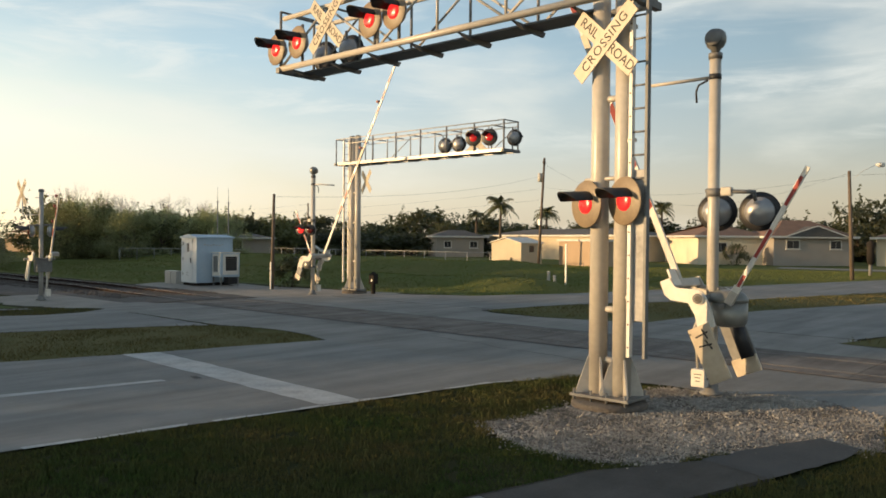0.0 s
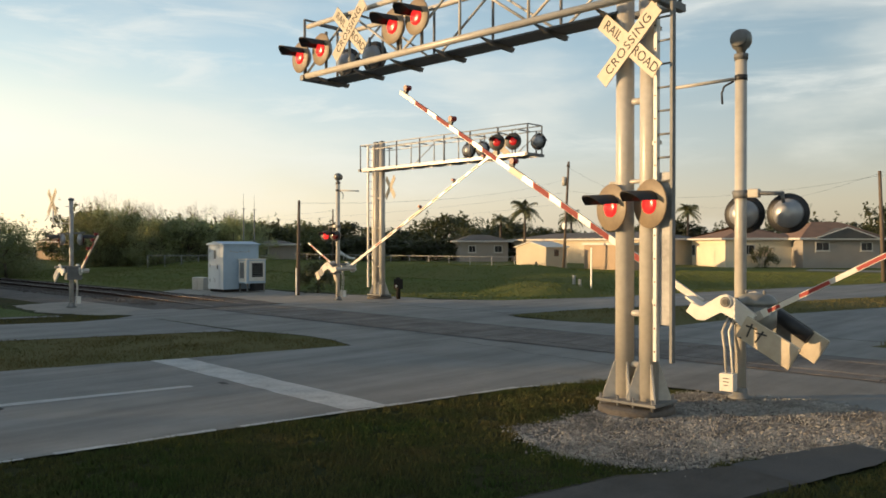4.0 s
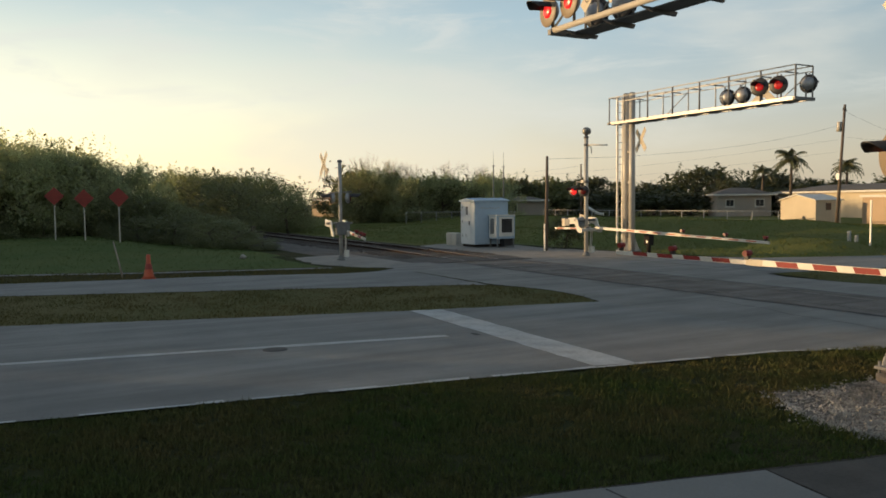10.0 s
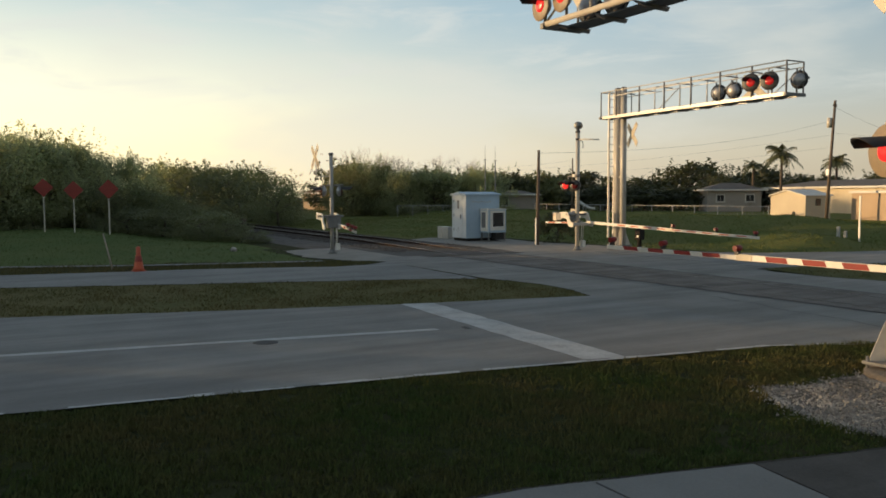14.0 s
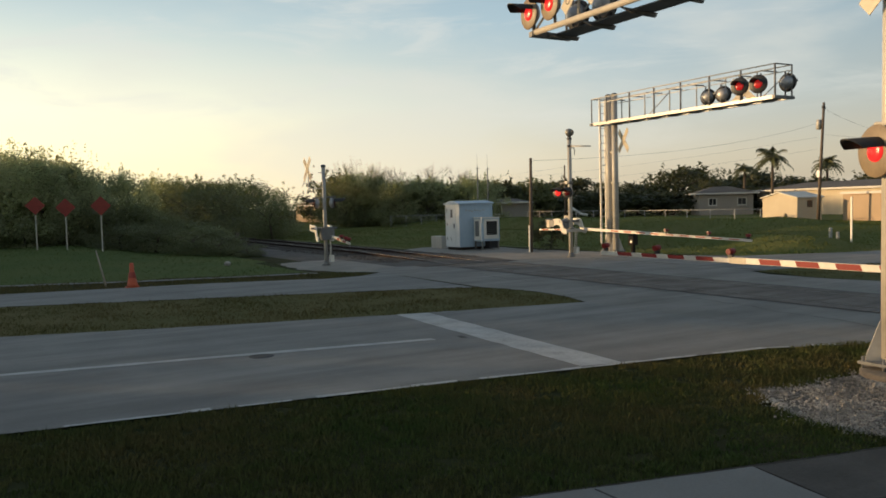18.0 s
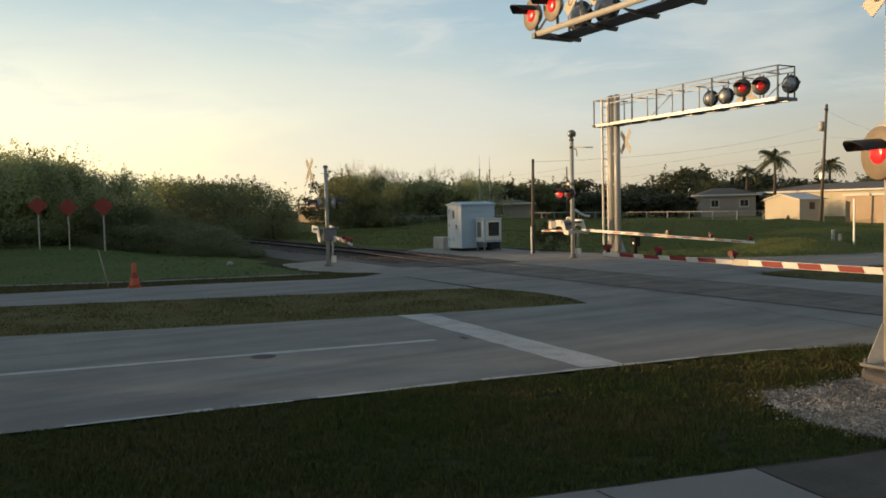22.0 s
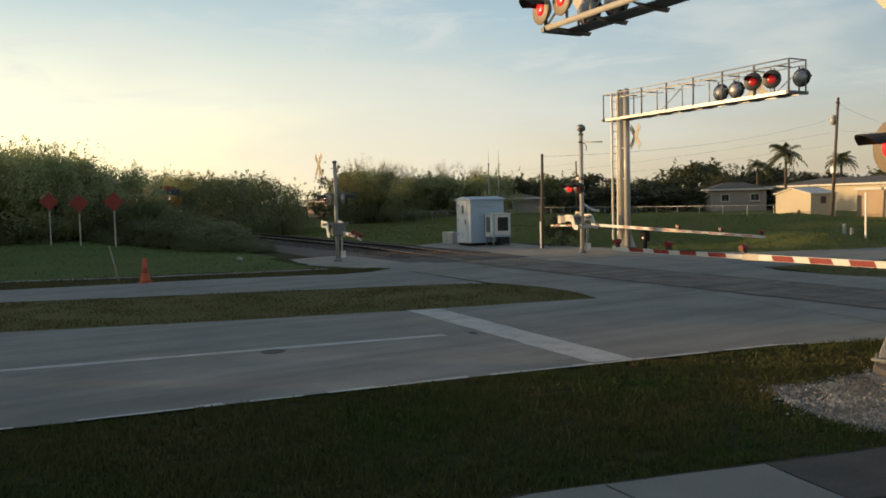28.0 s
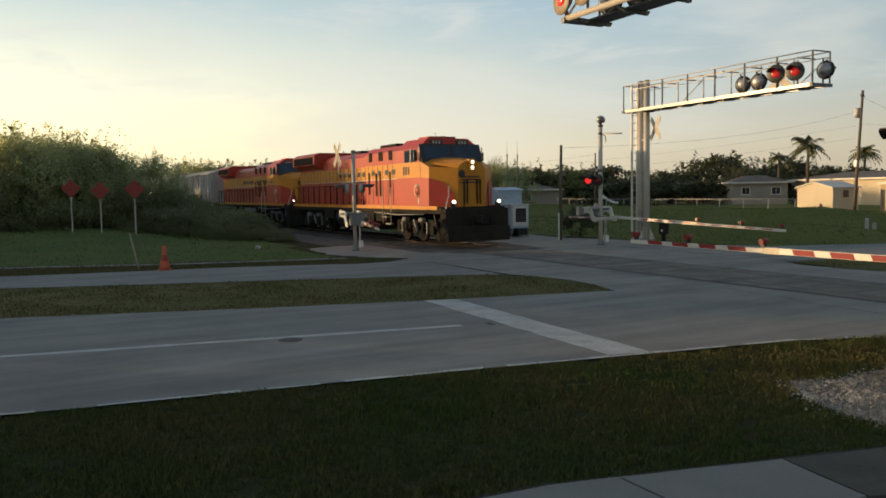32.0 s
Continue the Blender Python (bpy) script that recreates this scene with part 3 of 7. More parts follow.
def stones(count, poly, r0, r1, z, seed):
    rnd = random.Random(seed)
    base = [(1, 0, 0), (-1, 0, 0), (0, 1, 0), (0, -1, 0), (0, 0, 1), (0, 0, -1)]
    faces = [(0, 2, 4), (2, 1, 4), (1, 3, 4), (3, 0, 4), (2, 0, 5), (1, 2, 5), (3, 1, 5), (0, 3, 5)]
    xs, ys = [p[0] for p in poly], [p[1] for p in poly]
    vs, fs = [], []
    made = 0
    while made < count:
        x, y = rnd.uniform(min(xs) - .3, max(xs) + .3), rnd.uniform(min(ys) - .3, max(ys) + .3)
        if not inside(x + rnd.gauss(0, .10), y + rnd.gauss(0, .10), poly):
            continue
        if noise.noise((x * 1.7, y * 1.7, seed)) + .5 * noise.noise((x * 5, y * 5, seed)) < -.28 and rnd.random() < .7:
            continue
        r = rnd.uniform(r0, r1) * (1 + (rnd.random() < .06))
        q = Euler([rnd.uniform(0, 6.3) for _ in range(3)]).to_matrix()
        n = len(vs)
        for b in base:
            v = q @ Vector([c * r * rnd.uniform(.6, 1.15) for c in b])
            vs.append((x + v.x, y + v.y, z + r * 0.25 + v.z * .8))
        fs += [tuple(n + i for i in f) for f in faces]
        made += 1
    return vs, fs


ob = new("loose_stones", from_arrays("loose_stones", *stones(46000, BED, 0.006, 0.014, -0.005, 3), STONE))
tagged(ob, "loose white and grey crushed stones", "gravel", kind="stuff")

# ---- grass blades ----


def blades(name, count, area, height, width, seed, label, mat, z=-0.03, keep=None, lift=None):
    rng = np.random.default_rng(seed)
    xs = [p[0] for p in area]
    ys = [p[1] for p in area]
    pts = []
    while len(pts) < count:
        p = rng.uniform((min(xs), min(ys)), (max(xs), max(ys)), (count * 2, 2))
        pts += [q for q in p if inside(q[0], q[1], area) and (keep is None or keep(q[0], q[1]))]
    p = np.array(pts[:count])
    z = np.full(count, z) + (np.array([lift(a, b) for a, b in p]) if lift else 0)
    tuft = np.array([noise.noise((a * 0.9, b * 0.9, seed)) + 0.6 * noise.noise((a * 3.1, b * 3.1, seed + 5)) for a, b in p])
    h = height * np.clip(1 + 0.9 * tuft + rng.normal(0, .28, count), .25, 2.2)
    ang = rng.uniform(0, 2 * math.pi, count)
    lean = rng.uniform(0.15, 0.9, count) * h
    la = rng.uniform(0, 2 * math.pi, count)
    wx, wy = np.cos(ang) * width / 2, np.sin(ang) * width / 2
    v = np.zeros((count, 5, 3))
    v[:, 0] = np.stack([p[:, 0] - wx, p[:, 1] - wy, z], 1)
    v[:, 1] = np.stack([p[:, 0] + wx, p[:, 1] + wy, z], 1)
    mx, my = p[:, 0] + np.cos(la) * lean * .35, p[:, 1] + np.sin(la) * lean * .35
    v[:, 2] = np.stack([mx + wx * .8, my + wy * .8, z + h * .6], 1)
    v[:, 3] = np.stack([mx - wx * .8, my - wy * .8, z + h * .6], 1)
    v[:, 4] = np.stack([p[:, 0] + np.cos(la) * lean, p[:, 1] + np.sin(la) * lean, z + h], 1)
    k = np.arange(count)[:, None] * 5
    faces = [tuple(r) for r in (k + np.array([0, 1, 2, 3])).tolist()] + [tuple(r) for r in (k + np.array([3, 2, 4])).tolist()]
    ob = new(name, from_arrays(name, v.reshape(-1, 3), faces, mat))
    return tagged(ob, label, "grass", kind="stuff")


VERGE = [(18.2, -17.5), (18.38, -15.9), (19.05, -11.1), (19.9, -6.0), (20.4, -4.5), (21.2, -4.4), (27.5, -4.6), (27.5, -17.5)]


def off_paving(x, y):
    return not inside(x, y, BED) and not inside(x, y, [(22.3, -30)] + walk_left + [(24.95, -8.15), (24.66, -9.2), (24.2, -11), (23.9, -16), (23.7, -30)]) and not inside(x, y, [(24.19, -7.99), (24.42, -7.21), (24.63, -6.60), (24.80, -6.16), (25.30, -6.36), (25.27, -7.00), (25.05, -7.85), (24.96, -8.20)])




def clumped(x, y):
    return off_paving(x, y) and noise.noise((x * 2.6, y * 2.6, 3.0)) + .6 * noise.noise((x * 7.0, y * 7.0, 8.0)) > -.46


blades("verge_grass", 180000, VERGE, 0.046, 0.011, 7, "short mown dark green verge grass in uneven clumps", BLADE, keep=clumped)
MEDIAN = [(3.0, -22), (9.1, -22), (10.72, -15.9), (12.0, -12.0), (13.1, -8.0), (13.62, -5.6), (13.9, -4.5), (12.9, -4.15), (11.6, -4.0), (10.3, -4.2), (9.5, -4.65), (8.9, -5.6), (7.0, -10.8), (5.09, -15.9)]
sheet("median", MEDIAN, -0.01, DRY, "grass median with worn straw patches", "grass", 0.05, 0.4)
blades("median_grass", 36000, MEDIAN, 0.05, 0.014, 8, "short green and straw grass on the median", DRY_BLADE)
blades("far_verge_grass", 14000, [(-6, -24), (-0.8, -24), (1.49, -15.9), (2.75, -9.8), (4.0, -6.5), (3.2, -4.7), (1.6, -5.6), (0.4, -9), (-0.4, -11.9), (-2, -15.8)], 0.05, 0.02, 9, "short green grass on the far verge", DRY_BLADE)
LAWN = [(-34, -40), (-9.4, -40), (-2.2, -15.8), (-0.3, -11.9), (0.5, -9.1), (1.2, -6.3), (-0.4, -6.1), (-4.2, -5.7), (-14, -5.2), (-34, -12)]


def lawn_rise(x, y):
    """How far the lawn climbs towards the thicket."""
    a, b = min(1, max(0, (-3.5 - x) / 15)), min(1, max(0, (-7.5 - y) / 5))
    return .42 * a * a * (3 - 2 * a) * b * b * (3 - 2 * b)


vs, fs = [], []
for i in range(49):
    for j in range(57):
        x, y = -40 + .88 * i, -40 + .625 * j
        inner = inside(x, y, LAWN)
        vs.append((x, y, (-0.024 if inner else -.06) + lawn_rise(x, y) + (.012 * noise.noise((x, y, 1)) if inner else 0)))
for i in range(48):
    for j in range(56):
        a = i * 57 + j
        fs.append((a, a + 57, a + 58, a + 1))
me = from_arrays("bank_lawn", vs, fs, BANK)
for p in me.polygons:
    p.use_smooth = True
tagged(new("bank_lawn", me), "mown green lawn climbing to the thicket", "grass", kind="structure")
blades("bank_grass", 30000, LAWN, 0.045, 0.02, 10, "mown green grass on the bank before the bushes", BANK, lift=lawn_rise)
sheet("island", [(11.6, 4.05), (14.2, 3.65), (15.8, 4.05), (17.05, 4.7), (17.3, 6.6), (17.8, 11), (19.85, 18), (26, 38), (31, 60), (29.5, 60), (22, 38), (18.2, 25.6), (15.55, 16), (12.05, 7.9), (11.5, 4.6)], -0.004, DRY, "grass island between the two roads", "grass", 0.06, 0.5)
blades("island_grass", 16000, [(11.6, 4.1), (14.2, 3.7), (17.0, 6.2), (17.75, 11), (19.8, 18), (26, 38), (22, 38), (18.2, 25.6), (15.55, 16), (12.1, 7.9)], 0.06, 0.025, 11, "short green grass island between the roads", DRY_BLADE)

blades("right_verge_grass", 9000, [(22.3, 3.75), (24, 3.55), (45, 3.4), (45, 20), (25.8, 18), (23.1, 7), (22.5, 4.8)], 0.06, 0.02, 13, "short green grass beyond the crossing", DRY_BLADE, z=0.0)


MOUNDS = ((-3.5, 8.2, 11.5, 18.0, 0.45, 9), (-38, 4.5, 9.5, 19, 0.45, 3), (-66, 6, 20, 36, 0.8, 5))


def mound_height(x, y, m):
    x0, x1, y0, y1, height, seed = m
    u, v = (x - x0) / (x1 - x0), (y - y0) / (y1 - y0)
    if not (0 <= u <= 1 and 0 <= v <= 1):
        return 0.0
    return height * math.sin(math.pi * v) ** 1.5 * min(1, u * 6, (1 - u) * 6) * (1 + 0.35 * noise.noise((x * .15, y * .2, seed)))


def meadow_lift(x, y):
    return max(0.0, max(mound_height(x, y, m) for m in MOUNDS) - .02)


def bank(name, m, label, mat):
    """A low grass mound on the field."""
    nx, ny = 60, 16
    vs, fs = [], []
    for i in range(nx + 1):
        for j in range(ny + 1):
            x, y = m[0] + (m[1] - m[0]) * i / nx, m[2] + (m[3] - m[2]) * j / ny
            vs.append((x, y, -0.05 + mound_height(x, y, m)))
    for i in range(nx):
        for j in range(ny):
            a = i * (ny + 1) + j
            fs.append((a, a + ny + 1, a + ny + 2, a + 1))
    me = from_arrays(name, vs, fs, mat)
    for p in me.polygons:
        p.use_smooth = True
    tagged(new(name, me), label, "grass bank", kind="structure")


sheet("meadow", [(-90, 2.7), (-9.4, 2.7), (-9.0, 7.4), (3.4, 8.0), (7.2, 9.4), (8.7, 13), (11.8, 27), (14.85, 40), (23, 62), (23, 110), (-90, 110)], -0.022, MEADOW, "green uneven meadow before the houses", "grass", 0.06, 1.0)
sheet("meadow_right", [(22.3, 3.45), (24.0, 3.2), (60, 3.1), (110, 110), (40, 110), (31, 62), (25.6, 18), (23.1, 7)], 0.004, DRY, "green grass beyond the crossing", "grass", 0.05, 1.0)
bank("road_bank", MOUNDS[0], "short grass bank beside the road", MEADOW)
bank("grass_bank", MOUNDS[1], "low grassy mound in the field", MEADOW)
bank("grass_bank_rear", MOUNDS[2], "low grassy rise before the yards", MEADOW)

blades("meadow_grass", 150000, [(-46, 3.2), (-9.5, 3.2), (-9, 8), (1.0, 8), (4.0, 8.2), (6.8, 9.2), (8.6, 13.2), (11.7, 27), (14.7, 40), (20, 57), (-30, 44), (-46, 40)], 0.042, 0.034, 12, "green field of uneven grass before the houses", FIELD, lift=meadow_lift)

# ---- railway ----
RY = -0.1
bm = bmesh.new()
prism(bm, [(-2.5 + RY, -0.03), (-1.7 + RY, 0.02), (1.7 + RY, 0.02), (2.5 + RY, -0.03)], "x", -660, 2.2)
solo("ballast", bm, BALLAST, "dark brown ballast bed of the railway", "ballast", kind="structure")
bm = bmesh.new()
prism(bm, [(-4.2 + RY, -0.028), (-2.3 + RY, -0.010), (-2.3 + RY, -0.028)], "x", -60, 1.6)
solo("track_shoulder", bm, BALLAST, "dark gravel shoulder beside the railway", "ballast", kind="structure")
vs, fs = stones(9000, [(-30, -2.2), (-0.5, -2.2), (-0.5, 2.0), (-30, 2.0)], 0.018, 0.042, 0.015, 5)
tagged(new("ballast_stones", from_arrays("ballast_stones", vs, fs, BALLAST)), "loose dark ballast stones between the ties", "ballast", kind="stuff")
track = thing("railway_track", pose(0, RY, 0), "single railway track with rusty rails and wooden ties", "railway track")
RAILP = [(-0.07, 0.0), (0.07, 0.0), (0.07, 0.015), (0.012, 0.03), (0.012, 0.12), (0.036, 0.13), (0.036, 0.155), (-0.036, 0.155), (-0.036, 0.13), (-0.012, 0.12), (-0.012, 0.03), (-0.07, 0.015)]
for side in (-0.7525, 0.7525):
    bm = simple(prism, [(a + side, b) for a, b in RAILP], "x", -660, -7)
    prism(bm, [(a + side, b) for a, b in RAILP], "x", -7, 2.2)
    head = simple(box, (-333.5, side, 0.157), (653.0, 0.058, 0.004))
    box(head, (-2.4, side, 0.157), (9.2, 0.058, 0.004))
    for v in bm.verts[:] + head.verts[:]:
        v.co.z -= 0.145 if v.co.x > 2 else 0.0
    rail = part("rail", bm, RAIL, track, "rusty steel rail with a bright head")
    part("rail_head", head, RAIL_TOP, rail, "bright worn rail head")
    part("rail", simple(prism, [(-0.036 + side, -0.02), (0.036 + side, -0.02), (0.036 + side, 0.009), (-0.036 + side, 0.009)], "x", 2.2, 60), FLUSH_RAIL, track, "rail set flush in the road")
tie = mesh_of("tie", simple(box, (0, 0, 0), (0.23, 2.6, 0.10), None), TIE, bevel=0.012)
for k in range(150):
    share("tie", tie, track, pose(1.9 - 0.52 * k, random.uniform(-.03, .03), 0.005 - .145 * max(0, 1 - k * .52 / 9.2) + random.uniform(-.008, .006), 0, 0, random.uniform(-1, 1)))
crossing = thing("crossing_surface", pose(0, RY, 0), "dark worn crossing panels between the flush rails", "railway crossing", kind="structure")
for y0, y1 in ((-1.30, -0.83), (-0.68, 0.68), (0.83, 1.30)):
    x = 2.2
    while x < 34:
        part("panel", simple(box, (x + 1.2, (y0 + y1) / 2, 0.0), (2.385, y1 - y0, 0.012 + random.uniform(-.003, .004))), CROSSING, crossing)
        x += 2.4
for y in (-0.80, -0.71, 0.71, 0.80):
    part("flangeway", simple(box, (18.2, y, -0.002), (32, 0.045, 0.010)), DARK_PATCH, crossing, "dark groove beside the rail")
for y in (-1.36, 1.36):
    sheet("tar_seam", [(2.2, y - .05 + RY), (40, y - .05 + RY), (40, y + .05 + RY), (2.2, y + .05 + RY)], 0.003, DARK_PATCH, "dark uneven tar seam along the crossing panels", "road patch", 0.04, 0.5)

# ---- crossing signals ----


def hexagon(r, n=24):
    return [(r * math.cos(2 * math.pi * k / n), r * math.sin(2 * math.pi * k / n)) for k in range(n)]


def flasher(parent, m, radius, disc_mat, lens_mat, label):
    """A signal lamp: background disc, hood, lens and housing. It faces +y before m."""
    turn = pose(0, 0, 0, -90)
    disc = part("disc", simple(lathe, [(radius * .55, -.006), (radius, -.006), (radius, .006), (radius * .98, .012), (0.12, .012)], turn, 28), disc_mat, parent, label, m)
    part("housing", simple(lathe, [(0.04, -.19), (0.12, -.175), (0.205, -.11), (radius * .73, -.014)], turn, 20), HOUSING, disc, "grey metal lamp housing")
    part("lens", simple(lathe, [(0.134, .012), (0.132, .030), (0.10, .046), (0.04, .053)], turn, 20), lens_mat, disc, "red glass lens")
    bm = bmesh.new()
    n, length = 14, 0.44
    outer, inner = [], []
    for k in range(n + 1):
        a = radians(16 + 148 * k / n)
        ln = length * (0.55 + 0.45 * math.sin(max(0.0, min(math.pi, a))))
        for r, store in ((0.178, outer), (0.170, inner)):
            store.append((bm.verts.new((r * math.cos(a), .012, r * math.sin(a))), bm.verts.new((r * 1.04 * math.cos(a), .012 + ln, r * 0.96 * math.sin(a) - 0.015))))
    for k in range(n):
        for s in (outer, inner):
            f = bm.faces.new((s[k][0], s[k + 1][0], s[k + 1][1], s[k][1]))
            f.smooth = True
        bm.faces.new((outer[k][1], outer[k + 1][1], inner[k + 1][1], inner[k][1]))
    part("hood", bm, BLACK, disc, "black sheet metal hood")
    return disc


def crossbuck(parent, m, back=False):
    """Two crossed boards lettered RAILROAD CROSSING. They face +y before m."""
    a = part("board", simple(box, (0, 0.012, 0), (1.25, 0.012, 0.235)), SHEET, parent, "white crossing board with black letters", m @ pose(0, 0, 0, 0, 42, 0), bevel=0.004)
    b = part("board", simple(box, (0, 0.0, 0), (1.25, 0.010, 0.235)), SHEET, parent, "white crossing board with black letters", m @ pose(0, 0, 0, 0, -42, 0), bevel=0.004)
    face = pose(0, 0.0195, 0, 90, 0, 180)
    lettering("CROSSING", 0.185, LETTER, a, face, "black capital letters", stretch=1.12)
    for word, x in (("RAIL", 0.36), ("ROAD", -0.36)):
        lettering(word, 0.185, LETTER, b, pose(x, 0.0065, 0, 90, 0, 180), "black capital letters")
    return a


LEVER = [(-0.45, 0.08), (-0.10, 0.11), (0.06, 0.09), (0.13, 0.02), (0.25, -0.25), (0.29, -0.285), (0.44, -0.30), (0.44, -0.47), (0.24, -0.48), (0.13, -0.42), (0.0, -0.17), (-0.20, -0.14), (-0.45, -0.20)]


def gate_arm(parent, length, y, label, slim=False, first=1.55, red=None, plate=(0.78, 0.83, 0.335)):
    """The swinging assembly at angle 0: arm along +x, balance plate along -x, hub at the origin."""
    bm = bmesh.new()
    outline = LEVER
    prism(bm, outline, "y", y - 0.025, y + 0.025)
    arm = part("gate_arm", bm, WHITE, parent, label, bevel=0.008)
    part("cross_beam", simple(box, (0.36, 0.30 if slim else -0.05, -0.37), (0.13, 0.30 if slim else 0.98, 0.12)), GALV, arm, "grey beam between the levers", bevel=0.01)
    ya = 0.2
    part("hub", simple(cyl, (0, y + .026, 0), (0, y + .06, 0), 0.085, seg=20), WHITE, arm, "round white hub")
    part("hub_bolt", simple(cyl, (0, y + .055, 0), (0, y + .075, 0), 0.045, seg=6), BLACK, arm, "dark hub bolt")
    part("balance_plate", simple(box, (-plate[0], y + 0.045, plate[2] / 2 - 0.335), (plate[1], 0.045, plate[2]), None), PLATE, arm, "cream steel balance plate with a dark scrawl", pose(0, 0, 0, 0, 2, 0), bevel=0.008)
    part("hub_washer", simple(lathe, [(.04, 0), (.075, 0), (.075, .012), (.04, .012)], pose(0, y + .055, 0, -90), 18), GALV_D, arm, "dark ring round the hub bolt")
    for k in range(2 if plate[1] > .6 else 0):
        x = -0.50 - 0.16 * k
        part("mark", simple(box, (0, 0, 0), (0.024, 0.004, 0.20)), LETTER, arm, "dark painted stroke", pose(x, y + 0.071, -0.14, 0, 8 - 12 * k, 0))
        part("mark", simple(box, (0, 0, 0), (0.16, 0.004, 0.022)), LETTER, arm, "dark painted stroke", pose(x, y + 0.0715, -0.09, 0, 14 + 6 * k, 0))
    for x, z in ((-plate[0] - plate[1] * .4, -0.30), (-plate[0] + plate[1] * .4, -0.30)):
        part("bolt", simple(cyl, (x, y + 0.067, z), (x, y + 0.074, z), 0.014, seg=8), BLACK, arm)
    part("arm_bracket", simple(box, (0.44, (y + .2) / 2, -0.30), (0.26, max(.05, abs(y - .2)), 0.035)), WHITE, arm, "white bracket clamping the bar", bevel=0.006)
    # the bar: a deeper root and a slimmer tip section
    zc = -0.30
    half = length * 0.56
    part("bar_root", simple(box, ((0.40 + half) / 2, ya, zc), (half - 0.40, 0.045, 0.104)), BAR, arm, "white aluminium arm bar", bevel=0.004)
    part("bar_tip", simple(box, ((half + length) / 2 - 0.1, ya, zc - 0.005), (length - half + 0.2, 0.036, 0.082)), BAR, arm, "slimmer white arm bar", bevel=0.004)
    part("bar_sleeve", simple(box, (half, ya, zc), (0.34, 0.055, 0.112)), SHEET, arm, "pale metal sleeve joining the bars", bevel=0.004)
    x = first
    while x < length - 0.3:
        if abs(x + 0.19 - half) > 0.22:
            h, w = (0.092, 0.049) if x < half else (0.072, 0.040)
            h *= .55 if red else 1
            bm = bmesh.new()
            skew = h * 0.5
            lo = [(x, zc - h / 2), (x + 0.41, zc - h / 2), (x + 0.41 + skew, zc + h / 2), (x + skew, zc + h / 2)]
            prism(bm, lo, "y", ya - w / 2, ya + w / 2)
            part("red_stripe", bm, red or RED, arm, "red reflective stripe")
        x += 0.70
    for x in (length - 0.15, length * 0.80, length * 0.58):
        lamp = part("arm_lamp", simple(cyl, (x, ya - .07, zc + .16), (x, ya + .07, zc + .15), 0.052, seg=14), LAMP_RED, arm, "round red arm lamp")
        part("lamp_foot", simple(box, (x, ya, zc + 0.075), (0.09, 0.06, 0.07)), BLACK, lamp)
    return arm


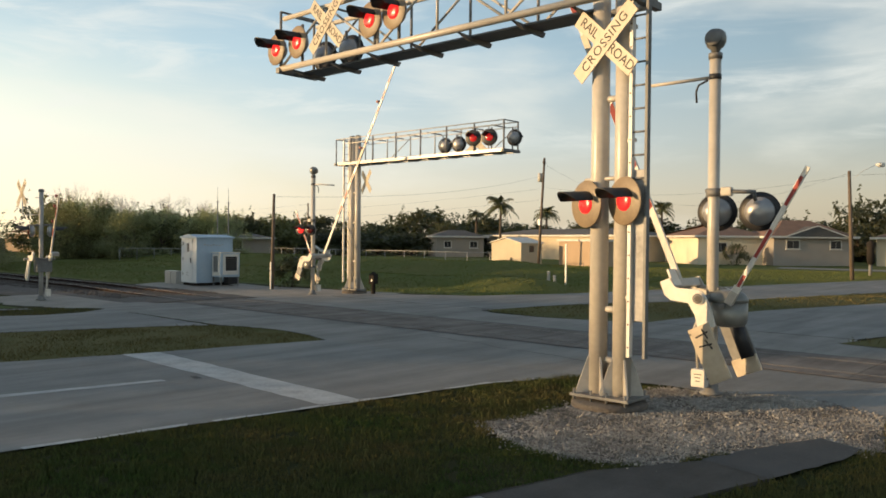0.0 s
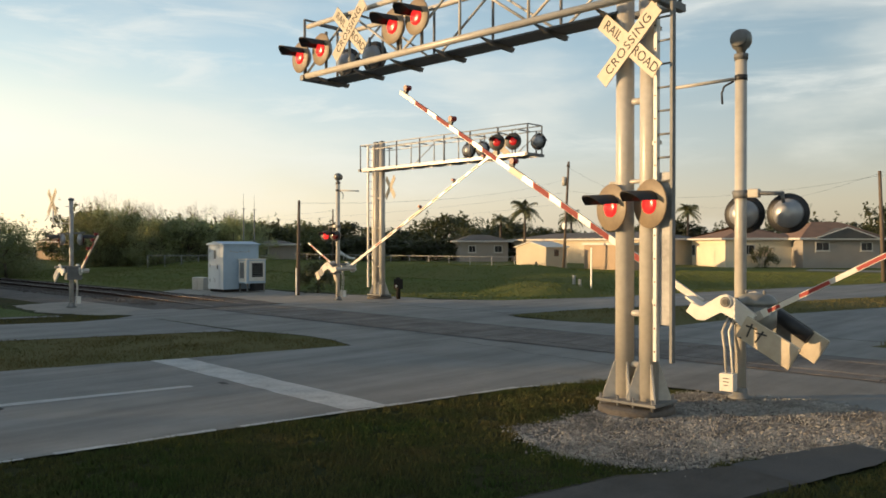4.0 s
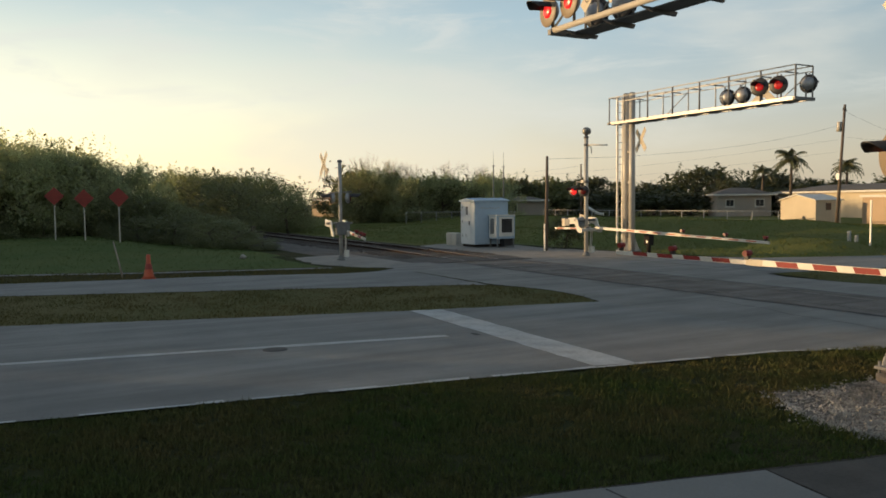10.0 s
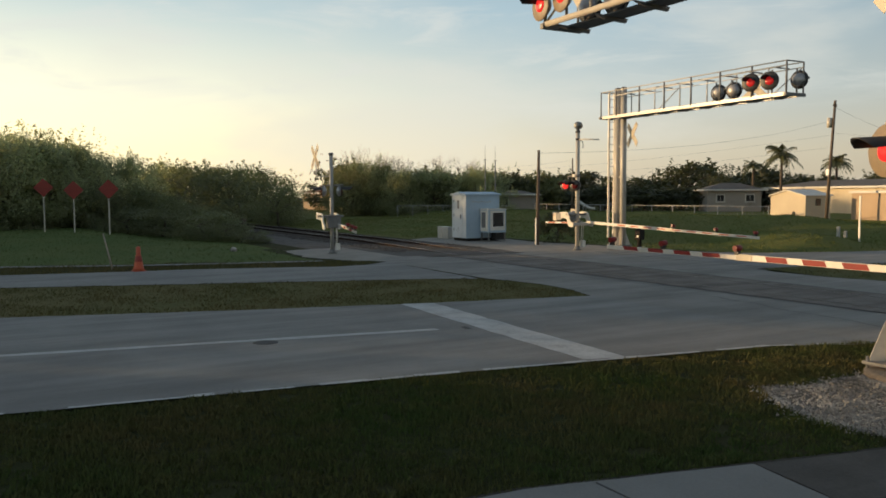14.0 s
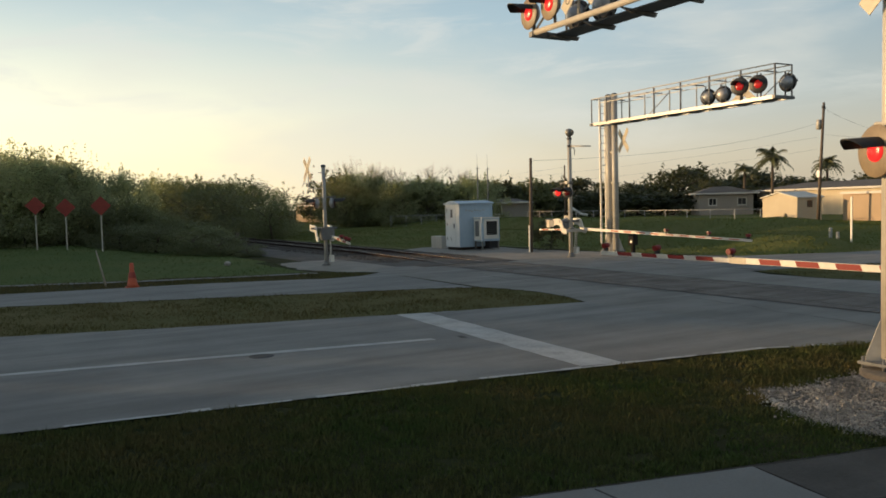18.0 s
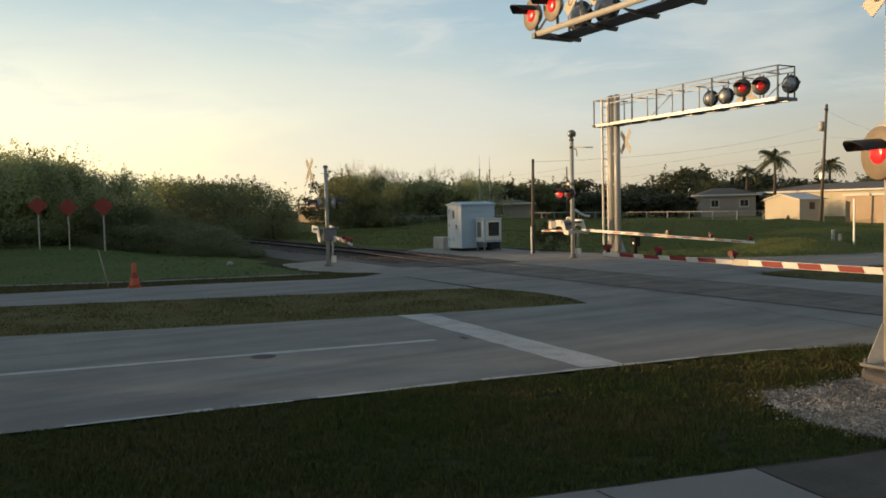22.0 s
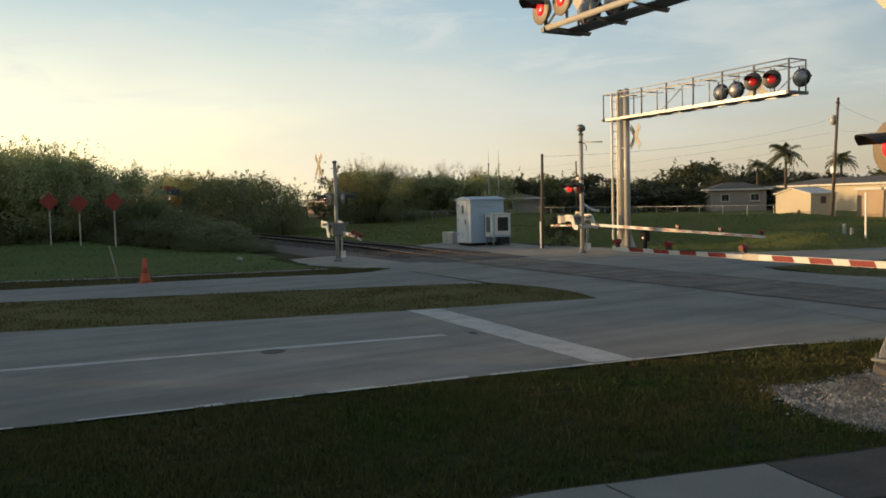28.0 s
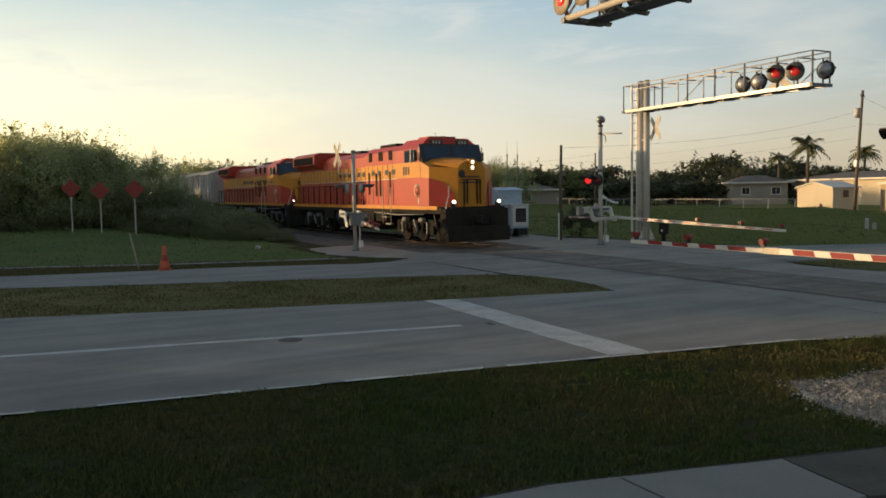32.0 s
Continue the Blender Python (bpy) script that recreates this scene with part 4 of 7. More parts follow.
def gate_signal(m, label, height, arm_length, bell, lamps, walk_arm, arm_label, coat=None, first=1.55, red=None, plate=(0.78, 0.83, 0.335)):
    """A mast with its gate mechanism. Local +x is the way of the long arm, +y faces the traffic."""
    g = thing("gate_signal", m, label, "gate signal", "crossing gates")
    part("mast", simple(cyl, (0, 0, 0.05), (0, 0, height), 0.084 if coat is None else 0.072, seg=18), coat or GALV, g, "aluminium painted pipe mast")
    base = simple(lathe, [(0.17, 0.0), (0.17, 0.03), (0.11, 0.05), (0.10, 0.14), (0.09, 0.16)], None, 16)
    part("mast_base", base, GALV_D, g, "flared cast mast base")
    part("mast_cap", simple(lathe, [(0.095, height - .04), (0.095, height + .03), (0.06, height + .06)], None, 14), GALV_D, g)
    # junction box at the foot with its cables
    jb = part("junction_box", simple(box, (0.09, 0.20, 0.25), (0.21, 0.15, 0.26)), WHITE, g, "white metal junction box with dark notes", bevel=0.012)
    for k in range(3):
        part("box_mark", simple(box, (0.09, 0.277, 0.31 - 0.05 * k), (0.11 - 0.02 * k, 0.003, 0.012)), LETTER, jb, "dark unreadable line")
    for dx in (0.04, 0.14):
        part("cable", simple(tube, [(dx, 0.16, 0.36), (dx + 0.02, 0.17, 0.70), (dx + .07, 0.14, 0.98), (dx, 0.10, 1.18)], 0.018), WHITE if dx < 0.1 else GALV, g, "pale cable conduit")
    # mechanism
    slim = coat is not None
    if slim:
        mech = part("mechanism_box", simple(box, (0.06, 0.05, 1.20), (0.36, 0.52, 0.44)), GALV_D, g, "grey square gate mechanism case", bevel=0.03)
        part("mechanism_lid", simple(box, (0.06, 0.05, 1.45), (0.40, 0.56, 0.06)), GALV_D, mech, "flat grey lid", bevel=0.02)
    else:
        shell = simple(lathe, [(0.13, 1.02), (0.22, 1.035), (0.268, 1.08), (0.28, 1.16), (0.28, 1.40)], None, 28)
        lid = simple(lathe, [(0.292, 1.385), (0.292, 1.425), (0.280, 1.455), (0.245, 1.505), (0.18, 1.54), (0.08, 1.56), (0.01, 1.565)], None, 28)
        for bm in (shell, lid):
            for v in bm.verts:
                v.co = Vector((v.co.x - .25, v.co.y * .82 + .02, v.co.z))
        mech = part("mechanism_box", shell, MECH, g, "grey rounded gate mechanism case")
        part("mechanism_lid", lid, MECH, mech, "domed grey lid")
        for dx in (-.38, -.12):
            part("lid_bolt", simple(cyl, (dx, .06, 1.52), (dx, .07, 1.60), .022, seg=8), GALV_D, mech)
        part("latch", simple(box, (-.26, .262, 1.34), (.09, .03, .07)), GALV_D, mech, bevel=.01)
    part("shaft", simple(cyl, (0, -0.56, 1.44), (0, 0.47, 1.44), 0.045, seg=14), GALV_D, mech)
    part("clamp", simple(box, (0, 0, 1.12), (0.22, 0.22, 0.08)), GALV_D, mech, bevel=0.01)
    pivot = pose(0, 0, 1.44)
    arm = gate_arm(g, arm_length, 0.20 if slim else 0.45, arm_label, slim, first, red, plate)
    arm.matrix_basis = pivot
    # rear lever with a second plate
    if not slim:
        bm = bmesh.new()
        prism(bm, LEVER, "y", -0.56, -0.52)
        part("rear_lever", bm, GALV, arm, "grey rear lever")
        far = 0.66 if plate[1] > .6 else 0.52
        part("rear_plate", simple(box, (-far, -0.54, -0.10), (far - 0.06 if far > .6 else 0.32, 0.05, 0.38 if far > .6 else 0.28)), GALV_D, arm, "dark grey steel balance plate", bevel=0.006)
        part("plate_end", simple(box, (-1.08 if far > .6 else -0.76, -0.535, -0.12), (0.26 if far > .6 else 0.20, 0.055, 0.40 if far > .6 else 0.32)), PLATE, arm, "cream end of the rear plate", bevel=0.006)
        part("balance_weight", simple(cyl, (-0.36, -0.44, 0.0), (-0.98, -0.44, -0.02), 0.10, seg=16), BLACK, arm, "black round balance weight")
    else:
        bm = bmesh.new()
        prism(bm, LEVER, "y", -0.42, -0.37)
        part("rear_lever", bm, WHITE, arm, "white rear lever catching the sun", bevel=0.008)
        part("rear_plate", simple(box, (-0.56, -0.40, -0.05), (0.40, 0.055, 0.26)), WHITE, arm, "white balance plate", bevel=0.008)
    walker = None
    if walk_arm:
        bm = bmesh.new()
        box(bm, (-0.22, 0.30, -0.35), (0.20, 0.07, 0.12))
        walker = part("footpath_arm", bm, GALV, g, "short red and white footpath arm", bevel=0.006)
        walker.matrix_basis = pivot
        part("bar", simple(box, (-0.20 - walk_arm / 2, 0.30, -0.35), (walk_arm, 0.03, 0.068)), WHITE, walker, "white aluminium bar", bevel=0.004)
        for f0, f1 in ((.07, .19), (.33, .54), (.72, .93)):
            part("red_stripe", simple(box, (-0.20 - walk_arm * (f0 + f1) / 2, 0.30, -0.35), (walk_arm * (f1 - f0), 0.034, 0.050)), red or RED_SUN, walker, "red reflective stripe")
        part("foot_plate", simple(box, (-0.30, 0.30, -0.35), (0.22, 0.05, 0.11)), WHITE, walker, "pale clamp plate with bolts", bevel=0.006)
    if bell:
        part("bell_neck", simple(cyl, (0, 0, height), (0, 0, height + .12), 0.055, seg=14), GALV_D, g)
        part("bell", simple(lathe, [(0.055, 0), (0.075, .05), (0.115, .08), (0.150, .15), (0.155, .22), (0.135, .29), (0.085, .335), (0.02, .35)], pose(0, 0, height + .06), 22), MECH, g, "dark domed crossing bell")
        part("bell_gong", simple(lathe, [(0.02, .06), (0.07, .055), (0.12, .03), (0.135, .0), (0.12, -.02)], pose(-0.02, 0.13, height + .26, -80), 20), GALV_D, g, "round bell gong")
        part("bell_collar", simple(cyl, (0, 0, height - .02), (0, 0, height + .05), 0.10, seg=16), GALV_D, g)
        part("bracket_arm", simple(tube, [(0.10, 0, height - .30), (1.0, 0.25, height - .36)], 0.026), GALV, g, "thin pale bracket to the cantilever mast")
        part("bracket_collar", simple(cyl, (0, 0, height - .34), (0, 0, height - .26), 0.09, seg=14), BLACK, g)
        part("dangling_cable", simple(tube, [(0.10, 0.03, height - .34), (0.24, 0.04, height - .40), (0.27, 0.05, height - .50), (0.26, 0.05, height - .66)], 0.016), BLACK, g, "short dangling black cable")
    if lamps:
        cross = part("lamp_crossarm", simple(tube, [(-0.62, 0, 2.98), (0.12, 0, 3.02)], 0.03), GALV_D, g, "grey lamp crossarm")
        part("terminal_box", simple(cyl, (0, 0, 2.93), (0, 0, 3.05), 0.11, seg=14), GALV_D, cross)
        part("terminal_fitting", simple(box, (-0.20, 0, 3.0), (0.16, 0.11, 0.13)), GALV, cross, "pale fitting", bevel=0.02)
        for x, turn in lamps:
            part("drop_pipe", simple(tube, [(x, 0, 2.98), (x, -0.05, 2.86)], 0.028), GALV_D, cross)
    return g, arm, walker


near_gate, near_arm, near_walk = gate_signal(pose(22.74, -4.4, 0, 0, 0, 180), "white gate signal mast with bell beside the road", 5.0, 8.1, True, [(-0.60, 0)], 2.1, "long red and white striped gate arm with red lamps")
for x in (-0.58, 0.06):
    flasher(near_gate, pose(x, -0.12 - 0.16, 2.71, 0, 0, 195), 0.29, BLACK, LENS_DIM, "round black lamp disc seen from behind")
far_gate, far_arm, far_walk = gate_signal(pose(2.13, 4.63, 0), "gate signal mast with bell beyond the railway", 4.75, 8.7, True, [(-0.55, 0)], 2.3, "long red and white striped gate arm catching the sun", None, 2.2, RED_GLARE, (0.90, 0.27, 0.48))
for x, l in ((-0.50, LENS), (0.10, LENS_DIM)):
    flasher(far_gate, pose(x, -0.22, 2.60, 0, 0, 205), 0.23, BLACK, l, "black lamp disc with a red lens")
left_gate, left_arm, left_walk = gate_signal(pose(-1.68, -4.44, 0, 0, 0, -6), "grey gate signal mast with crossbuck beside the far lane", 3.85, 2.6, False, [], 0, "short striped gate arm with red lamps", FENCE, 1.0, None, (0.48, 0.30, 0.20))
crossarm = part("lamp_crossarm", simple(tube, [(-0.12, -0.44, 2.62), (0.12, 0.44, 2.66)], 0.03), GALV_D, left_gate, "grey lamp crossarm")
for s in (-1, 1):
    flasher(left_gate, pose(s * 0.10, s * 0.36, 2.42, 0, 0, -15 if s > 0 else 165), 0.24, BLACK, LENS_DIM, "black lamp disc seen from the side")
crossbuck(left_gate, pose(-0.459, -0.514, 3.75, 0, 0, 182))
part("crossbuck_pipe", simple(tube, [(0.0, 0.0, 3.0), (-0.44, -0.49, 3.0), (-0.44, -0.49, 3.8)], 0.025), GALV, left_gate)
for z in (3.1, 3.6):
    part("step_bolt", simple(cyl, (0, -.20, z), (0, 0, z), 0.012, seg=6), GALV_D, left_gate)


def cantilever(m, label, reach, deck, rise, back, flashers, bucks, near):
    """Two round columns and a truss arm over the lanes. Local +x is the way of the arm, +y faces the traffic."""
    c = thing("cantilever_signal", m, label, "cantilever signal", "cantilever signals")
    for x in (0.0, -0.37):
        col = part("column", simple(cyl, (x, 0, 0.16), (x, 0, deck + rise + .10), 0.128, 0.122, seg=24), GALV, c, "aluminium painted round steel column")
        for a in range(0, 360, 90):
            g = bmesh.new()
            prism(g, [(0.125, 0.0), (0.30, 0.0), (0.30, 0.05), (0.14, 0.50), (0.125, 0.50)], "y", -0.012, 0.012)
            part("gusset", g, GALV, col, "triangular stiffener plate", pose(x, 0, 0.16, 0, 0, a + 45))
        part("column_cap", simple(lathe, [(0.13, 0), (0.13, 0.03), (0.05, 0.06)], pose(x, 0, deck + rise + .10), 18), GALV_D, col)
    part("base_plate", simple(box, (-0.185, 0, 0.14), (0.90, 0.60, 0.04)), GALV_D, c, "rusty steel base plate", bevel=0.008)
    for x in (-0.58, -0.30, -0.06, 0.21):
        for y in (-0.27, 0.27):
            part("anchor_bolt", simple(cyl, (x, y, 0.06), (x, y, 0.22), 0.018, seg=8), GALV_D, c)
    part("footing", simple(lathe, [(0.52, -0.05), (0.52, 0.05), (0.49, 0.075), (0.1, 0.075)], pose(-0.185, 0, 0), 28), SOIL, c, "round concrete footing stained with rust")
    for z in (0.62, 1.32, 2.95, 4.2):
        part("column_tie", simple(cyl, (-0.37, 0, z), (0, 0, z), 0.045, seg=12), GALV, c, "round pipe between the columns")
    part("cable_trunk", simple(box, (-0.69, 0.12, 2.20), (0.17, 0.05, 2.0)), FENCE, c, "flat grey steel cable trunk", bevel=0.01)
    # ladder
    p, q = ((-0.57, 0.16), (-0.80, 0.16)) if near else ((-0.58, 0.0), (-0.60, -0.26))
    tall = deck + rise - (0.72 if near else 0.45)
    lad = part("ladder", simple(box, (p[0], p[1], deck + rise - tall / 2), (0.05, 0.085, tall)), WHITE, c, "white steel ladder with drilled rails", bevel=0.004)
    part("ladder_rail", simple(box, (q[0], q[1], deck + rise - tall / 2), (0.04, 0.085, tall)), GALV_D if near else WHITE, lad, bevel=0.004)
    low = 2.9 if near else 0.5
    z = 0.95
    while z < deck + rise:
        if z > low:
            part("rung", simple(cyl, (*p, z), (*q, z), 0.014, seg=8), GALV_D if near else GALV, lad)
        part("rail_hole", simple(cyl, (p[0], p[1] + 0.0428, z - .1), (p[0], p[1] + 0.0448, z - .1), 0.013, seg=8), BLACK, lad)
        z += 0.305
    for z in (1.5, 3.6, 5.1):
        part("ladder_bracket", simple(box, (-0.53, p[1] * .5, z), (0.12, 0.04, 0.05)), GALV, lad)
    # truss
    w = 0.40
    t = part("truss", simple(box, (reach / 2, -0.12, deck - 0.06), (reach, 0.46, 0.03)), GALV_D, c, "dark grating walkway of the truss arm")
    for y in (-w, w):
        n = int(reach / 1.25)
        step = reach / n
        if near:
            part("bottom_chord", simple(cyl, (-back, y, deck), (reach, y, deck), 0.055, seg=14), GALV, t, "pale pipe chord")
            part("top_chord", simple(cyl, (-back * .4, y, deck + rise * .86), (reach - .1, y, deck + rise * .86), 0.045, seg=14), GALV, t, "pale pipe chord")
        else:
            bm = bmesh.new()
            box(bm, ((reach - back) / 2, y, deck - .02), (reach + back, 0.022, 0.10))
            for z in (deck - .068, deck + .028):
                box(bm, ((reach - back) / 2, y + (.02 if y < 0 else -.02), z), (reach + back, 0.06, 0.014))
            part("bottom_chord", bm, GALV, t, "pale steel channel along the deck")
            part("top_chord", simple(cyl, (-back * .4, y, deck + rise * .80), (reach - .1, y, deck + rise * .84), 0.018, seg=8), WHITE, t, "thin pale rail")
            part("handrail", simple(cyl, (-back, y, deck + rise), (reach, y, deck + rise), 0.020, seg=8), GALV, t, "thin handrail")
        for k in range(n + 1):
            x = k * step
            part("post", simple(cyl, (x, y, deck), (x, y, deck + rise * (1.0 if not near else .86)), 0.024 if near or y > 0 else 0.032, seg=8), (GALV_D if y < 0 or not near else GALV) if near or y < 0 else GALV, t)
            if k < n and (near or (y > 0 and k % 2)):
                a, b = (0, rise * .86) if k % 2 else (rise * .86, 0)
                part("diagonal", simple(cyl, (x, y, deck + a), (x + step, y, deck + b), 0.022 if near else 0.018, seg=8), GALV, t)
    x = 0.2
    while x < reach:
        part("deck_bearer", simple(prism, [(-0.44, deck - 0.075), (0.38, deck - 0.04), (0.10, deck - 0.13), (-0.40, deck - 0.15)], "x", x, x + 0.05), GALV_D, t, "dark angle bearer under the deck")
        part("top_tie", simple(cyl, (x, -w, deck + rise * .86), (x, w, deck + rise * .86), 0.022, seg=8), GALV_D, t)
        x += 1.05
    for x in (-back, reach):
        for y in (-w, w):
            part("end_post", simple(cyl, (x, y, deck), (x, y, deck + rise), 0.026, seg=8), GALV_D, t)
        part("end_rail", simple(cyl, (x, -w, deck + rise), (x, w, deck + rise), 0.022, seg=8), GALV_D, t)
        part("end_beam", simple(box, (x, 0, deck - 0.03), (0.10, 0.95, 0.10)), GALV_D, t)
    for x, y, z, turn, r, dm, lm in flashers:
        if z > deck - 1:
            part("lamp_pipe", simple(cyl, (x, y - 0.12 * (1 if abs(turn) < 90 else -1), deck), (x, y - 0.12 * (1 if abs(turn) < 90 else -1), z + r + .05), 0.028, seg=8), GALV_D, t)
        flasher(c, pose(x, y, z, 0, 0, turn), r, dm, lm, "round lamp disc on the truss")
    for x, y, z, turn in bucks:
        crossbuck(c, pose(x, y, z, 0, 0, turn))
    return c


near_cant = cantilever(pose(21.90, -6.22, 0, 0, 0, 179.5), "pale steel cantilever signal over the near road", 6.85, 5.50, 1.10, 0.6,
    [(6.85, 0.50, 5.86, -5, 0.30, TAN, LENS), (6.2, 0.50, 5.90, -5, 0.30, TAN, LENS), (4.18, 0.52, 5.95, -5, 0.30, TAN, LENS), (3.6, 0.52, 5.99, -5, 0.30, TAN, LENS),
     (6.5, -0.40, 5.83, 190, 0.30, BLACK, LENS_DIM), (5.72, -0.40, 5.83, 190, 0.30, BLACK, LENS_DIM),
     (0.09, 0.20, 2.76, -20, 0.325, TAN, LENS), (-0.50, 0.20, 2.79, -20, 0.325, TAN, LENS)],
    [(5.3, 0.55, 6.08, -5), (-0.20, 0.24, 4.92, -8)], True)
part("lamp_crossarm", simple(tube, [(0.22, 0.02, 3.10), (-0.62, 0.06, 3.12)], 0.03), GALV, near_cant, "pale pipe crossarm for the lamps")
far_cant = cantilever(pose(2.62, 6.6, 0, 0, 0, -1), "pale steel cantilever signal beyond the railway", 8.1, 5.42, 1.02, 0.95,
    [(6.75, -0.45, 5.90, 200, 0.30, BLACK, LENS_HALF), (7.5, -0.45, 5.87, 200, 0.30, BLACK, LENS_HALF), (4.6, 0.40, 5.86, 15, 0.30, BLACK, LENS_DIM), (5.3, 0.40, 5.86, 15, 0.30, BLACK, LENS_DIM), (7.95, 0.40, 5.9, 10, 0.30, BLACK, LENS_DIM)],
    [(6.15, 0.45, 5.85, 10), (0.34, 0.15, 4.65, -18)], False)
# ---- the signal cabin ----
cabin = thing("signal_cabin", pose(-6.335, 5.015, 0), "pale blue metal railway signal cabin on gravel", "cabin")
part("wall", simple(box, (0, 0, 1.18), (1.34, 1.93, 2.10)), BUNGALOW, cabin, "pale blue sheet metal walls", bevel=0.012)
part("skid", simple(box, (0, 0, 0.07), (1.2, 1.8, 0.14)), L_BLK, cabin)
bm = bmesh.new()
prism(bm, [(-0.74, 2.22), (0.74, 2.22), (0.74, 2.28), (0, 2.40), (-0.74, 2.28)], "y", -1.06, 1.04)
part("roof", bm, BUNGALOW, cabin, "low pitched pale metal roof", bevel=0.006)
# sheet added over the front wall to carry its brighter light as colour
part("front_tint", simple(box, (0, -0.970, 1.18), (1.33, 0.014, 2.08)), CABIN_FRONT, cabin, "thin added panel that paints the front face lighter", bevel=0.004)
door = part("door", simple(box, (-0.08, -0.984, 1.20), (0.86, 0.03, 1.92)), CABIN_FRONT, cabin, "pale metal door with fittings", bevel=0.006)
for z in (0.55, 1.25, 1.95):
    part("hinge", simple(box, (-0.46, -1.0, z), (0.05, 0.02, 0.14)), GALV_D, door)
part("handle", simple(box, (0.24, -1.015, 1.18), (0.05, 0.05, 0.22)), GALV_D, door, "grey handle")
part("vent", simple(box, (-0.02, -1.0, 1.78), (0.18, 0.02, 0.40)), GALV_D, door, "louvred vent")
for k in range(4):
    part("notice_line", simple(box, (-0.10 + 0.04 * (k % 2), -0.998, 0.62 - 0.05 * k), (0.14, 0.004, 0.015)), LETTER, door, "dark unreadable line")
for k in range(7):
    part("sign_bar", simple(box, (0.674, -0.55 + 0.16 * k, 1.92 - 0.02 * (k % 3)), (0.004, 0.10, 0.05)), FENCE, cabin, "faint unreadable lettering bar")
for k in range(5):
    part("wall_seam", simple(box, (0.672, -0.8 + 0.4 * k, 1.2), (0.005, 0.018, 2.0)), BUNGALOW, cabin)
case = thing("battery_case", pose(-5.24, 5.34, 0), "grey metal equipment case on legs against the cabin", "equipment case")
part("case_body", simple(box, (0, 0, 0.97), (0.74, 1.02, 1.12)), BUNGALOW, case, "grey-blue metal case", bevel=0.012)
part("case_lid", simple(box, (0, 0, 1.545), (0.80, 1.08, 0.05)), WHITE, case, "cream metal lid", bevel=0.008)
part("case_frame", simple(box, (-0.02, -0.518, 0.98), (0.62, 0.02, 1.02)), WHITE, case, "cream framed panel", bevel=0.004)
part("case_window", simple(box, (-0.04, -0.532, 1.02), (0.34, 0.012, 0.74)), GALV_D, case, "grey recessed panel")
part("case_frame", simple(box, (0.378, 0.02, 1.0), (0.02, 0.86, 0.96)), WHITE, case, "cream framed panel", bevel=0.004)
part("case_window", simple(box, (0.392, 0.04, 1.04), (0.012, 0.60, 0.66)), L_GRY, case, "dark louvred panel")
for k in range(6):
    part("louvre", simple(box, (0.40, 0.04, 0.78 + 0.10 * k), (0.012, 0.58, 0.02)), GALV_D, case)
for x in (-0.32, 0.32):
    for y in (-0.46, 0.46):
        part("leg", simple(box, (x, y, 0.21), (0.06, 0.06, 0.42)), GALV_D, case)
part("under_box", simple(box, (0.10, 0.20, 0.24), (0.4, 0.5, 0.36)), BLACK, case, "dark box under the case", bevel=0.01)
for k, x in enumerate((-8.2, -8.75)):
    ob = solo("ground_box", simple(box, (0, 0, 0.30), (0.46, 0.42, 0.62)), GALV, "low grey metal box on the gravel", "utility box", pose(x, 4.5, 0, 0, 0, 4), "ground boxes", bevel=0.02)
for x, y, h in ((-7.5, 6.3, 4.1), (-7.0, 6.6, 4.05)):
    a = thing("antenna", pose(x, y, 0), "thin grey antenna mast behind the cabin", "antenna", "antennas")
    part("pole", simple(cyl, (0, 0, 0), (0, 0, h), 0.035, 0.028, seg=8), GALV_D, a)
    part("whip", simple(cyl, (0, 0, h), (0, 0, h + .7), 0.010, 0.005, seg=6), GALV_D, a)
    part("crosspiece", simple(cyl, (-0.16, 0, h - .05), (0.16, 0, h - .05), 0.012, seg=6), GALV_D, a)


# ---- poles and wires ----
def pole(x, y, h, lean, arms, label, transformer=False, r=0.14):
    p = thing("utility_pole", pose(x, y, -0.03, 0, lean, 0), label, "utility pole", "utility poles")
    part("shaft", simple(cyl, (0, 0, 0), (0, 0, h), r, r * .7, seg=12), WOOD, p, "weathered wooden shaft")
    for z in arms:
        part("crossarm", simple(box, (0, 0, z), (0.10, 1.3, 0.10), pose(0, 0, 0, 0, 0, 25)), WOOD, p)
        for y in (-0.55, 0.0, 0.55):
            part("insulator", simple(cyl, (-y * .42, y * .9, z + .05), (-y * .42, y * .9, z + .20), 0.04, 0.025, seg=8), GALV_D, p)
    if transformer:
        part("transformer", simple(cyl, (-0.30, -0.10, h - 2.2), (-0.30, -0.10, h - 1.4), 0.20, seg=14), GALV, p, "grey transformer can")
        part("meter_box", simple(box, (-0.05, -0.16, 4.0), (0.22, 0.16, 0.5)), WHITE, p)
    return p


pole(-14.8, 44.4, 9.85, 3.2, (9.4,), "tall leaning utility pole with transformer", True)
pole(-1.67, 5.4, 4.25, 1.3, (), "short dark wooden pole beside the far signal", r=0.085)
pole(13.17, 38.86, 6.9, -2.2, (), "brown utility pole on the grass by the road")
pole(-25.0, 84.0, 8.6, 0, (7.9,), "distant utility pole behind the houses")
pole(-35.0, 33.8, 5.8, 0, (), "slim pole in the field", r=0.09)
lamp = thing("street_lamp", pose(13.1, 38.86, 0), "pale street lamp head on a thin arm from the pole", "street lamp")
part("arm", simple(tube, [(0, 0, 6.3), (0.5, 0.6, 6.9), (1.0, 1.2, 7.25)], 0.014), GALV, lamp)
